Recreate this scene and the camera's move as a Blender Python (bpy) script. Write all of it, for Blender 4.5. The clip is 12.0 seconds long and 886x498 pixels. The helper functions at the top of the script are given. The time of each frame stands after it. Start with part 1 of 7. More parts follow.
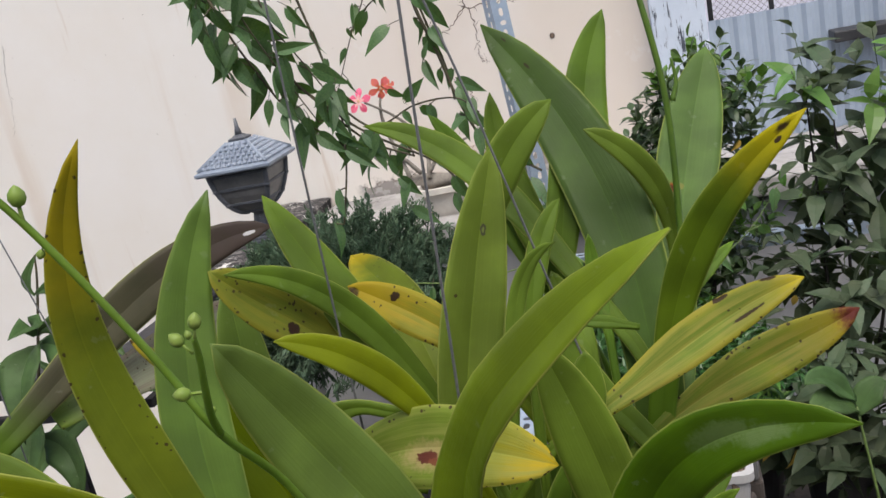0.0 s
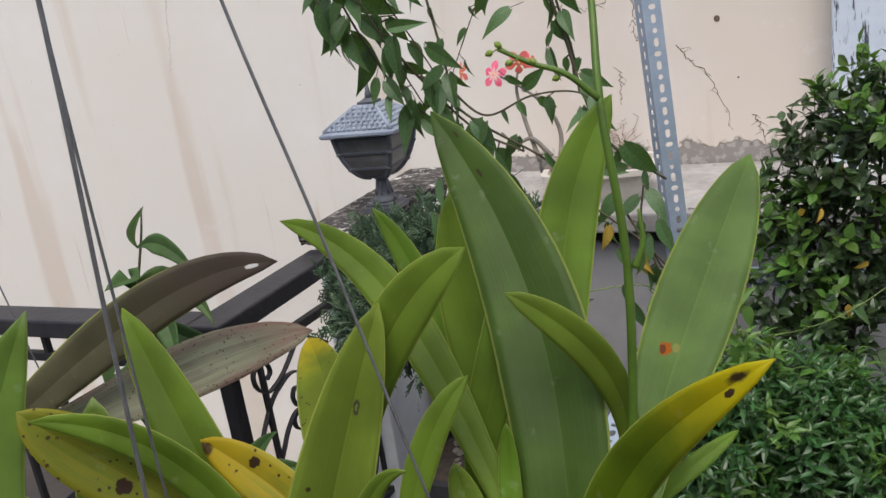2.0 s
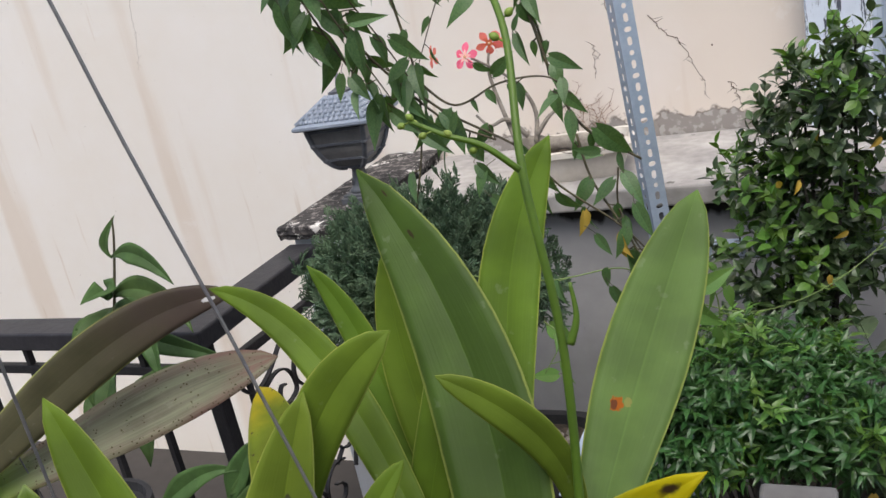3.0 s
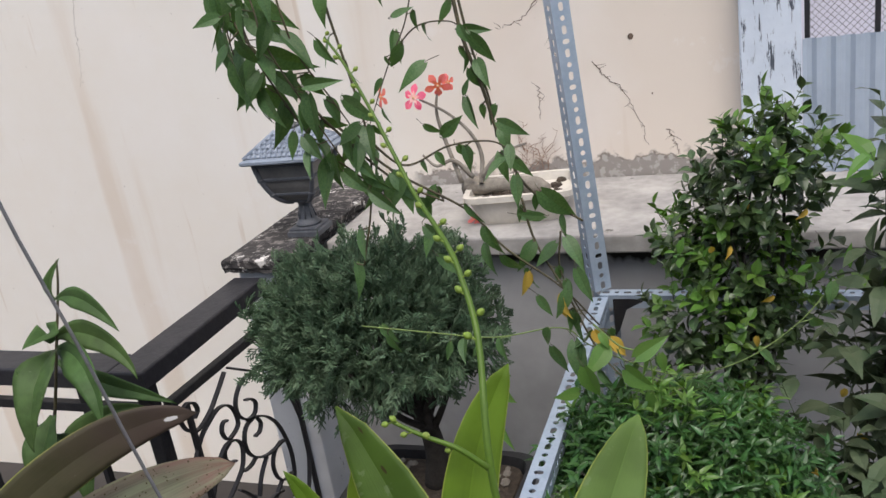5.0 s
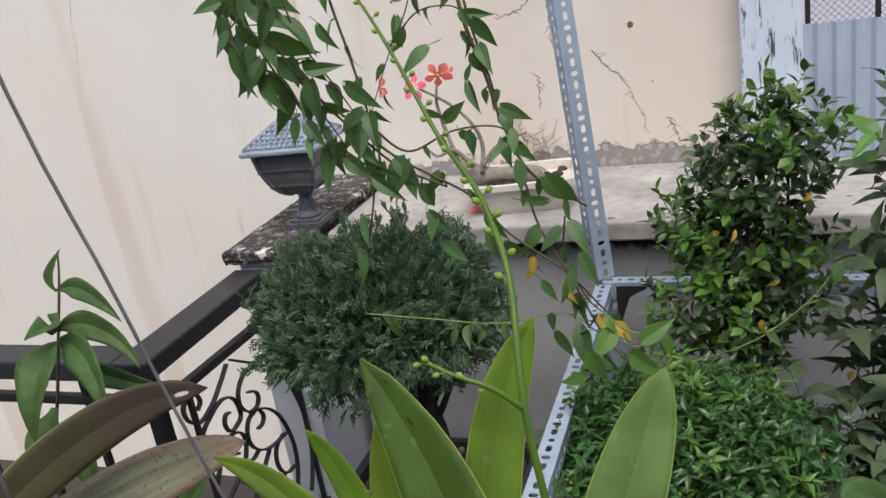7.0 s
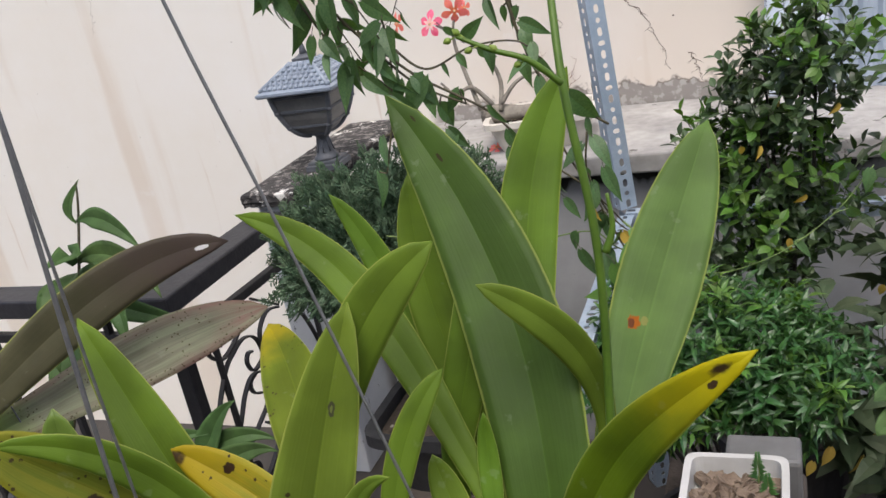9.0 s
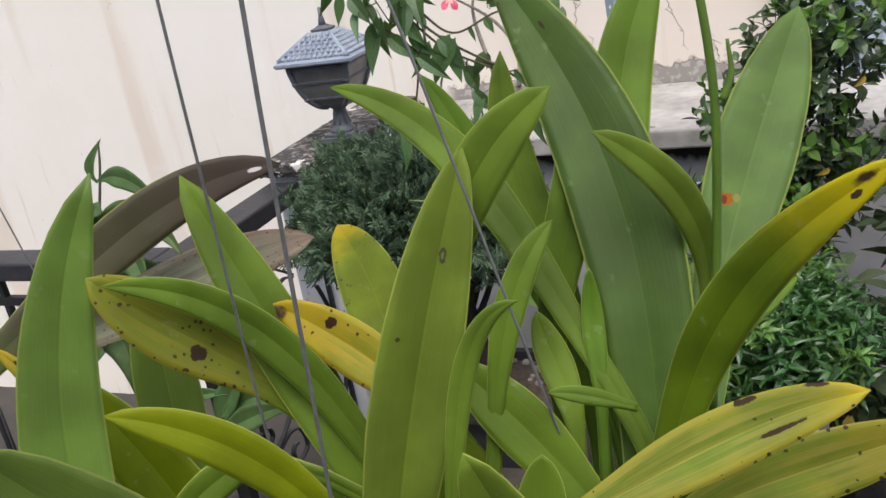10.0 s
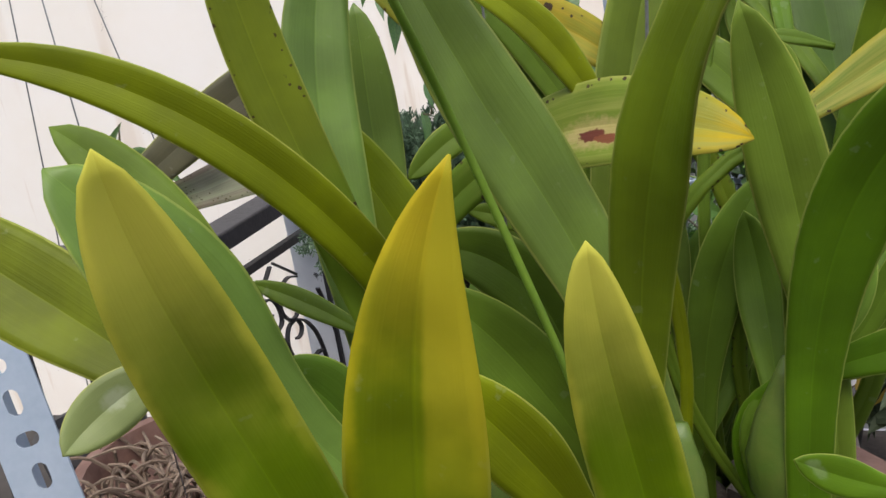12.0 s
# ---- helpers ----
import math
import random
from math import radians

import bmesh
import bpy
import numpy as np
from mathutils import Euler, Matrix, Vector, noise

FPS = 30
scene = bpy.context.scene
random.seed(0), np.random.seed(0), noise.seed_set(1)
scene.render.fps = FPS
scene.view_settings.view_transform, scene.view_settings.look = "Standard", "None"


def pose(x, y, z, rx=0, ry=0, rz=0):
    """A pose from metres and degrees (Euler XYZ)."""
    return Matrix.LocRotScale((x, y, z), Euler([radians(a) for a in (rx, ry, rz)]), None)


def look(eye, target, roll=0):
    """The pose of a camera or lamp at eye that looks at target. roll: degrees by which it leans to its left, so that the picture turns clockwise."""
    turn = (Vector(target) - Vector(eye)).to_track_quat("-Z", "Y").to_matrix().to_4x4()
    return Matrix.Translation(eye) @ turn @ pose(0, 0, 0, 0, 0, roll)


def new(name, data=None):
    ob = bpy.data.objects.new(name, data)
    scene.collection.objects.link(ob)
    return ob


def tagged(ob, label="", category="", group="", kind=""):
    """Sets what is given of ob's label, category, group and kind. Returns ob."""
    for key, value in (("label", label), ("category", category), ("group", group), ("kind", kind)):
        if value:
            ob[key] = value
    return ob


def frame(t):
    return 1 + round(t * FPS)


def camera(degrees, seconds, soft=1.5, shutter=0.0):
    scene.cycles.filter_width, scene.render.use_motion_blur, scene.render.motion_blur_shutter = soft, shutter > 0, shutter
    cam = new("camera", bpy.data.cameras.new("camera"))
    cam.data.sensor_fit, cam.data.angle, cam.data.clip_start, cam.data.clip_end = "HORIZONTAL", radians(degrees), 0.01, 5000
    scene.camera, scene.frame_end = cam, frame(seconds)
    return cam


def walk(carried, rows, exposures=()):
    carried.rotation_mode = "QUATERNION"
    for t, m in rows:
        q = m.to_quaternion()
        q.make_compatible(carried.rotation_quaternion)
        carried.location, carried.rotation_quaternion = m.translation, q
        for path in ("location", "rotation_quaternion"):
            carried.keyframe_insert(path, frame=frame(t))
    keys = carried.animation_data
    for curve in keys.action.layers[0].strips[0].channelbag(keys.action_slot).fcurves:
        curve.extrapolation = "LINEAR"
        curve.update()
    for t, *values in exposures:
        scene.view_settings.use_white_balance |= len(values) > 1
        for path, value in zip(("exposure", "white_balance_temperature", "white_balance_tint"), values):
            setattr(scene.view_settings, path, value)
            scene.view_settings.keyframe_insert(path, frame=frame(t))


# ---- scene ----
cam = camera(53.00, 12.0)
PATH = [
    (0, (0.0312, -0.1578, 1.4434), (-0.4657, 1.7024, 0.9021), -12.23),
    (0.5, (0.0686, -0.1075, 1.4354), (-0.5695, 1.7146, 0.9133), -8.46),
    (1, (0.1204, -0.1042, 1.4411), (-0.6309, 1.6882, 0.9691), -12.37),
    (1.5, (0.1347, -0.0514, 1.4531), (-0.6693, 1.7238, 1.0035), -11.57),
    (2, (0.1134, 0.0045, 1.4789), (-0.7313, 1.7200, 0.8931), -8.54),
    (2.5, (0.1191, 0.0370, 1.4884), (-0.7415, 1.7297, 0.8606), -11.84),
    (4.5, (0.1431, 0.0484, 1.5967), (-0.5595, 1.7843, 0.8945), -8.82),
    (5, (0.1337, 0.0439, 1.6211), (-0.5653, 1.7905, 0.9423), -8.90),
    (5.5, (0.1236, 0.0487, 1.6296), (-0.5729, 1.7989, 0.9575), -8.94),
    (6, (0.1242, 0.0467, 1.6268), (-0.5733, 1.7960, 0.9536), -9.20),
    (6.5, (0.1208, 0.0454, 1.6170), (-0.5699, 1.7953, 0.9382), -9.40),
    (8.5, (0.1113, 0.0130, 1.5190), (-0.6112, 1.7430, 0.8226), -10.09),
    (9, (0.1029, 0.0137, 1.4940), (-0.6286, 1.7315, 0.7769), -10.89),
    (9.5, (0.0932, 0.0164, 1.4723), (-0.6412, 1.7316, 0.7523), -10.64),
    (10, (0.0628, -0.0235, 1.4517), (-0.6657, 1.6910, 0.7238), -9.67),
    (10.5, (0.0275, -0.0837, 1.4323), (-0.6821, 1.6379, 0.7028), -9.02),
    (11, (0.0139, -0.1084, 1.3898), (-0.6574, 1.6414, 0.6916), -9.61),
    (11.5, (0.0078, -0.1364, 1.3627), (-0.7112, 1.6087, 0.7010), -9.21),
    (12, (-0.0308, -0.1590, 1.3268), (-0.6663, 1.6388, 0.7233), -8.75),
]
walk(cam, [(t, look(eye, target, roll)) for t, eye, target, roll in PATH],
     exposures=[(0.0, 0.51), (1.5, 0.32), (2.0, 0.36), (2.5, 0.49), (4.5, 0.48), (5.5, 0.34), (6.5, 0.38), (8.5, 0.51), (9.5, 0.62), (10.5, 0.73), (11.0, 0.77), (11.5, 0.86), (12.0, 0.77)])

# ---- daylight ----
world = bpy.data.worlds.new("world")
scene.world = world
world.use_nodes = True
wt = world.node_tree
sky = wt.nodes.new("ShaderNodeTexSky")
sky.sky_type, sky.sun_disc = "NISHITA", False
sky.sun_elevation, sky.sun_rotation = radians(64.4), radians(160)
sky.dust_density = 4.0
wt.nodes["Background"].inputs[1].default_value = 0.15
wt.links.new(sky.outputs[0], wt.nodes["Background"].inputs[0])
sun = new("sun", bpy.data.lights.new("sun", "SUN"))
sun.data.energy, sun.data.angle, sun.data.color = 1.75, radians(45), (1.0, 0.985, 0.96)
sun.matrix_world = look((0.65, -1.8, 4.0), (0, 0, 0))
scene.view_settings.exposure = 0.40


# ---- materials ----
def mat(name, col, col2=None, scale=20.0, rough=0.6, bump=0.15, metal=0.0, fine=6.0, vary=0.0, trans=0.0, spec=0.4):
    m = bpy.data.materials.new(name)
    m.use_nodes = True
    t = m.node_tree
    n, l = t.nodes, t.links
    b = n["Principled BSDF"]
    b.inputs["Roughness"].default_value, b.inputs["Metallic"].default_value = rough, metal
    b.inputs["Specular IOR Level"].default_value = spec
    tc = n.new("ShaderNodeTexCoord")
    a, c = n.new("ShaderNodeTexNoise"), n.new("ShaderNodeTexNoise")
    a.inputs["Scale"].default_value, c.inputs["Scale"].default_value = scale, scale * fine
    a.inputs["Detail"].default_value = c.inputs["Detail"].default_value = 6
    mix = n.new("ShaderNodeMath")
    mix.operation = "MULTIPLY_ADD"
    l.new(tc.outputs["Object"], a.inputs["Vector"])
    l.new(tc.outputs["Object"], c.inputs["Vector"])
    l.new(c.outputs["Fac"], mix.inputs[0])
    mix.inputs[1].default_value = 0.45
    l.new(a.outputs["Fac"], mix.inputs[2])
    r = n.new("ShaderNodeValToRGB")
    r.color_ramp.elements[0].position, r.color_ramp.elements[1].position = 0.5, 0.95
    r.color_ramp.elements[0].color = (*col, 1)
    r.color_ramp.elements[1].color = (*(col2 or [v * 0.7 for v in col]), 1)
    l.new(mix.outputs[0], r.inputs[0])
    last = r.outputs[0]
    if vary:
        geo = n.new("ShaderNodeNewGeometry")
        oi = n.new("ShaderNodeObjectInfo")
        add = n.new("ShaderNodeMath")
        add.operation = "ADD"
        l.new(geo.outputs["Random Per Island"], add.inputs[0])
        l.new(oi.outputs["Random"], add.inputs[1])
        mr = n.new("ShaderNodeMapRange")
        mr.inputs["From Max"].default_value = 2.0
        mr.inputs["To Min"].default_value, mr.inputs["To Max"].default_value = 1 - vary, 1 + vary
        l.new(add.outputs[0], mr.inputs["Value"])
        h = n.new("ShaderNodeHueSaturation")
        l.new(mr.outputs[0], h.inputs["Value"])
        mh = n.new("ShaderNodeMapRange")
        mh.inputs["To Min"].default_value, mh.inputs["To Max"].default_value = 0.485, 0.512
        l.new(geo.outputs["Random Per Island"], mh.inputs["Value"])
        l.new(mh.outputs[0], h.inputs["Hue"])
        l.new(last, h.inputs["Color"])
        last = h.outputs[0]
    l.new(last, b.inputs["Base Color"])
    if bump:
        bp = n.new("ShaderNodeBump")
        bp.inputs["Strength"].default_value, bp.inputs["Distance"].default_value = bump, 0.01
        l.new(mix.outputs[0], bp.inputs["Height"])
        l.new(bp.outputs[0], b.inputs["Normal"])
    if trans:
        tr, ms = n.new("ShaderNodeBsdfTranslucent"), n.new("ShaderNodeMixShader")
        g = n.new("ShaderNodeMix")
        g.data_type, g.blend_type = "RGBA", "MULTIPLY"
        g.inputs["Factor"].default_value = 1.0
        g.inputs[7].default_value = (1.6, 1.7, 0.6, 1)
        l.new(last, g.inputs[6])
        l.new(g.outputs[2], tr.inputs["Color"])
        ms.inputs[0].default_value = trans
        l.new(b.outputs[0], ms.inputs[1])
        l.new(tr.outputs[0], ms.inputs[2])
        l.new(ms.outputs[0], n["Material Output"].inputs[0])
    return m


def leaf_mat(name, col, tip=None, tip_from=0.7, margin=None, spots=0.0, blotches=(), second=None, rough=0.52, trans=0.16, spec=0.16, rim=0.55, soft=0.22, half=None, mottle=None, glow=(0.40, 0.52, 0.05), brink=0.45):
    """A strap leaf: midrib, faint long veins, a tip or margin that yellows, freckles and blotches, all by the leaf's own length and width."""
    m = bpy.data.materials.new(name)
    m.use_nodes = True
    t = m.node_tree
    n, l = t.nodes, t.links
    b = n["Principled BSDF"]
    b.inputs["Roughness"].default_value = rough
    b.inputs["Specular IOR Level"].default_value = spec
    uv = n.new("ShaderNodeUVMap")
    sep = n.new("ShaderNodeSeparateXYZ")
    l.new(uv.outputs[0], sep.inputs[0])
    tc = n.new("ShaderNodeTexCoord")

    def math(op, a, c=None, clamp=False):
        k = n.new("ShaderNodeMath")
        k.operation, k.use_clamp = op, clamp
        for i, v in enumerate((a, c)):
            if v is None:
                continue
            if isinstance(v, (int, float)):
                k.inputs[i].default_value = v
            else:
                l.new(v, k.inputs[i])
        return k.outputs[0]

    def mixc(fac, a, c):
        k = n.new("ShaderNodeMix")
        k.data_type = "RGBA"
        for i, v in ((0, fac), (6, a), (7, c)):
            if isinstance(v, tuple):
                k.inputs[i].default_value = (*v, 1)
            elif isinstance(v, (int, float)):
                k.inputs[i].default_value = v
            else:
                l.new(v, k.inputs[i])
        return k.outputs[2]

    def step(v, lo, hi):
        k = n.new("ShaderNodeMapRange")
        k.interpolation_type = "SMOOTHSTEP"
        l.new(v, k.inputs[0])
        k.inputs[1].default_value, k.inputs[2].default_value = lo, hi
        return k.outputs[0]

    def noise_at(scale, vec=None, detail=4):
        k = n.new("ShaderNodeTexNoise")
        k.inputs["Scale"].default_value, k.inputs["Detail"].default_value = scale, detail
        l.new(vec or tc.outputs["Object"], k.inputs["Vector"])
        return k.outputs["Fac"]

    u, v = sep.outputs[0], sep.outputs[1]
    big, fine = noise_at(35), noise_at(260)
    mp = n.new("ShaderNodeMapping")
    mp.inputs["Scale"].default_value = (36, 1.1, 1)
    l.new(uv.outputs[0], mp.inputs[0])
    veins = noise_at(1.0, mp.outputs[0], 3)
    c = mixc(step(big, 0.35, 0.7), tuple(x * 0.78 for x in col), tuple(min(1, x * 1.12) for x in col))
    c = mixc(math("MULTIPLY", step(veins, 0.40, 0.72), 0.09), c, tuple(min(1, x * 1.45 + 0.012) for x in (second or col)))
    side = math("ABSOLUTE", math("SUBTRACT", u, 0.5))
    rib = math("SUBTRACT", 1.0, step(side, 0.004, 0.02))
    c = mixc(math("MULTIPLY", rib, 0.3), c, tuple(min(1, x * 1.45) for x in col))
    # dark line on one side of the rib, painting the fold's shade
    fold_shade = math("SUBTRACT", 1.0, step(math("ABSOLUTE", math("SUBTRACT", u, 0.475)), 0.0, 0.022))
    c = mixc(math("MULTIPLY", fold_shade, 0.2), c, tuple(x * 0.55 for x in col))
    dust = step(noise_at(120, None, 8), 0.66, 0.72)
    c = mixc(math("MULTIPLY", dust, 0.10), c, (0.42, 0.45, 0.34))
    edge = step(math("ADD", side, math("MULTIPLY", fine, 0.02)), 0.482, 0.497)
    c = mixc(math("MULTIPLY", edge, rim), c, (0.34, 0.37, 0.10))
    if margin:
        f = step(math("ADD", math("MULTIPLY", side, 2.0), math("MULTIPLY", math("SUBTRACT", big, 0.5), 0.9)), brink, 1.0)
        c = mixc(math("MULTIPLY", f, step(v, 0.15, 0.6)) if brink > 0.5 else f, c, margin)
    if tip:
        wob = math("ADD", v, math("MULTIPLY", math("SUBTRACT", big, 0.5), 0.5))
        c = mixc(step(wob, tip_from - soft, min(tip_from + soft, 1.02)), c, tip)
    if mottle:
        run = n.new("ShaderNodeMapping")
        run.inputs["Scale"].default_value = (7, 2.4, 1)
        l.new(uv.outputs[0], run.inputs[0])
        f = step(math("ADD", noise_at(1.0, run.outputs[0], 5), math("MULTIPLY", veins, 0.3)), 0.50, 0.85)
        c = mixc(math("MULTIPLY", f, 0.75), c, mottle)
    if half:
        f = math("MULTIPLY", step(math("ADD", u, math("MULTIPLY", math("SUBTRACT", big, 0.5), 0.08)), 0.53, 0.60), step(math("ADD", v, math("MULTIPLY", math("SUBTRACT", big, 0.5), 0.4)), 0.2, 0.75))
        c = mixc(f, c, half)
    if tip or half or mottle:
        # the base and its sheath stay green
        c = mixc(math("MULTIPLY", math("SUBTRACT", 1.0, step(v, 0.0, 0.22)), 0.85), c, (0.085, 0.150, 0.015))
    if spots:
        vo = n.new("ShaderNodeTexVoronoi")
        vo.inputs["Scale"].default_value = 300
        l.new(tc.outputs["Object"], vo.inputs["Vector"])
        near = math("LESS_THAN", math("ADD", vo.outputs["Distance"], math("MULTIPLY", noise_at(420), 0.5)), 0.46)
        brim = math("MULTIPLY", math("MAXIMUM", math("SUBTRACT", side, 0.33), 0.0), 2.0)
        f = math("MULTIPLY", near, step(math("ADD", noise_at(75), brim), 0.70 - 0.22 * spots, 0.73 - 0.22 * spots))
        c = mixc(f, c, (0.035, 0.018, 0.012))
    for bu, bv, ru, rv, bc in blotches:
        du = math("DIVIDE", math("SUBTRACT", u, bu), ru)
        dv = math("DIVIDE", math("SUBTRACT", v, bv), rv)
        d = math("ADD", math("MULTIPLY", du, du), math("MULTIPLY", dv, dv))
        d = math("ADD", d, math("MULTIPLY", math("SUBTRACT", math("MULTIPLY", math("ADD", fine, noise_at(620)), 0.5), 0.5), 3.8))
        f = math("SUBTRACT", 1.0, step(d, 0.1, 2.0) if ru > 0.15 else step(d, 0.7, 1.1))
        c = mixc(f, c, bc)
    # each leaf is a little older or younger than the next
    oi = n.new("ShaderNodeObjectInfo")
    tone, hue = n.new("ShaderNodeMapRange"), n.new("ShaderNodeMapRange")
    l.new(oi.outputs["Random"], tone.inputs[0])
    tone.inputs[3].default_value, tone.inputs[4].default_value = 0.93, 1.09
    l.new(math("FRACT", math("MULTIPLY", oi.outputs["Random"], 7.3)), hue.inputs[0])
    hue.inputs[3].default_value, hue.inputs[4].default_value = 0.488, 0.508
    hs = n.new("ShaderNodeHueSaturation")
    l.new(hue.outputs[0], hs.inputs["Hue"])
    hs.inputs["Saturation"].default_value = 1.05
    patch = step(noise_at(14, None, 3), 0.3, 0.7)
    l.new(math("MULTIPLY", tone.outputs[0], math("ADD", 0.81, math("MULTIPLY", patch, 0.24))), hs.inputs["Value"])
    l.new(c, hs.inputs["Color"])
    c = hs.outputs[0]
    l.new(c, b.inputs["Base Color"])
    l.new(math("ADD", rough - 0.1, math("MULTIPLY", fine, 0.25)), b.inputs["Roughness"])
    bp = n.new("ShaderNodeBump")
    bp.inputs["Strength"].default_value, bp.inputs["Distance"].default_value = 0.14, 0.002
    l.new(math("ADD", veins, math("MULTIPLY", fine, 0.3)), bp.inputs["Height"])
    l.new(bp.outputs[0], b.inputs["Normal"])
    tr, ms = n.new("ShaderNodeBsdfTranslucent"), n.new("ShaderNodeMixShader")
    l.new(mixc(0.5, c, glow), tr.inputs["Color"])
    ms.inputs[0].default_value = trans
    l.new(b.outputs[0], ms.inputs[1])
    l.new(tr.outputs[0], ms.inputs[2])
    l.new(ms.outputs[0], n["Material Output"].inputs[0])
    return m


GREEN = (0.088, 0.152, 0.019)
YEL = (0.37, 0.30, 0.025)
BROWN = (0.034, 0.018, 0.010)
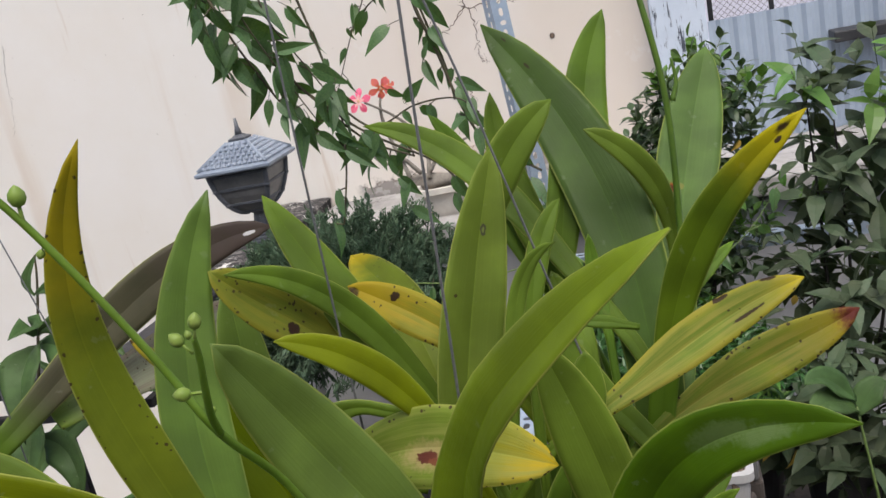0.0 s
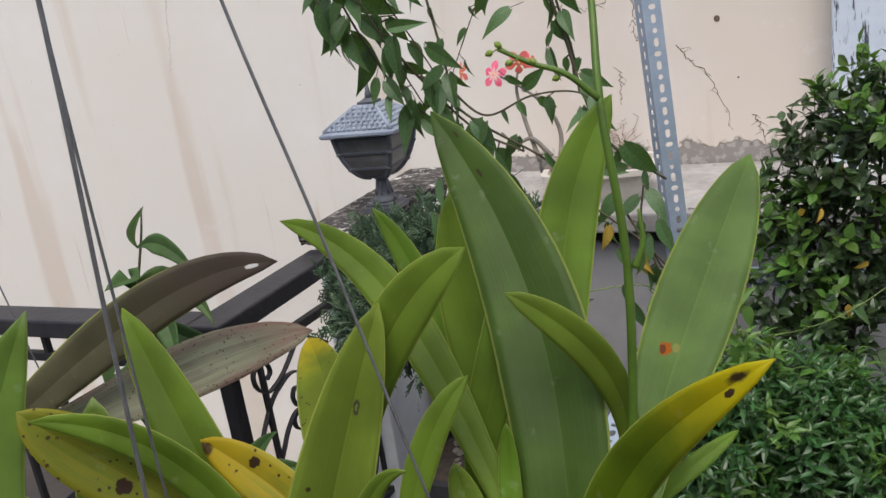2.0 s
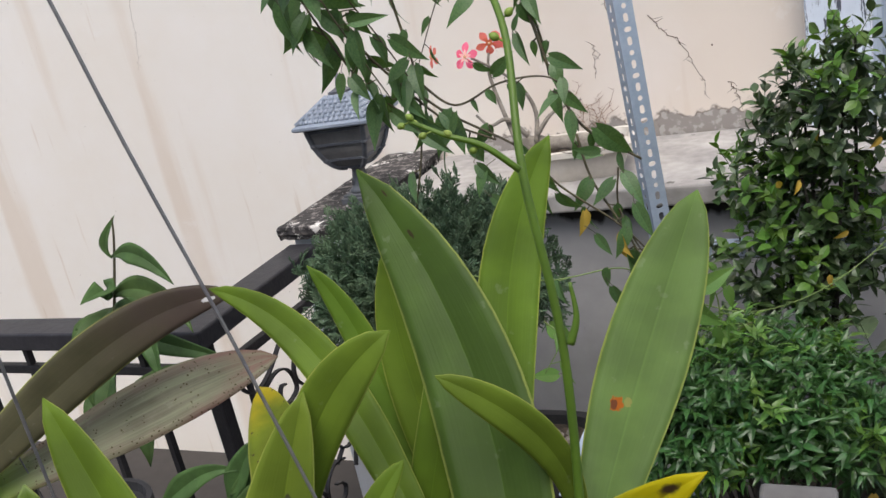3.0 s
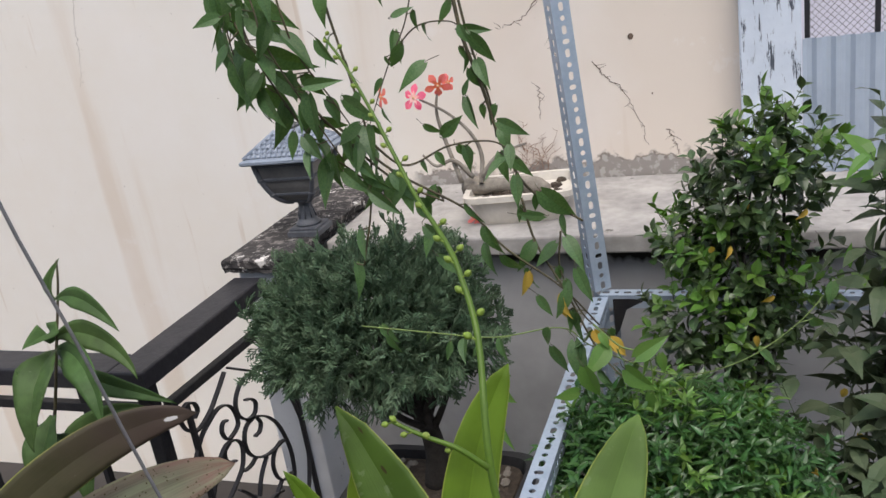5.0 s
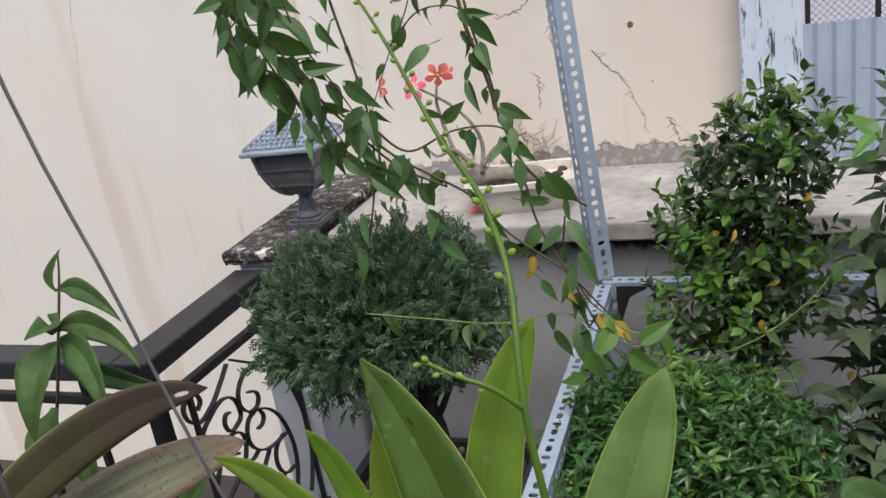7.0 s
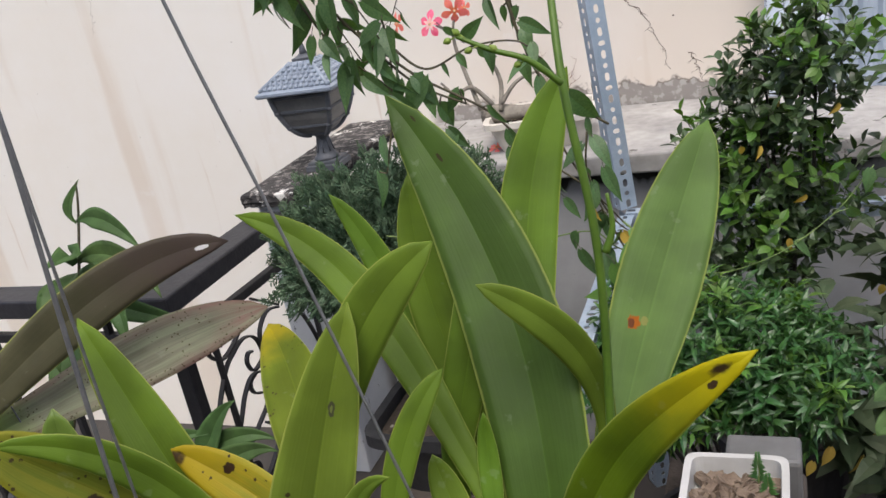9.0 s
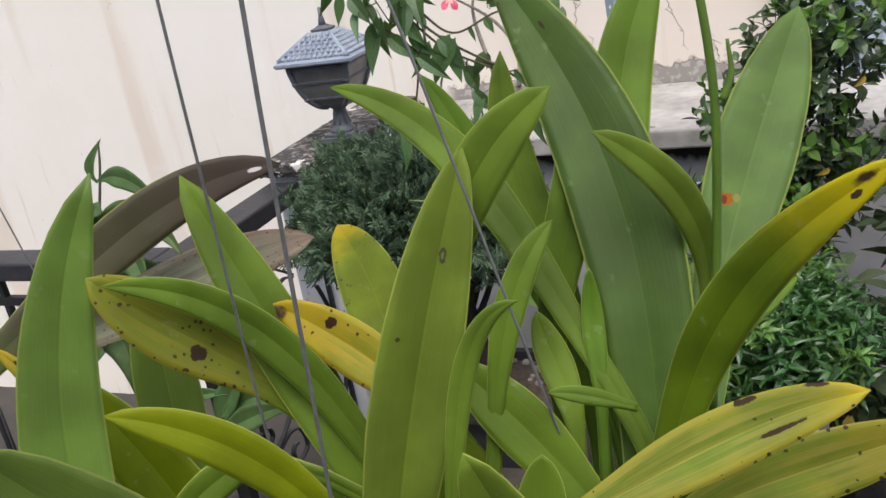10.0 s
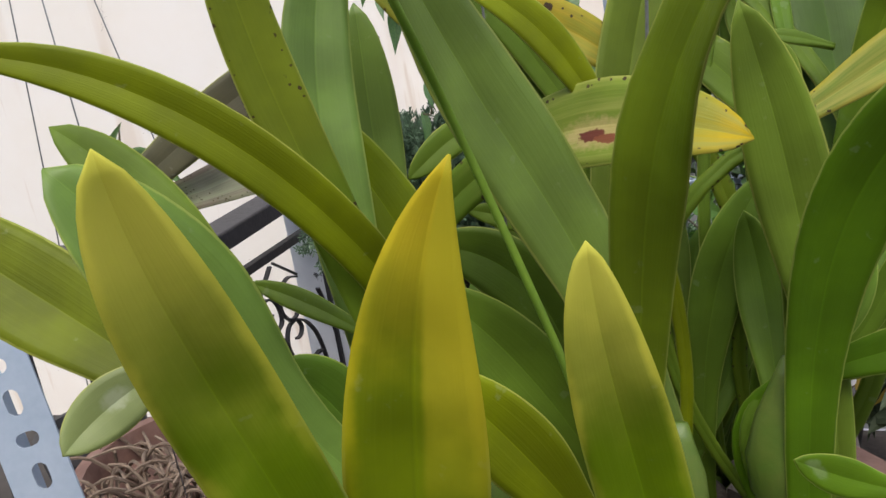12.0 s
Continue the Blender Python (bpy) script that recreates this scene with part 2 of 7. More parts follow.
LEAF = {
    "green": leaf_mat("leaf_green", GREEN),
    "A": leaf_mat("leaf_tall", (0.053, 0.093, 0.016), trans=0.11, spec=0.22, blotches=((0.62, 0.88, 0.035, 0.008, BROWN), (0.72, 0.95, 0.035, 0.006, BROWN))),
    "C": leaf_mat("leaf_rust_spot", (0.092, 0.152, 0.042), blotches=((0.45, 0.435, 0.05, 0.012, (0.20, 0.20, 0.06)), (0.33, 0.42, 0.085, 0.020, (0.28, 0.085, 0.016)), (0.30, 0.417, 0.045, 0.012, (0.10, 0.028, 0.010)))),
    "bright": leaf_mat("leaf_young", (0.118, 0.192, 0.028)),
    "F": leaf_mat("leaf_pitted", (0.130, 0.182, 0.028), blotches=((0.56, 0.75, 0.060, 0.018, (0.035, 0.03, 0.025)), (0.56, 0.75, 0.026, 0.009, (0.14, 0.17, 0.05)), (0.2, 0.55, 0.03, 0.006, BROWN))),
    "Gm": leaf_mat("leaf_yellow_keel", (0.096, 0.143, 0.013), tip=(0.36, 0.30, 0.02), tip_from=0.82, blotches=((0.4, 0.93, 0.16, 0.02, BROWN), (0.66, 0.9, 0.1, 0.014, BROWN))),
    "tipyellow": leaf_mat("leaf_yellow_tip", (0.122, 0.165, 0.018), tip=YEL, tip_from=0.9, soft=0.14, spots=0.35),
    "yellowish": leaf_mat("leaf_yellowish", (0.175, 0.225, 0.014), glow=(0.42, 0.56, 0.012)),
    "spotted": leaf_mat("leaf_freckled", (0.135, 0.175, 0.025), margin=(0.19, 0.195, 0.025), spots=1.0, mottle=(0.20, 0.205, 0.03), blotches=((0.35, 0.45, 0.12, 0.04, BROWN),)),
    "yellow": leaf_mat("leaf_yellow", (0.18, 0.205, 0.028), tip=YEL, tip_from=0.72, soft=0.35, spots=0.5, mottle=(0.33, 0.26, 0.03), blotches=((0.7, 0.72, 0.13, 0.03, BROWN), (0.3, 0.96, 0.3, 0.03, BROWN))),
    "Im": leaf_mat("leaf_olive_yellow_tip", (0.125, 0.165, 0.018), tip=YEL, tip_from=0.82, soft=0.3, spots=0.3),
    "scuffed": leaf_mat("leaf_scuffed", (0.118, 0.192, 0.030), blotches=((0.58, 0.45, 0.014, 0.10, (0.30, 0.33, 0.22)), (0.66, 0.6, 0.010, 0.05, (0.36, 0.38, 0.28)), (0.4, 0.55, 0.008, 0.03, (0.36, 0.38, 0.28)))),
    "deep": leaf_mat("leaf_deep_green", (0.072, 0.145, 0.010), glow=(0.42, 0.56, 0.012), blotches=((0.42, 0.78, 0.16, 0.06, (0.13, 0.20, 0.06)), (0.62, 0.86, 0.16, 0.05, (0.14, 0.21, 0.07)))),
    "light": leaf_mat("leaf_light_green", (0.150, 0.225, 0.020), glow=(0.42, 0.56, 0.012)),
    "olive": leaf_mat("leaf_olive", (0.125, 0.165, 0.009), glow=(0.42, 0.56, 0.012)),
    "pale": leaf_mat("leaf_pale", rough=0.4, spec=0.3, col=(0.132, 0.205, 0.042)),
    "W": leaf_mat("leaf_scorched", (0.13, 0.19, 0.025), mottle=(0.22, 0.245, 0.06), tip=(0.38, 0.28, 0.02), tip_from=0.8, soft=0.16, spots=0.3, blotches=((0.60, 0.54, 0.17, 0.13, (0.30, 0.26, 0.10)), (0.62, 0.52, 0.075, 0.05, (0.10, 0.03, 0.02)), (0.68, 0.58, 0.06, 0.045, (0.16, 0.06, 0.03)))),
    "U": leaf_mat("leaf_streaked", (0.135, 0.19, 0.03), margin=(0.24, 0.225, 0.03), tip=YEL, tip_from=0.92, spots=0.45, mottle=(0.28, 0.25, 0.06), blotches=((0.7, 0.76, 0.05, 0.07, BROWN), (0.06, 0.7, 0.06, 0.03, BROWN), (0.05, 0.88, 0.06, 0.03, BROWN))),
    "V": leaf_mat("leaf_dead_tip", (0.128, 0.185, 0.025), tip=YEL, tip_from=0.75, spots=0.4, mottle=(0.26, 0.23, 0.05), blotches=((0.5, 1.0, 0.9, 0.09, (0.12, 0.03, 0.02)),)),
    "Ym": leaf_mat("leaf_half_yellow", (0.145, 0.205, 0.012), glow=(0.42, 0.56, 0.012), tip=(0.54, 0.46, 0.045), tip_from=0.80, soft=0.36, half=(0.44, 0.41, 0.04), trans=0.32, margin=(0.42, 0.40, 0.03), brink=0.74),
    "Zm": leaf_mat("leaf_turning", (0.135, 0.20, 0.011), trans=0.38, glow=(0.42, 0.56, 0.012), tip=(0.60, 0.55, 0.11), tip_from=0.72, soft=0.40, margin=(0.48, 0.46, 0.06), brink=0.70),
    # darker copy of the olive leaf, its shade put into the colour
    "dull": leaf_mat("leaf_olive_shaded", (0.095, 0.125, 0.011), glow=(0.30, 0.36, 0.02), trans=0.15),
    # grey tone and pale soft blotch paint a sheen into the leaf colour
    "grey": leaf_mat("leaf_painted_sheen", (0.155, 0.20, 0.075), rough=0.42, spec=0.3, blotches=((0.55, 0.5, 0.16, 0.10, (0.24, 0.28, 0.17)),)),
    "dark": leaf_mat("leaf_brown", (0.066, 0.062, 0.034), tip=(0.055, 0.040, 0.034), tip_from=0.7, blotches=((0.6, 0.93, 0.1, 0.02, (0.5, 0.5, 0.48)),), second=(0.12, 0.09, 0.06)),
    "dark2": leaf_mat("leaf_grey_scurf", (0.13, 0.125, 0.085), mottle=(0.19, 0.215, 0.13), margin=(0.12, 0.08, 0.065), tip=(0.16, 0.09, 0.075), tip_from=0.92, spots=0.8, second=(0.3, 0.29, 0.22)),
}
M_CONC = mat("weathered_concrete", (0.42, 0.40, 0.38), (0.22, 0.21, 0.20), 6, 0.9, 0.5)
M_WHITE = mat("grey_whitewash", (0.60, 0.62, 0.65), (0.48, 0.50, 0.53), 3, 0.9, 0.2)
M_BLACKCONC = mat("black_mould_concrete", (0.018, 0.017, 0.017), (0.05, 0.045, 0.044), 14, 0.9, 0.6)
M_IRON = mat("black_iron", (0.011, 0.011, 0.014), (0.022, 0.021, 0.022), 40, 0.5, 0.2)
M_RAIL = mat("dark_painted_rail", (0.012, 0.012, 0.016), (0.028, 0.027, 0.031), 18, 0.5, 0.2)
M_LAMP = mat("grey_lamp_metal", (0.06, 0.065, 0.075), (0.11, 0.115, 0.13), 30, 0.5, 0.1)
M_LROOF = mat("blue_grey_lamp_roof", (0.17, 0.20, 0.25), (0.26, 0.30, 0.36), 30, 0.45, 0.1)
M_LGLASS = mat("dusty_lamp_glass", (0.16, 0.155, 0.15), (0.10, 0.10, 0.10), 20, 0.35, 0.05)
M_GALV = mat("galvanised_steel", (0.30, 0.37, 0.46), (0.38, 0.45, 0.54), 25, 0.42, 0.05, metal=0.35)
M_PILLAR = mat("peeling_blue_white_paint", (0.58, 0.64, 0.72), (0.50, 0.56, 0.64), 8, 0.8, 0.3)
M_SHEET = mat("blue_grey_sheet_metal", (0.36, 0.42, 0.50), (0.30, 0.35, 0.42), 5, 0.5, 0.05)
M_CERAMIC = mat("cream_ceramic", (0.64, 0.60, 0.54), (0.50, 0.46, 0.40), 12, 0.5, 0.15)
M_WPOT = mat("white_glazed_pot", (0.44, 0.43, 0.42), (0.36, 0.35, 0.33), 14, 0.35, 0.05)
M_SOIL = mat("dark_soil", (0.035, 0.026, 0.02), (0.09, 0.07, 0.05), 60, 0.95, 0.8)
M_BARK = mat("grey_bark", (0.11, 0.09, 0.07), (0.2, 0.17, 0.14), 40, 0.9, 0.6)
M_DARKBARK = mat("dark_wet_bark", (0.022, 0.019, 0.016), (0.05, 0.043, 0.036), 40, 0.9, 0.5)
M_ROOT = mat("dry_brown_roots", (0.09, 0.06, 0.04), (0.20, 0.15, 0.11), 40, 0.9, 0.4)
M_THROAT = mat("yellow_flower_throat", (0.75, 0.55, 0.25), (0.7, 0.4, 0.25), 90, 0.6, 0.05)
M_BARKP = mat("pale_bark", (0.27, 0.245, 0.205), (0.15, 0.13, 0.11), 40, 0.9, 0.4)
M_TERRA = mat("brown_clay", (0.10, 0.05, 0.036), (0.17, 0.10, 0.08), 20, 0.7, 0.2)
M_BLACKPOT = mat("black_plastic_pot", (0.02, 0.02, 0.022), (0.04, 0.04, 0.042), 20, 0.5, 0.1)
M_WIRE = mat("grey_steel_wire", (0.13, 0.13, 0.135), (0.2, 0.2, 0.2), 200, 0.5, 0.05, metal=0.5)
M_STEM = mat("green_stem", (0.10, 0.18, 0.02), (0.075, 0.14, 0.018), 60, 0.45, 0.05, trans=0.25)
M_SPIKEY = mat("young_spike", (0.17, 0.28, 0.03), (0.13, 0.22, 0.025), 60, 0.45, 0.05, trans=0.3)
M_BUD = mat("yellow_green_bud", (0.17, 0.27, 0.035), (0.22, 0.28, 0.06), 90, 0.5, 0.1, trans=0.15)
M_BULB = mat("green_pseudobulb", (0.06, 0.115, 0.012), (0.09, 0.125, 0.02), 40, 0.45, 0.1)
M_VSTEM = mat("vine_stem", (0.035, 0.028, 0.02), (0.08, 0.07, 0.03), 60, 0.7, 0.2)
M_VSTEMG = mat("green_vine_stem", (0.13, 0.2, 0.05), (0.1, 0.14, 0.04), 60, 0.6, 0.1)
M_HEART = mat("heart_leaf", (0.042, 0.088, 0.032), (0.085, 0.145, 0.055), 22, 0.42, 0.1, vary=0.45, trans=0.25, spec=0.35)
M_HEARTL = mat("young_heart_leaf", (0.12, 0.22, 0.05), (0.09, 0.17, 0.04), 30, 0.45, 0.1, vary=0.2, trans=0.3)
M_YLEAF = mat("yellow_leaf", (0.5, 0.33, 0.06), (0.4, 0.28, 0.05), 40, 0.6, 0.1, trans=0.2)
M_CONIFER = mat("conifer_green", (0.030, 0.060, 0.032), (0.085, 0.128, 0.072), 26, 0.6, 0.0, vary=0.75, spec=0.25)
M_SHRUB = mat("glossy_shrub_leaf", (0.032, 0.062, 0.026), (0.075, 0.125, 0.042), 16, 0.36, 0.0, vary=0.6, trans=0.12, spec=0.5)
M_SHRUBN = mat("new_shrub_leaf", (0.10, 0.20, 0.03), (0.07, 0.15, 0.03), 9, 0.4, 0.0, vary=0.3, trans=0.25)
M_BUSH = mat("bush_leaf", (0.022, 0.068, 0.017), (0.046, 0.115, 0.028), 7, 0.32, 0.0, vary=0.4, trans=0.15, spec=0.45)
M_DARKL = mat("dull_long_leaf", (0.052, 0.082, 0.042), (0.085, 0.105, 0.06), 12, 0.5, 0.0, vary=0.4, trans=0.12, spec=0.2)
M_PINK = mat("pink_petal", (0.78, 0.09, 0.24), (0.80, 0.22, 0.37), 40, 0.5, 0.05, trans=0.3)
M_PINKW = mat("pale_petal_base", (0.80, 0.48, 0.55), (0.82, 0.58, 0.60), 60, 0.5, 0.05, trans=0.3)
M_REDW = mat("orange_petal_base", (0.76, 0.26, 0.16), (0.72, 0.20, 0.14), 60, 0.5, 0.05, trans=0.3)
M_RED = mat("salmon_petal", (0.74, 0.15, 0.22), (0.75, 0.22, 0.18), 40, 0.5, 0.05, trans=0.3)
M_FLOOR = mat("terrace_tiles", (0.055, 0.048, 0.043), (0.035, 0.03, 0.027), 4, 0.7, 0.1)
M_BOX = mat("grey_plastic_box", (0.13, 0.127, 0.125), (0.08, 0.078, 0.075), 10, 0.5, 0.05)
M_DARKB = mat("dark_damp_wood", (0.045, 0.036, 0.03), (0.08, 0.065, 0.055), 14, 0.85, 0.4)
M_LILAC = mat("lilac_wall_paint", (0.70, 0.69, 0.78), (0.64, 0.63, 0.72), 2, 0.9, 0.1)
M_CRACK = mat("cracked_plaster", (0.16, 0.115, 0.085), (0.09, 0.065, 0.05), 60, 0.95, 0.3)
M_TWIG = mat("dry_brown_twig", (0.22, 0.13, 0.09), (0.33, 0.22, 0.16), 60, 0.9, 0.2)
M_UNSEEN_WALL = mat("unseen_wall_paint", (0.5, 0.48, 0.44), (0.44, 0.42, 0.39), 2, 0.9, 0.1)


def peel(m, col, stretch, scale, lo):
    """Flakes of bare ground that show through a paint, drawn out along the upright."""
    t = m.node_tree
    n, l = t.nodes, t.links
    p = n["Principled BSDF"]
    src = p.inputs["Base Color"].links[0].from_socket
    mp = n.new("ShaderNodeMapping")
    mp.inputs["Scale"].default_value = (1, 1, stretch)
    l.new(n["Texture Coordinate"].outputs["Object"], mp.inputs[0])
    k = n.new("ShaderNodeTexNoise")
    k.inputs["Scale"].default_value, k.inputs["Detail"].default_value, k.inputs["Roughness"].default_value = scale, 9, 0.75
    l.new(mp.outputs[0], k.inputs["Vector"])
    mr = n.new("ShaderNodeMapRange")
    mr.inputs[1].default_value, mr.inputs[2].default_value = lo, lo + 0.02
    l.new(k.outputs["Fac"], mr.inputs[0])
    mx = n.new("ShaderNodeMix")
    mx.data_type = "RGBA"
    l.new(mr.outputs[0], mx.inputs[0])
    l.new(src, mx.inputs[6])
    mx.inputs[7].default_value = (*col, 1)
    l.new(mx.outputs[2], p.inputs["Base Color"])


peel(M_PILLAR, (0.06, 0.07, 0.09), 0.12, 75, 0.565)
peel(M_BLACKCONC, (0.17, 0.155, 0.145), 1.0, 40, 0.54)
peel(M_BLACKCONC, (0.58, 0.56, 0.53), 1.0, 15, 0.585)
peel(M_CONC, (0.13, 0.12, 0.11), 1.0, 11, 0.62)
peel(M_WHITE, (0.10, 0.10, 0.10), 0.5, 26, 0.63)


# ---- builders ----
def part(name, bm, material, parent=None, label="", smooth=False):
    me = bpy.data.meshes.new(name)
    bm.to_mesh(me)
    bm.free()
    me.materials.append(material)
    if smooth:
        me.polygons.foreach_set("use_smooth", [True] * len(me.polygons))
    ob = new(name, me)
    ob.parent = parent
    if label:
        ob["label"] = label
    return ob


def thing(name, label, category, group="", at=(0, 0, 0)):
    return tagged(new(name), label, category, group)


def box(bm, lo, hi, bevel=0.0, m=None):
    r = bmesh.ops.create_cube(bm, size=1.0)
    vs = r["verts"]
    for v in vs:
        v.co = Vector([lo[i] + (v.co[i] + 0.5) * (hi[i] - lo[i]) for i in range(3)])
    if m is not None:
        bmesh.ops.transform(bm, matrix=m, verts=vs)
    if bevel:
        es = {e for v in vs for e in v.link_edges}
        bmesh.ops.bevel(bm, geom=list(es), offset=bevel, segments=2, affect="EDGES", profile=0.5)
    return bm


def box_part(name, lo, hi, material, parent=None, label="", bevel=0.0):
    return part(name, box(bmesh.new(), lo, hi, bevel), material, parent, label)


def smooth_path(pts, n=6):
    """Points along a Catmull-Rom curve through pts."""
    p = [Vector(q) for q in pts]
    p = [2 * p[0] - p[1]] + p + [2 * p[-1] - p[-2]]
    out = []
    for i in range(1, len(p) - 2):
        for k in range(n):
            t = k / n
            a, b, c, d = p[i - 1], p[i], p[i + 1], p[i + 2]
            out.append(0.5 * (2 * b + (c - a) * t + (2 * a - 5 * b + 4 * c - d) * t * t + (3 * b - a - 3 * c + d) * t ** 3))
    return out + [p[-2]]


def tube(bm, pts, r0, r1=None, sides=6, flat=1.0):
    """A tapered tube along pts, closed at both ends."""
    r1 = r0 if r1 is None else r1
    rings = []
    side = None
    for i, p in enumerate(pts):
        d = (pts[min(i + 1, len(pts) - 1)] - pts[max(i - 1, 0)]).normalized()
        if side is None:
            side = d.cross(Vector((0, 0, 1)) if abs(d.z) < 0.9 else Vector((0, 1, 0))).normalized()
        side = (side - d * side.dot(d)).normalized()
        up = d.cross(side)
        r = r0 + (r1 - r0) * i / max(1, len(pts) - 1)
        rings.append([bm.verts.new(p + r * (math.cos(a) * side + flat * math.sin(a) * up)) for a in [2 * math.pi * k / sides for k in range(sides)]])
    for a, b in zip(rings, rings[1:]):
        for k in range(sides):
            bm.faces.new((a[k], a[(k + 1) % sides], b[(k + 1) % sides], b[k]))
    bm.faces.new(rings[0][::-1])
    bm.faces.new(rings[-1])
    return bm


def lathe(bm, profile, sides=32, centre=(0, 0, 0), flat=(1, 1)):
    """Turns (radius, height) pairs round the upright axis."""
    c = Vector(centre)
    rings = []
    for r, z in profile:
        rings.append([bm.verts.new(c + Vector((r * flat[0] * math.cos(2 * math.pi * k / sides), r * flat[1] * math.sin(2 * math.pi * k / sides), z))) for k in range(sides)])
    for a, b in zip(rings, rings[1:]):
        for k in range(sides):
            bm.faces.new((a[k], a[(k + 1) % sides], b[(k + 1) % sides], b[k]))
    bm.faces.new(rings[0][::-1])
    bm.faces.new(rings[-1])
    return bm


def strap(bm, base, p1, p2, tip, width, face, root=None, keel=0.13, twist=0.0, neck=0.5, thick=0.0011, nl=20, nw=8, point=2.1, wide=0.55, blunt=0.66):
    """A fleshy strap leaf on a cubic through four points: keeled, pointed, with real thickness and its own length and width as uv."""
    P = [Vector(p) for p in (base, p1, p2, tip)]
    face = Vector(face)
    uvl = bm.loops.layers.uv.new("UVMap")
    run = [0.0]
    for a, c in zip(P, P[1:]):
        run.append(run[-1] + (c - a).length ** 0.8)
    knots = [r / run[-1] for r in run]

    def at(s):
        k = knots
        out = Vector()
        for i in range(4):
            w = 1.0
            for j in range(4):
                if j != i:
                    w *= (s - k[j]) / (k[i] - k[j])
            out += P[i] * w
        return out

    rows = []
    d0 = (at(0.02) - at(0.0)).normalized()
    n_root = 12 if root is not None else 0
    if n_root:
        root = Vector(root)
        bend = P[0] - d0 * ((root - P[0]).length * 0.55)

    def sheath(q):
        return root * ((1 - q) ** 2) + bend * (2 * q * (1 - q)) + P[0] * (q * q)

    for i in range(-n_root, nl + 1):
        s = max(0, i) / nl
        s = s ** 0.92 if i > 0 else 0.0
        grow = 1.0
        if i < 0:
            q = 1 + i / n_root
            c = sheath(q)
            d = (sheath(q + 0.05) - sheath(q - 0.05)).normalized()
            grow = 0.75 + 0.25 * q * q
        else:
            c = at(s)
            d = (at(min(1, s + 0.02)) - at(max(0, s - 0.02))).normalized()
        n = (face - d * face.dot(d)).normalized()
        n = Matrix.Rotation(radians(twist) * (s - 0.5), 3, d) @ n
        side = d.cross(n)
        up = min(1.0, s / wide)
        f = neck * grow + (1 - neck) * (up * up * (3 - 2 * up))
        if s > wide:
            f *= max(0.0, 1 - ((s - wide) / (1 - wide)) ** point) ** blunt
        f = max(f, 0.02)
        top, low = [], []
        for j in range(nw + 1):
            u = j / nw * 2 - 1
            lift = width * f * (keel * (abs(u) - 0.25) + 0.008 * (1 - (2 * abs(u) - 1) ** 2))
            edge = 0.25 + 0.75 * (1 - abs(u) ** 3)
            q = c + side * (u * width * f / 2) + n * lift
            q = q + n * (noise.noise(q * 45) * width * 0.035)
            h = thick * edge * (1.6 - 0.9 * s)
            top.append((bm.verts.new(q + n * h), (j / nw, s)))
            low.append((bm.verts.new(q - n * h), (j / nw, s)))
        rows.append((top, low))

    def quad(*vs):
        fc = bm.faces.new([v for v, _ in vs])
        for lp, (_, t) in zip(fc.loops, vs):
            lp[uvl].uv = t

    for (t0, l0), (t1, l1) in zip(rows, rows[1:]):
        for j in range(nw):
            quad(t0[j], t0[j + 1], t1[j + 1], t1[j])
            quad(l0[j + 1], l0[j], l1[j], l1[j + 1])
        quad(l0[0], t0[0], t1[0], l1[0])
        quad(t0[nw], l0[nw], l1[nw], t1[nw])
        for row0, row1 in ((t0, t1), (l0, l1)):
            bm.edges.get((row0[nw // 2][0], row1[nw // 2][0])).smooth = False
    for (t, lo), flip in ((rows[0], 1), (rows[-1], 0)):
        for j in range(nw):
            quad(*((t[j], lo[j], lo[j + 1], t[j + 1]) if flip else (t[j], t[j + 1], lo[j + 1], lo[j])))
    return bm


LEAF_LABEL = {"spotted": "yellowing leaf with black freckles", "yellow": "yellow leaf with dark spots", "W": "broad pale leaf with a scorched patch", "U": "yellow-streaked leaf with dark spots",
              "V": "yellow leaf with a dead brown tip", "Ym": "half yellow leaf with a dry tip", "Zm": "yellow-green leaf", "Gm": "leaf with yellow keel and dark spots", "C": "leaf with a rust spot",
              "dark": "brown leathery leaf", "dark2": "grey-brown scurfy leaf"}


def orchid_leaf(plant, kind, base, p1, p2, tip, width, face, **o):
    keep = o.pop("root", True)
    if keep and plant is orchid and Vector(base).z > 1.07:
        # the sheath runs down to the crown of the plant in its pot
        off = Vector((base[0] + 0.07, base[1] - 0.185, 0))
        k = min(1.0, 0.07 / max(off.length, 1e-4))
        o["root"] = (-0.07 + off.x * k, 0.185 + off.y * k, 1.06)
    ob = part("leaf", strap(bmesh.new(), base, p1, p2, tip, width, face, **o), LEAF[kind], plant, LEAF_LABEL.get(kind, ""), smooth=True)
    return ob


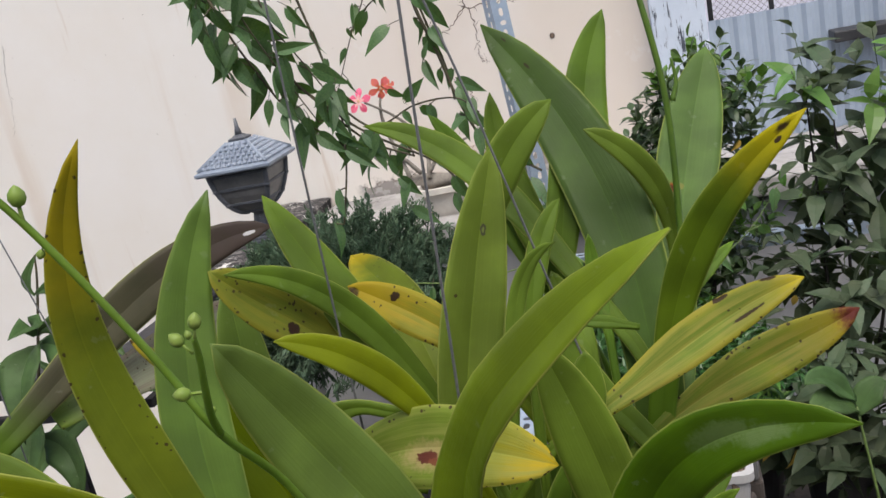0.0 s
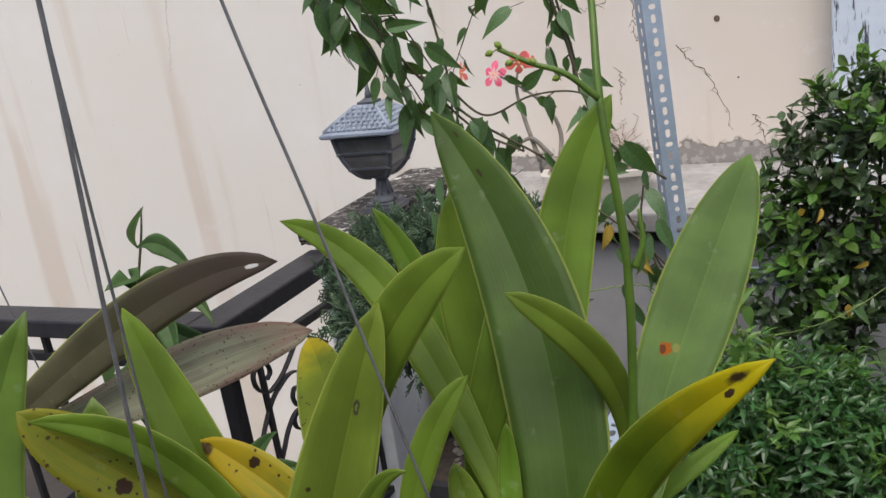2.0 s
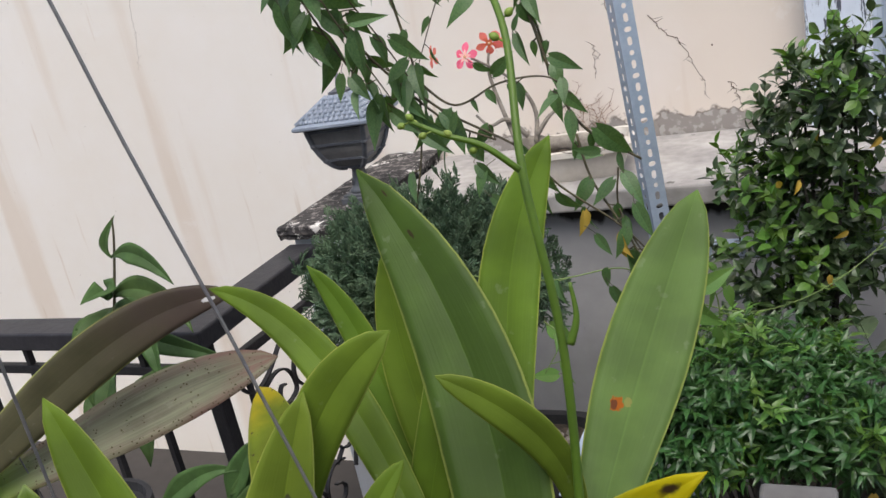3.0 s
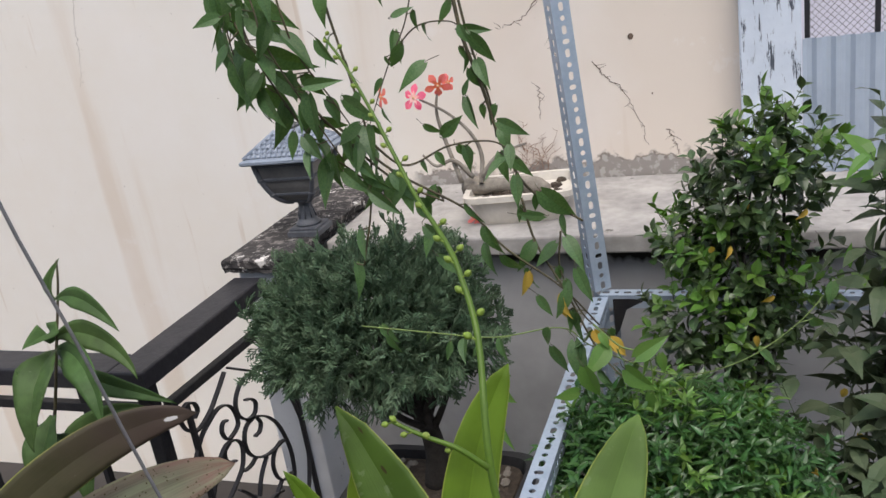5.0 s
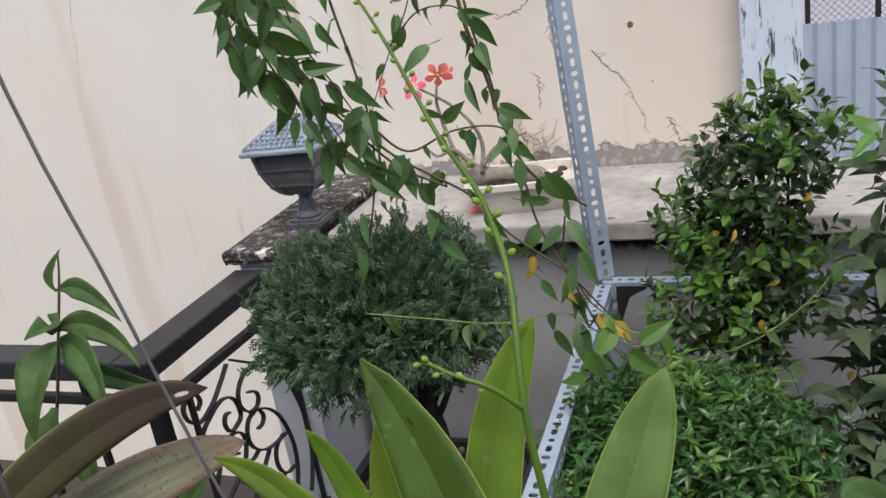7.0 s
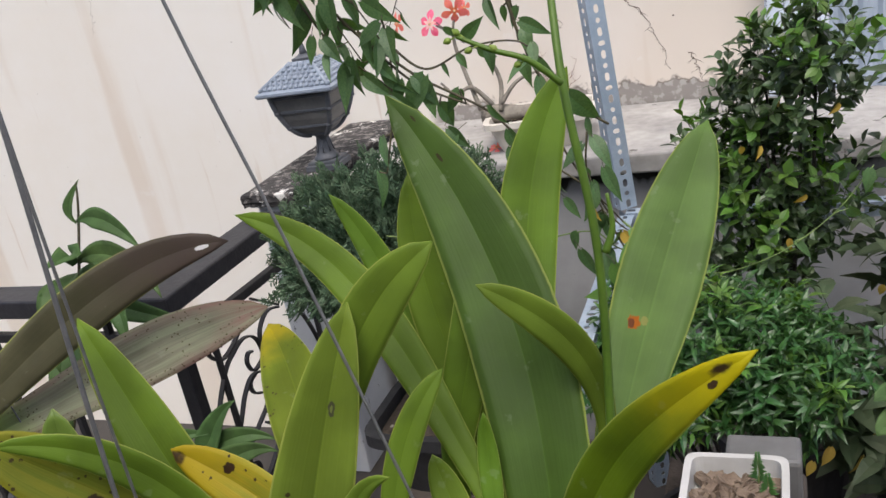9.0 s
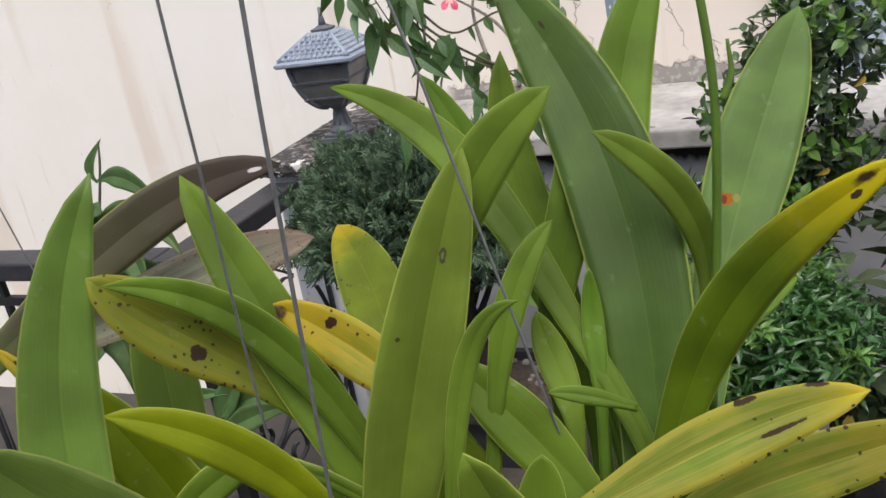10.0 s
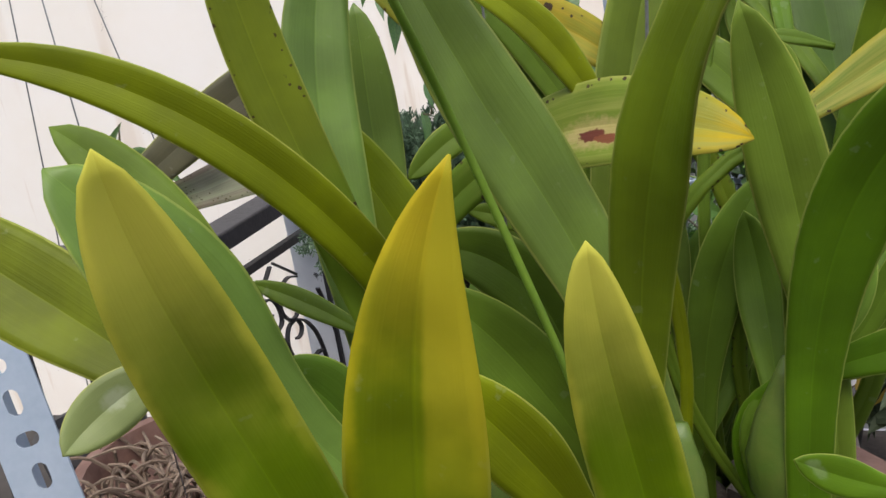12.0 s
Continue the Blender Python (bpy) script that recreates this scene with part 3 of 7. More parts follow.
def small_leaf(bm, base, d, up, length, width, kind="oval", fold=0.18, droop=0.15):
    """One thin leaf of a crown: folded along its rib, bent, pointed."""
    d = d.normalized()
    s = d.cross(up)
    s = s.normalized() if s.length > 1e-4 else Vector((1, 0, 0))
    n = s.cross(d)
    prof = {"oval": (0.0, 0.75, 1.0, 0.62, 0.0), "lance": (0.0, 0.85, 0.8, 0.42, 0.0), "heart": (0.55, 1.0, 0.8, 0.42, 0.0)}[kind]
    rows = []
    for i, f in enumerate(prof):
        t = i / 4
        c = base + d * (length * t) - n * (droop * length * t * t)
        w = width * f / 2
        if f == 0.0:
            rows.append([bm.verts.new(c)])
        else:
            back = -d * (length * 0.12) if kind == "heart" and i == 0 else Vector()
            rows.append([bm.verts.new(c - s * w + n * fold * w + back), bm.verts.new(c), bm.verts.new(c + s * w + n * fold * w + back)])
    for a, b in zip(rows, rows[1:]):
        if len(a) == 1:
            bm.faces.new((a[0], b[1], b[0]))
            bm.faces.new((a[0], b[2], b[1]))
        elif len(b) == 1:
            bm.faces.new((a[0], a[1], b[0]))
            bm.faces.new((a[1], a[2], b[0]))
        else:
            bm.faces.new((a[0], a[1], b[1], b[0]))
            bm.faces.new((a[1], a[2], b[2], b[1]))


def blade(bm, base, d, up, length, width, prof, fold=0.15, droop=0.2, lobe=0.0, curl=0.0):
    """A leaf or petal of smooth outline: prof gives its half widths from base to tip, lobe pulls the sides back at the base."""
    d = d.normalized()
    s = d.cross(up)
    s = s.normalized() if s.length > 1e-4 else Vector((1, 0, 0))
    n = s.cross(d)
    rows, k = [], len(prof) - 1
    for i, f in enumerate(prof):
        t = i / k
        c = base + d * (length * t) - n * (droop * length * t * t)
        w = width * max(f, 0.015) / 2
        back = lobe * length * (1 - t) ** 3
        row = []
        for u in (-1, -0.5, 0, 0.5, 1):
            q = c + s * (u * w) + n * (fold * abs(u) ** 1.3 * w - curl * u * u * w * t) - d * (back * abs(u) ** 2)
            row.append(bm.verts.new(q))
        rows.append(row)
    for a, b2 in zip(rows, rows[1:]):
        for j in range(4):
            bm.faces.new((a[j], a[j + 1], b2[j + 1], b2[j]))
        bm.edges.get((a[2], b2[2])).smooth = False


HEART_PROF = (0.26, 0.68, 0.93, 1.0, 0.97, 0.86, 0.71, 0.53, 0.34, 0.16, 0.0)
PETAL_PROF = (0.14, 0.22, 0.42, 0.72, 0.95, 1.0, 0.74, 0.12)
STAR_PROF = (0.4, 0.9, 1.0, 0.75, 0.4, 0.0)


def ball(bm, c, r, squash=(1, 1, 1), u=10, v=7):
    g = bmesh.ops.create_uvsphere(bm, u_segments=u, v_segments=v, radius=r)
    bmesh.ops.transform(bm, matrix=Matrix.Translation(c) @ Matrix.Diagonal((*squash, 1)), verts=g["verts"])
    return bm


# ---- terrace, walls ----
floor = tagged(box_part("floor", (-4, -2.6, -0.12), (4, 2.12, 0.0), M_FLOOR), "dull brown terrace floor", "floor", kind="structure")
ground = tagged(box_part("ground", (-40, -40, -3.2), (40, 40, -3.0), M_CONC), "grey yard ground far below the terrace", "ground", kind="structure")


def cracked_wall_mat():
    m = mat("peach_wall", (0.74, 0.708, 0.66), (0.715, 0.668, 0.60), 0.9, 0.9, 0.1, fine=14)
    t = m.node_tree
    n, l = t.nodes, t.links
    b = n["Principled BSDF"]
    src = b.inputs["Base Color"].links[0].from_socket
    tc = n["Texture Coordinate"]
    sep = n.new("ShaderNodeSeparateXYZ")
    l.new(tc.outputs["Object"], sep.inputs[0])

    def ramp(v, lo, hi):
        k = n.new("ShaderNodeMapRange")
        k.interpolation_type = "SMOOTHSTEP"
        l.new(v, k.inputs[0])
        k.inputs[1].default_value, k.inputs[2].default_value = lo, hi
        return k.outputs[0]

    def mul(a, c):
        k = n.new("ShaderNodeMath")
        k.operation = "MULTIPLY"
        for i, v in enumerate((a, c)):
            if isinstance(v, float):
                k.inputs[i].default_value = v
            else:
                l.new(v, k.inputs[i])
        return k.outputs[0]

    def over(fac, below, col):
        k = n.new("ShaderNodeMix")
        k.data_type = "RGBA"
        l.new(fac, k.inputs[0])
        l.new(below, k.inputs[6])
        k.inputs[7].default_value = (*col, 1)
        return k.outputs[2]

    # long rust streaks that run down
    mp = n.new("ShaderNodeMapping")
    mp.inputs["Scale"].default_value = (2.6, 1, 0.22)
    l.new(tc.outputs["Object"], mp.inputs[0])
    st = n.new("ShaderNodeTexNoise")
    st.inputs["Scale"].default_value, st.inputs["Detail"].default_value = 1.6, 5
    l.new(mp.outputs[0], st.inputs["Vector"])
    c = over(mul(ramp(st.outputs["Fac"], 0.54, 0.66), 0.55), src, (0.60, 0.50, 0.40))
    s2 = n.new("ShaderNodeTexNoise")
    s2.inputs["Scale"].default_value, s2.inputs["Detail"].default_value = 7.0, 7
    l.new(mp.outputs[0], s2.inputs["Vector"])
    c = over(mul(ramp(s2.outputs["Fac"], 0.62, 0.70), 0.4), c, (0.50, 0.38, 0.27))
    s3 = n.new("ShaderNodeTexNoise")
    s3.inputs["Scale"].default_value, s3.inputs["Detail"].default_value = 70.0, 3
    l.new(tc.outputs["Object"], s3.inputs["Vector"])
    c = over(mul(ramp(s3.outputs["Fac"], 0.73, 0.76), 0.7), c, (0.25, 0.19, 0.15))
    # the wall turns warmer and a little darker towards its right end
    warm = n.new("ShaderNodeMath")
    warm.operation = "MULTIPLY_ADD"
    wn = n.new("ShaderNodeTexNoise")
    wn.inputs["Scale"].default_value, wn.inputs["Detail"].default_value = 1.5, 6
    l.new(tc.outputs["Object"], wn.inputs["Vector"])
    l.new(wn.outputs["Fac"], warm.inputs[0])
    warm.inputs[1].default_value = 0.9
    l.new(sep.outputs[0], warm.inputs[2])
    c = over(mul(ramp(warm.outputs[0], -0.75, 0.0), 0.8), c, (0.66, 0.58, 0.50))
    # paler patches
    pa = n.new("ShaderNodeTexNoise")
    pa.inputs["Scale"].default_value, pa.inputs["Detail"].default_value = 2.2, 8
    l.new(tc.outputs["Object"], pa.inputs["Vector"])
    c = over(mul(ramp(pa.outputs["Fac"], 0.48, 0.70), 0.30), c, (0.77, 0.742, 0.715))
    # bare grey plaster along the slab
    foot = n.new("ShaderNodeMath")
    foot.operation = "MULTIPLY_ADD"
    fo = n.new("ShaderNodeTexNoise")
    fo.inputs["Scale"].default_value, fo.inputs["Detail"].default_value = 14, 9
    l.new(tc.outputs["Object"], fo.inputs["Vector"])
    l.new(fo.outputs["Fac"], foot.inputs[0])
    foot.inputs[1].default_value = -0.22
    l.new(sep.outputs[2], foot.inputs[2])
    k = n.new("ShaderNodeMath")
    k.operation = "SUBTRACT"
    k.inputs[0].default_value = 1.0
    l.new(ramp(foot.outputs[0], 0.785, 0.80), k.inputs[1])
    right = ramp(sep.outputs[0], -0.95, -0.9)
    c = over(mul(k.outputs[0], right), c, (0.28, 0.255, 0.235))
    # dark broken edge of the bare plaster, and warmer paint towards the ledge
    e = n.new("ShaderNodeMath")
    e.operation = "SUBTRACT"
    l.new(ramp(foot.outputs[0], 0.775, 0.79), e.inputs[0])
    l.new(ramp(foot.outputs[0], 0.79, 0.815), e.inputs[1])
    fleck = n.new("ShaderNodeTexNoise")
    fleck.inputs["Scale"].default_value, fleck.inputs["Detail"].default_value = 45, 6
    l.new(tc.outputs["Object"], fleck.inputs["Vector"])
    c = over(mul(mul(e.outputs[0], ramp(fleck.outputs["Fac"], 0.42, 0.58)), right), c, (0.10, 0.075, 0.055))
    c = over(mul(mul(k.outputs[0], ramp(fleck.outputs["Fac"], 0.5, 0.6)), right), c, (0.40, 0.375, 0.35))
    flake = n.new("ShaderNodeTexNoise")
    flake.inputs["Scale"].default_value, flake.inputs["Detail"].default_value, flake.inputs["Roughness"].default_value = 5.5, 10, 0.72
    l.new(tc.outputs["Object"], flake.inputs["Vector"])
    c = over(mul(ramp(flake.outputs["Fac"], 0.63, 0.66), 0.22), c, (0.76, 0.74, 0.72))
    l.new(c, b.inputs["Base Color"])
    return m


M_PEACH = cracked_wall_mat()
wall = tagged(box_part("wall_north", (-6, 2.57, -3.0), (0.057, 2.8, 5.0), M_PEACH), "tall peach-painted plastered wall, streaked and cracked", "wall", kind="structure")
# unseen wall, added to close the south side and cut low light
wall_back = tagged(box_part("wall_south", (-4, -2.85, 0), (4, -2.6, 3.3), M_UNSEEN_WALL), "plain pale unseen wall added behind the terrace", "wall", kind="structure")


def dark_band(m, z0, z1, col):
    """A near-black band that sets in above an uneven line at height z0 to z1."""
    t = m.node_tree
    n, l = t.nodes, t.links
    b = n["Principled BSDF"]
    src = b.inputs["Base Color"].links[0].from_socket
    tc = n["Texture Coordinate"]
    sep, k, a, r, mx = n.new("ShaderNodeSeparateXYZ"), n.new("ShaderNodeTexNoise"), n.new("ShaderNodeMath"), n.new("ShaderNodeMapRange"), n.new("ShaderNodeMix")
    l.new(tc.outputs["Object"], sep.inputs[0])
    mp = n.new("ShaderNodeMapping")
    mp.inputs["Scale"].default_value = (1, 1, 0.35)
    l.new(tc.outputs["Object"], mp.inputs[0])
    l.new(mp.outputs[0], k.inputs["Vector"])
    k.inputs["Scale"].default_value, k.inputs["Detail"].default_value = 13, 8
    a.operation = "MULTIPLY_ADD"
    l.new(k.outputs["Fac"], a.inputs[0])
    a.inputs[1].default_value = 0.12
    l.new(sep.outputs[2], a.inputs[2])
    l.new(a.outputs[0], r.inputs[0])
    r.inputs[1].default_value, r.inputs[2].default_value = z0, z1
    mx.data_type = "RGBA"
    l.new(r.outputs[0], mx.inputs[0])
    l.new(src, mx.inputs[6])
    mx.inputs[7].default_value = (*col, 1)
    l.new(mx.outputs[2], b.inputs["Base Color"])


M_PARAPET = mat("parapet_whitewash", (0.37, 0.37, 0.375), (0.27, 0.27, 0.275), 3, 0.9, 0.2)
peel(M_PARAPET, (0.20, 0.20, 0.20), 1.0, 7, 0.66)
dark_band(M_PARAPET, 0.828, 0.842, (0.03, 0.027, 0.024))
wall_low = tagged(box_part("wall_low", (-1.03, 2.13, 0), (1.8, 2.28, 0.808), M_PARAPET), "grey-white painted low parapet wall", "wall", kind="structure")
slab = tagged(part("ledge_slab", box(bmesh.new(), (-1.018, 2.075, 0.81), (1.8, 2.565, 0.86), 0.006), M_CONC), "weathered concrete ledge slab on the parapet", "ledge", kind="structure")

# ---- the hanging orchid ----
orchid = thing("hanging_orchid", "large green orchid with strap leaves in a hanging pot", "orchid", "hanging orchids")
orchid_leaf(orchid, "A", (0.013, 0.259, 1.201), (0.011, 0.289, 1.276), (-0.003, 0.320, 1.331), (-0.057, 0.359, 1.422), 0.0405, (0.15, -0.90, 0.40), neck=0.62)
orchid_leaf(orchid, "green", (0.004, 0.316, 1.275), (-0.009, 0.366, 1.330), (-0.007, 0.395, 1.373), (0.009, 0.418, 1.414), 0.0276, (0.25, -0.92, 0.30))
orchid_leaf(orchid, "C", (0.030, 0.305, 1.259), (0.040, 0.358, 1.300), (0.053, 0.400, 1.338), (0.068, 0.435, 1.378), 0.0370, (0.11, -0.92, 0.38))
orchid_leaf(orchid, "green", (-0.004, 0.274, 1.270), (-0.039, 0.301, 1.315), (-0.084, 0.328, 1.358), (-0.132, 0.336, 1.380), 0.0185, (0.42, -0.83, 0.37))
orchid_leaf(orchid, "green", (-0.034, 0.339, 1.248), (-0.063, 0.355, 1.303), (-0.083, 0.368, 1.344), (-0.101, 0.369, 1.376), 0.0157, (0.40, -0.85, 0.36))
orchid_leaf(orchid, "green", (-0.024, 0.327, 1.224), (-0.042, 0.347, 1.284), (-0.057, 0.362, 1.328), (-0.063, 0.380, 1.381), 0.0218, (0.34, -0.84, 0.41))
orchid_leaf(orchid, "green", (-0.029, 0.292, 1.258), (-0.028, 0.306, 1.297), (-0.022, 0.319, 1.327), (-0.025, 0.335, 1.360), 0.0192, (0.12, -0.95, 0.29))
orchid_leaf(orchid, "bright", (-0.079, 0.270, 1.265), (-0.064, 0.274, 1.320), (-0.045, 0.278, 1.357), (-0.017, 0.287, 1.383), 0.0215, (0.44, -0.80, 0.41), neck=0.35, wide=0.7)
orchid_leaf(orchid, "F", (-0.083, 0.213, 1.208), (-0.072, 0.240, 1.277), (-0.060, 0.258, 1.327), (-0.049, 0.273, 1.366), 0.0325, (0.37, -0.82, 0.44), keel=0.26, neck=0.75, wide=0.4)
orchid_leaf(orchid, "Gm", (0.016, 0.252, 1.230), (0.036, 0.256, 1.296), (0.056, 0.247, 1.331), (0.093, 0.238, 1.367), 0.0195, (0.04, -0.90, 0.44), neck=0.7, wide=0.5)
orchid_leaf(orchid, "bright", (0.030, 0.304, 1.271), (0.029, 0.306, 1.320), (0.016, 0.296, 1.347), (-0.004, 0.288, 1.365), 0.0144, (0.21, -0.88, 0.42), neck=0.4, wide=0.62)
orchid_leaf(orchid, "green", (-0.080, 0.231, 1.190), (-0.120, 0.249, 1.271), (-0.149, 0.260, 1.320), (-0.174, 0.270, 1.362), 0.0260, (0.52, -0.75, 0.41))
orchid_leaf(orchid, "pale", (-0.182, 0.163, 1.142), (-0.197, 0.183, 1.234), (-0.204, 0.203, 1.297), (-0.182, 0.230, 1.377), 0.0330, (0.55, -0.77, 0.32), neck=0.55, wide=0.5)
orchid_leaf(orchid, "Im", (-0.176, 0.133, 1.243), (-0.188, 0.130, 1.290), (-0.194, 0.125, 1.343), (-0.167, 0.123, 1.421), 0.0233, (0.64, -0.73, 0.23), neck=0.9, wide=0.3, point=1.6)
orchid_leaf(orchid, "spotted", (-0.130, 0.248, 1.270), (-0.154, 0.238, 1.297), (-0.171, 0.227, 1.318), (-0.186, 0.216, 1.340), 0.0287, (0.48, -0.82, 0.82))
orchid_leaf(orchid, "green", (-0.078, 0.237, 1.212), (-0.118, 0.246, 1.283), (-0.145, 0.235, 1.319), (-0.177, 0.213, 1.338), 0.0160, (0.41, -0.85, 0.34))
orchid_leaf(orchid, "yellow", (-0.063, 0.250, 1.257), (-0.088, 0.254, 1.281), (-0.110, 0.256, 1.296), (-0.133, 0.254, 1.311), 0.0222, (0.32, -0.87, 0.37))
orchid_leaf(orchid, "yellowish", (-0.072, 0.187, 1.243), (-0.091, 0.176, 1.288), (-0.108, 0.164, 1.311), (-0.129, 0.151, 1.325), 0.0154, (0.40, -0.81, 0.43))
orchid_leaf(orchid, "pale", (-0.065, 0.150, 1.145), (-0.094, 0.144, 1.236), (-0.119, 0.128, 1.299), (-0.129, 0.106, 1.344), 0.0367, (0.41, -0.82, 0.86), neck=0.6)
orchid_leaf(orchid, "light", (-0.074, 0.138, 1.120), (-0.055, 0.112, 1.260), (-0.034, 0.086, 1.313), (0.031, 0.057, 1.378), 0.0262, (0.21, -0.93, 1.31), neck=0.62, wide=0.55, point=2.6)
orchid_leaf(orchid, "W", (-0.137, 0.175, 1.239), (-0.100, 0.173, 1.258), (-0.064, 0.163, 1.263), (-0.025, 0.157, 1.255), 0.0352, (0.33, -0.78, 0.53))
orchid_leaf(orchid, "bright", (0.001, 0.187, 1.142), (-0.008, 0.190, 1.208), (-0.018, 0.186, 1.260), (-0.028, 0.179, 1.300), 0.0300, (0.08, -0.88, 0.46))
orchid_leaf(orchid, "deep", (-0.010, 0.153, 1.137), (-0.002, 0.154, 1.207), (0.018, 0.143, 1.256), (0.080, 0.106, 1.292), 0.0290, (0.01, -0.91, 0.42), neck=0.6)
orchid_leaf(orchid, "U", (-0.021, 0.209, 1.243), (0.017, 0.223, 1.262), (0.053, 0.231, 1.281), (0.085, 0.235, 1.293), 0.0207, (0.08, -0.81, 0.57), neck=0.35)
orchid_leaf(orchid, "V", (0.004, 0.241, 1.212), (0.050, 0.259, 1.235), (0.081, 0.265, 1.247), (0.113, 0.269, 1.261), 0.0241, (0.08, -0.88, 0.46), neck=0.35)
orchid_leaf(orchid, "olive", (-0.170, 0.235, 1.145), (-0.190, 0.238, 1.200), (-0.215, 0.240, 1.245), (-0.245, 0.240, 1.282), 0.0350, (0.45, -0.82, 0.40), neck=0.8, wide=0.4, point=1.7)
orchid_leaf(orchid, "bright", (-0.053, 0.209, 1.236), (-0.044, 0.222, 1.294), (-0.033, 0.225, 1.319), (-0.019, 0.222, 1.329), 0.0086, (0.32, -0.82, 0.47))
orchid_leaf(orchid, "green", (-0.043, 0.246, 1.263), (-0.038, 0.261, 1.299), (-0.030, 0.273, 1.321), (-0.021, 0.283, 1.333), 0.0123, (0.38, -0.78, 0.50))
orchid_leaf(orchid, "bright", (-0.016, 0.262, 1.248), (-0.021, 0.271, 1.268), (-0.027, 0.277, 1.281), (-0.031, 0.279, 1.296), 0.0141, (0.33, -0.75, 0.57))
orchid_leaf(orchid, "green", (-0.006, 0.266, 1.256), (-0.008, 0.276, 1.276), (-0.010, 0.284, 1.293), (-0.010, 0.287, 1.311), 0.0089, (0.29, -0.78, 0.55))
orchid_leaf(orchid, "green", (0.010, 0.254, 1.270), (0.000, 0.252, 1.274), (-0.009, 0.250, 1.277), (-0.021, 0.247, 1.279), 0.0066, (0.19, -0.83, 0.52), root=False)
orchid_leaf(orchid, "bright", (0.016, 0.323, 1.233), (0.032, 0.336, 1.249), (0.049, 0.348, 1.262), (0.066, 0.365, 1.271), 0.0090, (0.05, -0.88, 0.47))
orchid_leaf(orchid, "green", (-0.000, 0.241, 1.226), (-0.022, 0.247, 1.251), (-0.040, 0.250, 1.270), (-0.059, 0.253, 1.287), 0.0235, (0.26, -0.79, 0.55))
orchid_leaf(orchid, "green", (-0.015, 0.199, 1.238), (-0.015, 0.201, 1.252), (-0.014, 0.204, 1.266), (-0.013, 0.207, 1.281), 0.0167, (0.24, -0.74, 0.62))
orchid_leaf(orchid, "pale", (-0.187, 0.241, 1.182), (-0.206, 0.259, 1.232), (-0.209, 0.266, 1.273), (-0.211, 0.273, 1.315), 0.0297, (0.51, -0.76, 0.39))
orchid_leaf(orchid, "yellow", (-0.211, 0.205, 1.288), (-0.217, 0.205, 1.297), (-0.223, 0.205, 1.305), (-0.231, 0.204, 1.315), 0.0063, (0.61, -0.72, 0.33), root=False)
orchid_leaf(orchid, "tipyellow", (-0.108, 0.313, 1.184), (-0.132, 0.346, 1.245), (-0.160, 0.384, 1.267), (-0.191, 0.420, 1.280), 0.0345, (0.43, -0.81, 0.40))
orchid_leaf(orchid, "Ym", (-0.130, 0.047, 1.135), (-0.118, 0.043, 1.210), (-0.110, 0.042, 1.250), (-0.097, 0.043, 1.283), 0.0415, (0.37, -0.85, 0.67), neck=0.95, wide=0.3, point=1.9, blunt=0.9)
orchid_leaf(orchid, "Zm", (-0.059, 0.093, 1.117), (-0.068, 0.089, 1.184), (-0.072, 0.084, 1.222), (-0.073, 0.083, 1.246), 0.0307, (0.16, -0.90, 0.72), neck=0.95, wide=0.3, point=2.2)
orchid_leaf(orchid, "Zm", (-0.144, 0.028, 1.160), (-0.153, 0.010, 1.229), (-0.155, -0.004, 1.271), (-0.153, -0.013, 1.302), 0.0300, (0.58, -0.75, 0.62), neck=1.0, wide=0.35, point=2.8)
orchid_leaf(orchid, "olive", (-0.156, 0.146, 1.197), (-0.171, 0.110, 1.256), (-0.209, 0.086, 1.300), (-0.265, 0.064, 1.323), 0.0195, (0.54, -0.83, 0.12), neck=0.9, wide=0.5)
orchid_leaf(orchid, "scuffed", (-0.223, 0.155, 1.163), (-0.261, 0.162, 1.217), (-0.292, 0.166, 1.258), (-0.319, 0.163, 1.284), 0.0322, (0.66, -0.69, 0.29))
orchid_leaf(orchid, "pale", (-0.181, 0.101, 1.163), (-0.201, 0.083, 1.215), (-0.215, 0.070, 1.254), (-0.234, 0.060, 1.285), 0.0439, (0.60, -0.76, 0.96))
orchid_leaf(orchid, "dull", (-0.235, 0.110, 1.173), (-0.285, 0.116, 1.207), (-0.325, 0.120, 1.231), (-0.367, 0.115, 1.269), 0.0439, (0.69, -0.68, 0.24))
orchid_leaf(orchid, "grey", (-0.207, 0.066, 1.217), (-0.217, 0.057, 1.213), (-0.227, 0.048, 1.207), (-0.233, 0.034, 1.200), 0.0195, (0.64, -0.68, 0.35), root=False)
orchid_leaf(orchid, "green", (-0.085, 0.166, 1.101), (-0.102, 0.161, 1.142), (-0.122, 0.156, 1.176), (-0.148, 0.150, 1.207), 0.0336, (0.24, -0.87, 0.43))
orchid_leaf(orchid, "olive", (-0.088, 0.125, 1.112), (-0.101, 0.119, 1.140), (-0.114, 0.114, 1.162), (-0.136, 0.108, 1.193), 0.0300, (0.24, -0.83, 0.50))
orchid_leaf(orchid, "green", (-0.170, 0.125, 1.138), (-0.183, 0.126, 1.161), (-0.192, 0.121, 1.178), (-0.203, 0.115, 1.190), 0.0305, (0.45, -0.79, 0.41))
orchid_leaf(orchid, "green", (-0.176, 0.152, 1.185), (-0.199, 0.154, 1.197), (-0.216, 0.156, 1.204), (-0.230, 0.153, 1.211), 0.0106, (0.48, -0.82, 0.30), root=False)
orchid_leaf(orchid, "green", (-0.125, 0.224, 1.256), (-0.141, 0.219, 1.257), (-0.154, 0.209, 1.251), (-0.168, 0.198, 1.240), 0.0148, (0.31, -0.94, 0.15))
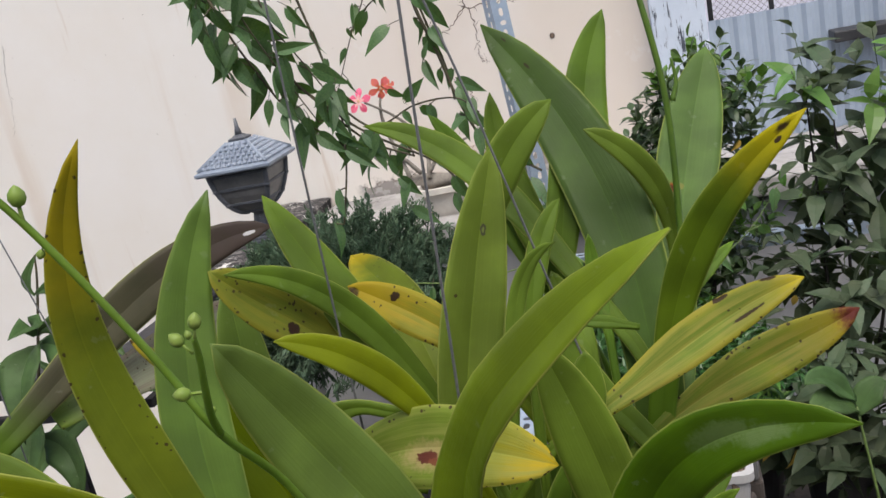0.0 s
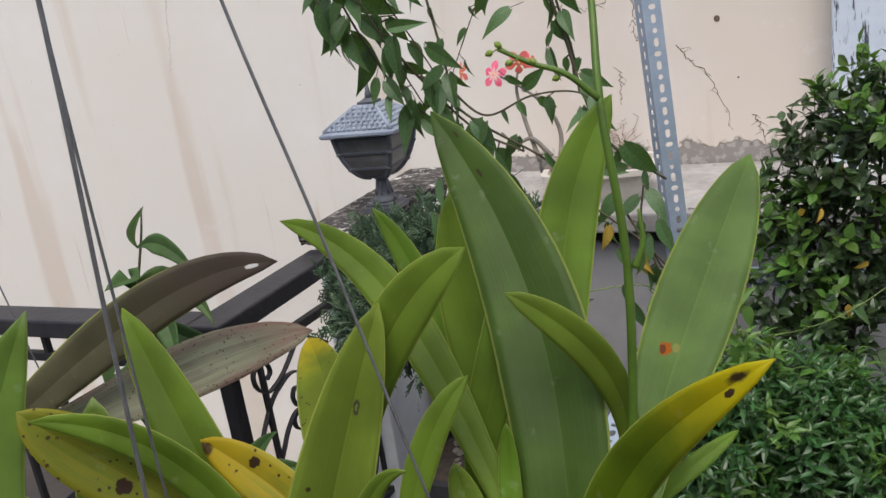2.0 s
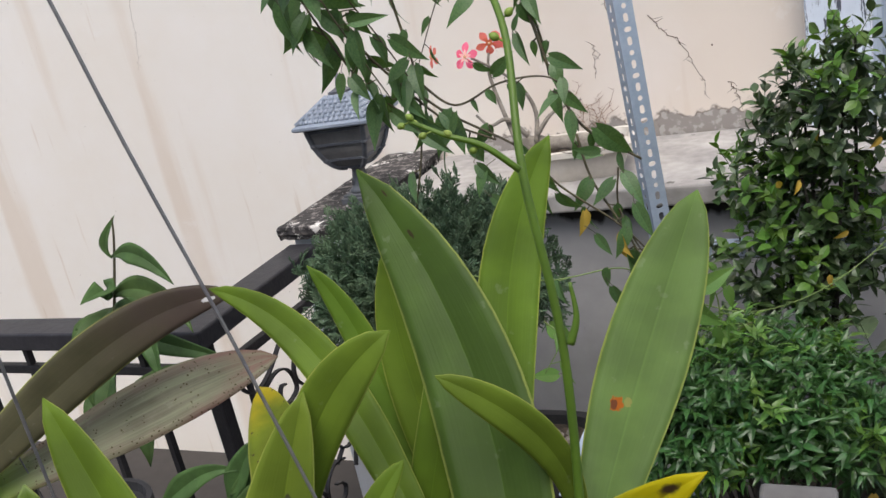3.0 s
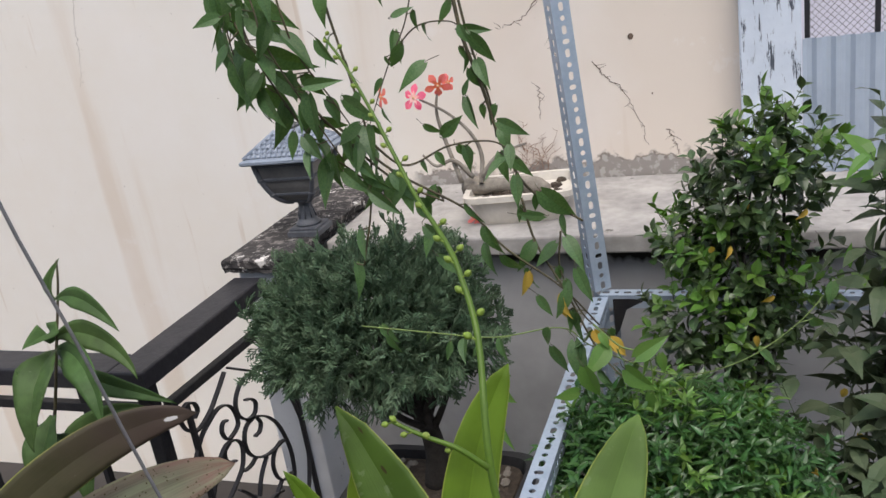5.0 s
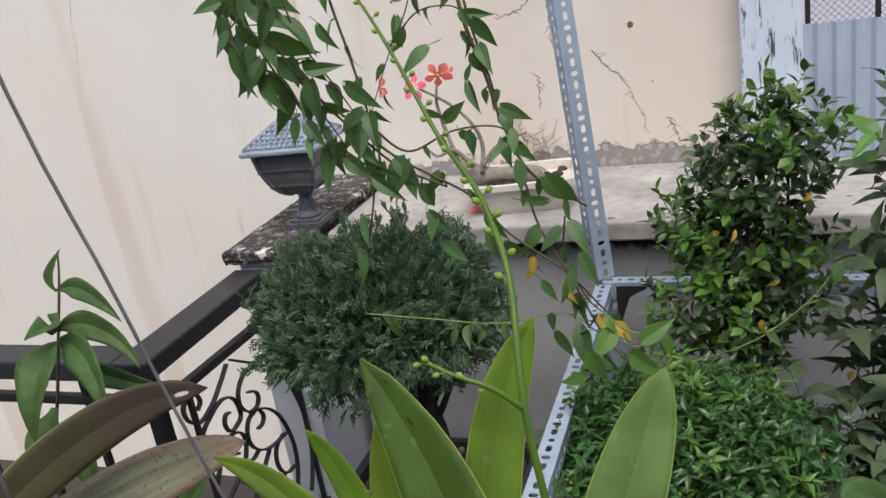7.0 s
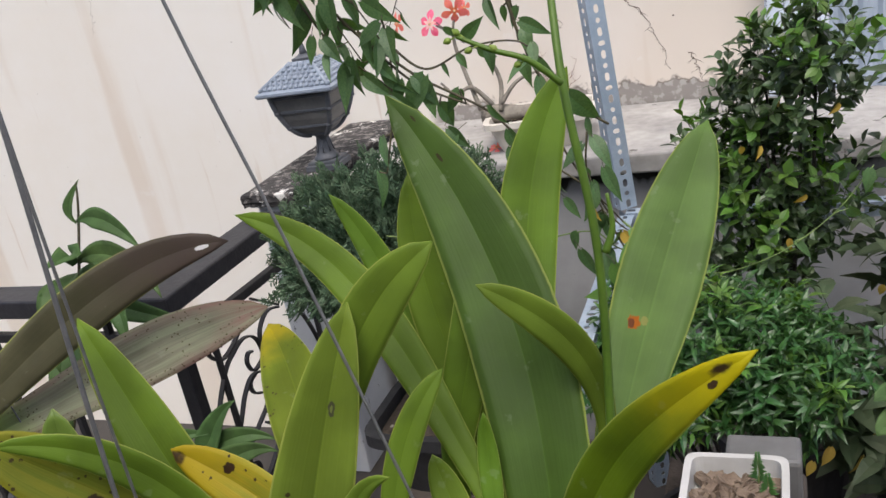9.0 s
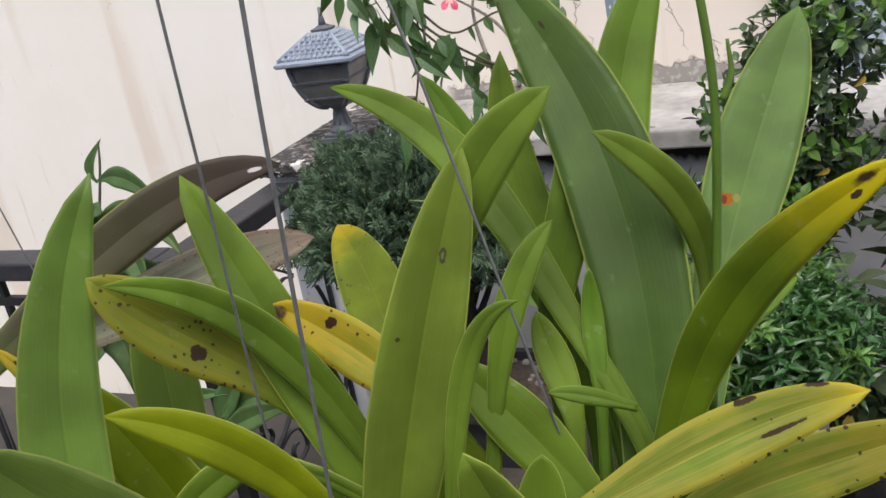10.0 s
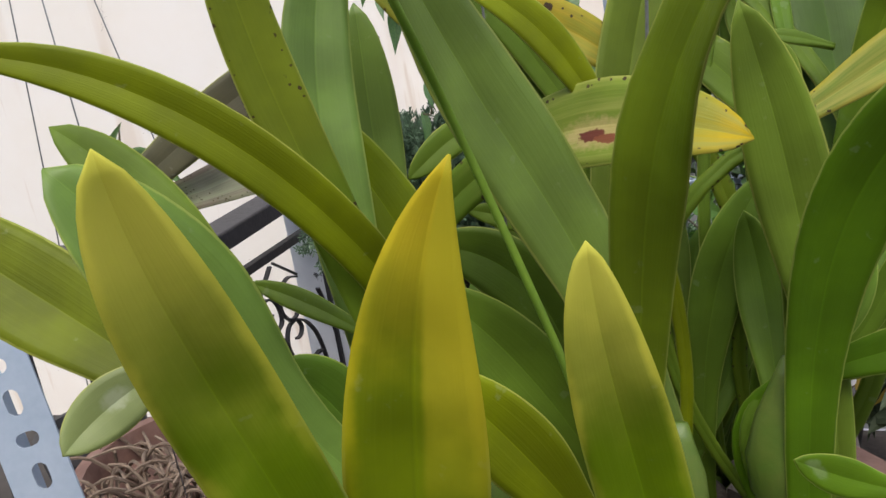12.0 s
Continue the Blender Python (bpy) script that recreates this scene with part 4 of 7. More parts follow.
orchid_leaf(orchid, "green", (-0.110, 0.238, 1.199), (-0.124, 0.235, 1.205), (-0.137, 0.233, 1.210), (-0.154, 0.229, 1.216), 0.0118, (0.25, -0.93, 0.26), root=False)
orchid_leaf(orchid, "green", (-0.105, 0.198, 1.146), (-0.115, 0.201, 1.177), (-0.133, 0.200, 1.198), (-0.163, 0.193, 1.210), 0.0295, (0.25, -0.91, 0.33))
orchid_leaf(orchid, "green", (-0.050, 0.209, 1.119), (-0.045, 0.218, 1.161), (-0.035, 0.227, 1.194), (-0.018, 0.237, 1.222), 0.0230, (0.03, -0.94, 0.34))
orchid_leaf(orchid, "green", (-0.019, 0.185, 1.134), (-0.021, 0.204, 1.162), (-0.024, 0.218, 1.184), (-0.029, 0.221, 1.210), 0.0221, (-0.01, -0.93, 0.36))
orchid_leaf(orchid, "bright", (-0.007, 0.167, 1.167), (0.001, 0.171, 1.180), (0.007, 0.176, 1.193), (0.014, 0.180, 1.208), 0.0183, (-0.09, -0.93, 0.36))
orchid_leaf(orchid, "deep", (0.017, 0.116, 1.144), (0.006, 0.114, 1.148), (-0.006, 0.107, 1.156), (-0.018, 0.100, 1.165), 0.0130, (-0.09, -0.85, 0.52))
orchid_leaf(orchid, "green", (-0.010, 0.193, 1.145), (0.007, 0.199, 1.149), (0.022, 0.204, 1.153), (0.040, 0.210, 1.156), 0.0167, (-0.11, -0.90, 0.42))
orchid_leaf(orchid, "green", (-0.121, 0.197, 1.055), (-0.145, 0.214, 1.105), (-0.153, 0.229, 1.140), (-0.161, 0.243, 1.173), 0.0216, (0.28, -0.86, 0.44))
orchid_leaf(orchid, "green", (-0.080, 0.184, 1.103), (-0.074, 0.208, 1.145), (-0.070, 0.225, 1.175), (-0.067, 0.242, 1.204), 0.0219, (0.11, -0.92, 0.38))
orchid_leaf(orchid, "green", (-0.131, 0.253, 1.043), (-0.155, 0.271, 1.101), (-0.164, 0.286, 1.141), (-0.170, 0.302, 1.179), 0.0226, (0.27, -0.88, 0.39))
orchid_leaf(orchid, "green", (-0.070, 0.235, 1.038), (-0.047, 0.265, 1.086), (-0.033, 0.286, 1.120), (-0.024, 0.305, 1.152), 0.0174, (0.03, -0.90, 0.44))
orchid_leaf(orchid, "green", (-0.089, 0.214, 1.019), (-0.082, 0.240, 1.067), (-0.076, 0.258, 1.101), (-0.073, 0.276, 1.133), 0.0236, (0.11, -0.86, 0.49))
orchid_leaf(orchid, "green", (-0.085, 0.246, 1.064), (-0.074, 0.273, 1.115), (-0.067, 0.292, 1.151), (-0.062, 0.311, 1.185), 0.0227, (0.09, -0.92, 0.38))
orchid_leaf(orchid, "green", (-0.123, 0.246, 1.065), (-0.143, 0.265, 1.121), (-0.149, 0.281, 1.160), (-0.155, 0.297, 1.197), 0.0219, (0.25, -0.90, 0.37))
orchid_leaf(orchid, "green", (-0.084, 0.231, 1.005), (-0.069, 0.259, 1.055), (-0.060, 0.279, 1.089), (-0.054, 0.297, 1.123), 0.0266, (0.07, -0.86, 0.50))
orchid_leaf(orchid, "green", (-0.110, 0.203, 1.031), (-0.121, 0.224, 1.080), (-0.124, 0.240, 1.115), (-0.127, 0.255, 1.147), 0.0256, (0.21, -0.85, 0.48))
orchid_leaf(orchid, "green", (-0.061, 0.199, 1.092), (-0.037, 0.228, 1.134), (-0.023, 0.248, 1.164), (-0.015, 0.266, 1.192), 0.0160, (0.01, -0.92, 0.39))
orchid_leaf(orchid, "green", (-0.058, 0.237, 1.041), (-0.024, 0.269, 1.087), (-0.006, 0.291, 1.120), (0.006, 0.311, 1.152), 0.0189, (-0.03, -0.90, 0.44))
orchid_leaf(orchid, "green", (-0.096, 0.205, 1.064), (-0.099, 0.227, 1.112), (-0.098, 0.244, 1.145), (-0.098, 0.261, 1.177), 0.0211, (0.16, -0.89, 0.43))
orchid_leaf(orchid, "green", (-0.096, 0.225, 1.006), (-0.093, 0.250, 1.057), (-0.088, 0.268, 1.092), (-0.086, 0.285, 1.126), 0.0268, (0.13, -0.86, 0.50))
orchid_leaf(orchid, "green", (-0.070, 0.230, 0.998), (-0.045, 0.260, 1.046), (-0.031, 0.281, 1.080), (-0.021, 0.300, 1.112), 0.0176, (0.02, -0.86, 0.51))
orchid_leaf(orchid, "green", (-0.072, 0.249, 0.985), (-0.045, 0.280, 1.035), (-0.030, 0.302, 1.071), (-0.020, 0.322, 1.105), 0.0233, (0.02, -0.86, 0.51))
orchid_leaf(orchid, "green", (-0.083, 0.251, 1.049), (-0.068, 0.279, 1.100), (-0.059, 0.299, 1.136), (-0.053, 0.318, 1.171), 0.0228, (0.07, -0.91, 0.40))
orchid_leaf(orchid, "green", (-0.005, 0.197, 1.147), (0.016, 0.200, 1.167), (0.028, 0.202, 1.191), (0.045, 0.200, 1.211), 0.0111, (-0.04, -0.88, 0.48))
orchid_leaf(orchid, "deep", (-0.013, 0.186, 1.148), (0.015, 0.182, 1.161), (0.034, 0.179, 1.168), (0.060, 0.176, 1.173), 0.0171, (-0.04, -0.85, 0.53))
orchid_leaf(orchid, "green", (0.003, 0.213, 1.175), (0.021, 0.220, 1.185), (0.031, 0.225, 1.193), (0.044, 0.230, 1.202), 0.0124, (-0.03, -0.85, 0.52))
orchid_leaf(orchid, "bright", (-0.000, 0.197, 1.147), (0.009, 0.202, 1.162), (0.015, 0.206, 1.173), (0.019, 0.208, 1.181), 0.0156, (0.01, -0.81, 0.58))


def spike(plant, name, pts, r0, r1, label="", material=M_STEM):
    return part(name, tube(bmesh.new(), smooth_path(pts), r0, r1, 8), material, plant, label, smooth=True)


def bud(stem, p, d, size):
    """A plump pointed flower bud on a short stalk, leaning along d."""
    bm = bmesh.new()
    d = Vector(d).normalized()
    p = Vector(p)
    tube(bm, [p, p + d * size * 0.9], size * 0.13, size * 0.1, 6)
    g = lathe(bmesh.new(), [(0.02, 0), (0.3, 0.15), (0.44, 0.45), (0.4, 0.75), (0.22, 1.0), (0.03, 1.15)], 10)
    q = Vector((0, 0, 1)).rotation_difference(d).to_matrix().to_4x4()
    bmesh.ops.transform(g, matrix=Matrix.Translation(p + d * size * 0.8) @ q @ Matrix.Scale(size, 4), verts=g.verts)
    me = bpy.data.meshes.new("tmp")
    g.to_mesh(me)
    g.free()
    bm.from_mesh(me)
    bpy.data.meshes.remove(me)
    return part("bud", bm, M_BUD, stem, smooth=True)


spike_low = spike(orchid, "flower_spike", [(-0.089, 0.121, 1.178), (-0.095, 0.120, 1.201), (-0.116, 0.114, 1.275), (-0.120, 0.081, 1.322), (-0.128, 0.076, 1.346), (-0.136, 0.071, 1.369), (-0.150, 0.062, 1.405), (-0.165, 0.05, 1.44), (-0.175, 0.045, 1.475)], 0.0017, 0.001, "thin pale green flower spike with buds", M_SPIKEY)
branch = spike(orchid, "side_branch", [(-0.120, 0.081, 1.322), (-0.113, 0.068, 1.335), (-0.106, 0.058, 1.348), (-0.101, 0.052, 1.361), (-0.099, 0.049, 1.368)], 0.0014, 0.0009, "", M_SPIKEY)
for q, d, s in (((-0.099, 0.049, 1.367), (0.3, 0, 1), 0.0045), ((-0.103, 0.053, 1.362), (-0.8, 0, 0.9), 0.0045), ((-0.101, 0.051, 1.365), (-0.2, 0, 1), 0.0025), ((-0.107, 0.059, 1.347), (-1, -0.2, 0.1), 0.005), ((-0.115, 0.07, 1.333), (0.6, 0, 0.9), 0.0025)):
    bud(branch, q, d, s)
for q, d, s in (((-0.150, 0.062, 1.405), (0.1, 0, 1), 0.006), ((-0.147, 0.064, 1.398), (-0.3, 0, -0.4), 0.003), ((-0.162, 0.052, 1.435), (0.5, 0, 1), 0.006)):
    bud(spike_low, q, d, s)
HIGH = [(0.033, 0.288, 1.249), (0.036, 0.298, 1.298), (0.038, 0.305, 1.369), (0.031, 0.314, 1.427), (0.024, 0.340, 1.467), (0.014, 0.358, 1.486), (0.005, 0.370, 1.497), (-0.013, 0.388, 1.513), (-0.026, 0.400, 1.531), (-0.039, 0.412, 1.549), (-0.053, 0.422, 1.569), (-0.062, 0.426, 1.580)]
spike_high = spike(orchid, "flower_spike", HIGH, 0.0019, 0.0006, "tall green flower spike")
tip_run = smooth_path(HIGH[4:], 3)
for k, q in enumerate(tip_run):
    side = 1 if k % 2 else -1
    bud(spike_high, q, (0.9 * side, 0.3 * (k % 3 - 1), 0.7), 0.0036 - 0.00006 * k)
shoot = spike(orchid, "side_branch", [(0.032, 0.309, 1.430), (0.022, 0.306, 1.440), (0.010, 0.305, 1.445), (-0.001, 0.304, 1.451)], 0.0012, 0.0008)
for i, q in enumerate(((-0.001, 0.304, 1.451), (0.002, 0.304, 1.450), (0.006, 0.304, 1.447), (0.014, 0.305, 1.443), (0.022, 0.306, 1.440))):
    bud(shoot, q, (-0.6, 0, 0.5 if i % 2 else -0.2), 0.0028)
spike(orchid, "bract", [(0.041, 0.304, 1.369), (0.044, 0.306, 1.378), (0.043, 0.308, 1.390)], 0.0016, 0.0006)


def bulb(p, q, r, flat=0.6):
    p, q = Vector(p), Vector(q)
    bm = lathe(bmesh.new(), [(0.35, -0.05), (0.8, 0.12), (1.0, 0.4), (0.8, 0.72), (0.42, 1.0), (0.22, 1.16)], 14, flat=(1, flat))
    h = (q - p).length
    k = Vector((0, 0, 1)).rotation_difference(q - p).to_matrix().to_4x4()
    bmesh.ops.transform(bm, matrix=Matrix.Translation(p) @ k @ Matrix.Diagonal((r, r, h, 1)), verts=bm.verts)
    part("pseudobulb", bm, M_BULB, orchid, smooth=True)


for (p, q), r in zip(([(-0.021, 0.157, 1.108), (-0.016, 0.163, 1.161)], [(-0.060, 0.121, 1.114), (-0.055, 0.129, 1.154)], [(-0.101, 0.184, 1.065), (-0.098, 0.194, 1.115)], [(-0.134, 0.157, 1.082), (-0.129, 0.166, 1.122)]), (0.014, 0.013, 0.013, 0.014)):
    bulb(p, q, r)
pot_c = (-0.07, 0.185)
bm = lathe(bmesh.new(), [(0.085, 0.91), (0.10, 0.96), (0.118, 1.05), (0.124, 1.05), (0.124, 1.068), (0.112, 1.068), (0.108, 1.04), (0.02, 1.035)], 40, (*pot_c, 0))
part("pot", bm, M_TERRA, orchid, "brown clay hanging pot", smooth=False)
bm = bmesh.new()
rnd = random.Random(5)
for i in range(160):
    a, r = rnd.uniform(0, 6.283), 0.10 * math.sqrt(rnd.random())
    c = Vector((pot_c[0] + r * math.cos(a), pot_c[1] + r * math.sin(a), 1.04 + rnd.uniform(0, 0.03)))
    k = Matrix.Translation(c) @ Euler((rnd.uniform(-1, 1), rnd.uniform(-1, 1), rnd.uniform(0, 6))).to_matrix().to_4x4()
    box(bm, (-0.012, -0.007, -0.004), (0.012, 0.007, 0.004), 0, k)
tagged(part("bark_chips", bm, M_BARK, orchid), kind="stuff")
HOOK = (-0.112, 0.21, 2.15)
for w in (((-0.136, 0.231, 1.2), (-0.133, 0.229, 1.3), (-0.129, 0.226, 1.4), (-0.125, 0.224, 1.5), (-0.122, 0.222, 1.65), HOOK),
          ((-0.063, 0.149, 1.2), (-0.057, 0.15, 1.3), (-0.051, 0.15, 1.4), (-0.046, 0.152, 1.5), (-0.05, 0.16, 1.65), HOOK),
          ((-0.006, 0.254, 1.2), (-0.029, 0.251, 1.3), (-0.051, 0.248, 1.4), (-0.074, 0.245, 1.5), (-0.096, 0.238, 1.65), HOOK)):
    foot = Vector((pot_c[0] + (w[0][0] - pot_c[0]) * 1.35, pot_c[1] + (w[0][1] - pot_c[1]) * 1.6, 1.06))
    part("hanger_wire", tube(bmesh.new(), smooth_path((foot, *w)), 0.0006, sides=8), M_WIRE, orchid, "grey steel hanger wire", smooth=True)

# ---- the second hanging orchid ----
orchid_x = thing("hanging_orchid", "old brown-leaved orchid in a hanging clay pot", "orchid", "hanging orchids")
orchid_leaf(orchid_x, "dark", (-0.509, 0.379, 1.172), (-0.456, 0.461, 1.222), (-0.388, 0.530, 1.266), (-0.316, 0.570, 1.276), 0.0424, (0.69, -0.65, 0.31), keel=0.05)
orchid_leaf(orchid_x, "dark2", (-0.487, 0.428, 1.174), (-0.441, 0.499, 1.180), (-0.390, 0.558, 1.190), (-0.330, 0.618, 1.193), 0.0540, (0.65, -0.66, 0.87), keel=0.06)
XC = Vector((-0.527, 0.455, -0.088))
bm = lathe(bmesh.new(), [(0.07, 0.86), (0.085, 0.9), (0.10, 1.0), (0.108, 1.0), (0.108, 1.02), (0.096, 1.02), (0.09, 0.99), (0.02, 0.985)], 36, XC)
part("pot", bm, M_TERRA, orchid_x, "brown clay pot")
bm = bmesh.new()
for i in range(90):
    a, r = rnd.uniform(0, 6.283), 0.09 * math.sqrt(rnd.random())
    c = XC + Vector((r * math.cos(a), r * math.sin(a), 0.99))
    e = Vector((rnd.uniform(-0.06, 0.06), rnd.uniform(-0.06, 0.06), rnd.uniform(0.0, 0.05)))
    tube(bm, smooth_path((c, c + e * 0.5 + Vector((0, 0, 0.015)), c + e), 3), 0.0022, 0.0014, 5)
tagged(part("root_tangle", bm, M_ROOT, orchid_x, "tangle of dry pale roots"), kind="stuff")
XTOP = Vector((-0.545, 0.44, 1.60))
part("hanger_hook", tube(bmesh.new(), [XTOP, XTOP + Vector((0.01, 0, 0.4)), XTOP + Vector((0.02, 0, 0.95))], 0.0012, sides=6), M_WIRE, orchid_x, smooth=True)
for dx, dy in ((-0.100, 0.0), (0.055, -0.084), (0.100, 0.01)):
    a = XC + Vector((dx, dy, 1.015))
    b = XTOP
    part("hanger_wire", tube(bmesh.new(), [a, a.lerp(b, 0.5), b], 0.0006, sides=6), M_WIRE, orchid_x, smooth=True)

# ---- iron balustrade, pillar and lamp ----
pillar = tagged(part("pillar", box(bmesh.new(), (-1.208, 1.918, 0.0), (-1.068, 2.566, 0.847), 0.004), M_WHITE), "grey-white painted balustrade pillar", "pillar", kind="structure")
bm = box(bmesh.new(), (-1.233, 1.892, 0.846), (-1.034, 2.566, 0.885))
bmesh.ops.subdivide_edges(bm, edges=[e for e in bm.edges if abs(e.verts[0].co.y - e.verts[1].co.y) > 0.3], cuts=46)
bmesh.ops.subdivide_edges(bm, edges=[e for e in bm.edges if abs(e.verts[0].co.x - e.verts[1].co.x) > 0.1], cuts=14, use_grid_fill=True)
bmesh.ops.subdivide_edges(bm, edges=[e for e in bm.edges if abs(e.verts[0].co.z - e.verts[1].co.z) > 0.02], cuts=4, use_grid_fill=True)
for v in bm.verts:
    w = noise.noise(v.co * 34) + 0.6 * noise.noise(v.co * 80)
    rim = v.co.x < -1.23 or v.co.x > -1.037 or v.co.y < 1.895
    if v.co.z > 0.884:
        v.co.z += 0.0018 * w - (0.004 if rim else 0.0)
    else:
        if rim:
            k = 0.007 * w - (0.005 if v.co.z < 0.86 else 0.0)
            v.co.x += k * (1 if v.co.x > -1.13 else -1) * (0.0 if v.co.y < 1.895 else 1.0)
            v.co.y -= k if v.co.y < 1.895 else 0.0
        v.co.z += 0.004 * noise.noise(v.co * 50) if v.co.z > 0.847 else 0.005 * noise.noise(v.co * 60)
cap = tagged(part("pillar_cap", bm, M_BLACKCONC), "concrete coping blackened by mould over the pillar", "coping", kind="structure")

fence = thing("balustrade", "black iron scroll balustrade with a thick dark handrail", "railing")
RZ = 0.838
RX = -1.157


def bar(name, a, b, w, h, material=M_IRON, parent=fence):
    a, b = Vector(a), Vector(b)
    bm = bmesh.new()
    d = b - a
    k = Matrix.Translation(a) @ d.to_track_quat("X", "Z").to_matrix().to_4x4()
    box(bm, (0, -w / 2, -h / 2), (d.length, w / 2, h / 2), min(w, h) * 0.12, k)
    return part(name, bm, material, parent)


bar("handrail", (RX - 0.004, 1.373, RZ - 0.023), (RX, 1.886, RZ - 0.023), 0.09, 0.046, M_RAIL)
bar("handrail", (-1.208, 1.418, RZ - 0.0235), (-3.6, 1.418, RZ - 0.0235), 0.09, 0.045, M_RAIL)
bar("lower_bar", (RX + 0.03, 1.434, RZ - 0.115), (RX + 0.055, 1.917, RZ - 0.115), 0.022, 0.022)
bar("lower_bar", (RX, 1.418, RZ - 0.115), (-3.6, 1.418, RZ - 0.115), 0.022, 0.022)
bar("bottom_bar", (RX + 0.055, 1.434, 0.10), (RX + 0.055, 1.917, 0.10), 0.014, 0.02)
bar("bottom_bar", (RX, 1.418, 0.10), (-3.6, 1.418, 0.10), 0.014, 0.02)
bar("post", (RX, 1.418, 0.0), (RX, 1.418, RZ - 0.055), 0.035, 0.035)
for i in range(1, 14):
    bar("baluster", (RX - 0.18 * i, 1.418, 0.11), (RX - 0.18 * i, 1.418, RZ - 0.055), 0.016, 0.016)


# scroll panel of flat strip: each strip as bends (along the panel, height)
def strip(pts, thick=0.0048, deep=0.011):
    """A flat iron strip bent in the plane of the panel, its broad side across it."""
    bm = bmesh.new()
    rings = []
    for i, p in enumerate(pts):
        d = (pts[min(i + 1, len(pts) - 1)] - pts[max(i - 1, 0)]).normalized()
        w = Vector((1, 0, 0)).cross(d).normalized() * thick / 2
        x = Vector((deep / 2, 0, 0))
        rings.append([bm.verts.new(p + q) for q in (w + x, w - x, -w - x, x - w)])
    for u, v in zip(rings, rings[1:]):
        for k in range(4):
            bm.faces.new((u[k], u[(k + 1) % 4], v[(k + 1) % 4], v[k]))
    bm.faces.new(rings[0][::-1])
    bm.faces.new(rings[-1])
    return bm


def scroll_bars(*runs):
    for run in runs:
        for drop in (0.0, -0.35):
            if min(z for _, z in run) + drop > 0.11:
                part("scroll", strip(smooth_path([(RX + 0.055, 1.434 + s, z + drop) for s, z in run], 6)), M_IRON, fence)


scroll_bars(((0.186, 0.705), (0.141, 0.673), (0.098, 0.647), (0.049, 0.634), (0.02, 0.646), (0.002, 0.67), (0.002, 0.696), (0.026, 0.709), (0.053, 0.70), (0.061, 0.677), (0.044, 0.665)),
            ((-0.016, 0.541), (0.011, 0.575), (0.048, 0.611), (0.087, 0.628), (0.125, 0.638), (0.16, 0.63), (0.184, 0.604), (0.19, 0.563), (0.165, 0.549), (0.136, 0.55), (0.123, 0.577), (0.134, 0.596), (0.151, 0.594)),
            ((0.301, 0.636), (0.259, 0.649), (0.225, 0.64), (0.20, 0.615), (0.198, 0.58), (0.227, 0.549), (0.262, 0.545), (0.276, 0.568), (0.259, 0.589), (0.238, 0.597)))
scroll_bars(((0.03, 0.455), (0.053, 0.482), (0.079, 0.513), (0.113, 0.537), (0.14, 0.54), (0.166, 0.529), (0.182, 0.504), (0.175, 0.471), (0.153, 0.445), (0.098, 0.419), (0.05, 0.40)),
            ((0.139, 0.538), (0.115, 0.531), (0.111, 0.511), (0.124, 0.494), (0.146, 0.484)),
            ((0.226, 0.546), (0.263, 0.535), (0.305, 0.51), (0.343, 0.466), (0.367, 0.407), (0.377, 0.351), (0.37, 0.292), (0.346, 0.233)),
            ((0.267, 0.529), (0.277, 0.508), (0.264, 0.491), (0.241, 0.491)))
scroll_bars(((0.251, 0.539), (0.215, 0.534), (0.196, 0.505), (0.201, 0.468), (0.232, 0.435), (0.282, 0.413), (0.359, 0.405)),
            ((0.267, 0.413), (0.239, 0.393), (0.217, 0.369), (0.201, 0.34)),
            ((0.166, 0.439), (0.197, 0.434), (0.226, 0.441)),
            ((0.343, 0.411), (0.305, 0.403), (0.285, 0.373), (0.292, 0.333), (0.32, 0.306), (0.361, 0.301)),
            ((0.308, 0.313), (0.287, 0.302), (0.265, 0.289)),
            ((0.131, 0.409), (0.155, 0.384), (0.176, 0.355)),
            ((0.40, 0.565), (0.419, 0.527), (0.44, 0.472), (0.457, 0.405), (0.461, 0.34), (0.452, 0.281), (0.432, 0.23), (0.407, 0.184)))
bar("link_bar", (RX + 0.055, 1.434 + 0.200, 0.709), (RX + 0.055, 1.434 + 0.306, 0.640), 0.006, 0.006)
for s in (0.03, 0.46):
    bar("baluster", (RX + 0.055, 1.434 + s, 0.11), (RX + 0.055, 1.434 + s, RZ - 0.125), 0.012, 0.012)

lamp = thing("post_lamp", "grey metal pillar lantern with a ribbed hipped roof", "lamp")
LC = Vector((-1.066, 2.09, 0.887))
TILT_L = Matrix.Translation(LC) @ pose(0, 0, 0, 0, 0, 2) @ Matrix.Diagonal((0.69, 0.69, 0.82, 1))


def square_lathe(prof, material, name, label="", sides=4):
    bm = bmesh.new()
    rings = []
    for r, z in prof:
        rings.append([bm.verts.new((sx * r, sy * r, z)) for sx, sy in ((-1, -1), (1, -1), (1, 1), (-1, 1))])
    for a, b in zip(rings, rings[1:]):
        for k in range(4):
            bm.faces.new((a[k], a[(k + 1) % 4], b[(k + 1) % 4], b[k]))
    bm.faces.new(rings[0][::-1])
    bm.faces.new(rings[-1])
    bmesh.ops.transform(bm, matrix=TILT_L, verts=bm.verts)
    return part(name, bm, material, lamp, label)


square_lathe([(0.068, 0.0), (0.068, 0.016), (0.060, 0.019), (0.060, 0.026), (0.052, 0.029)], M_LAMP, "base_plate")
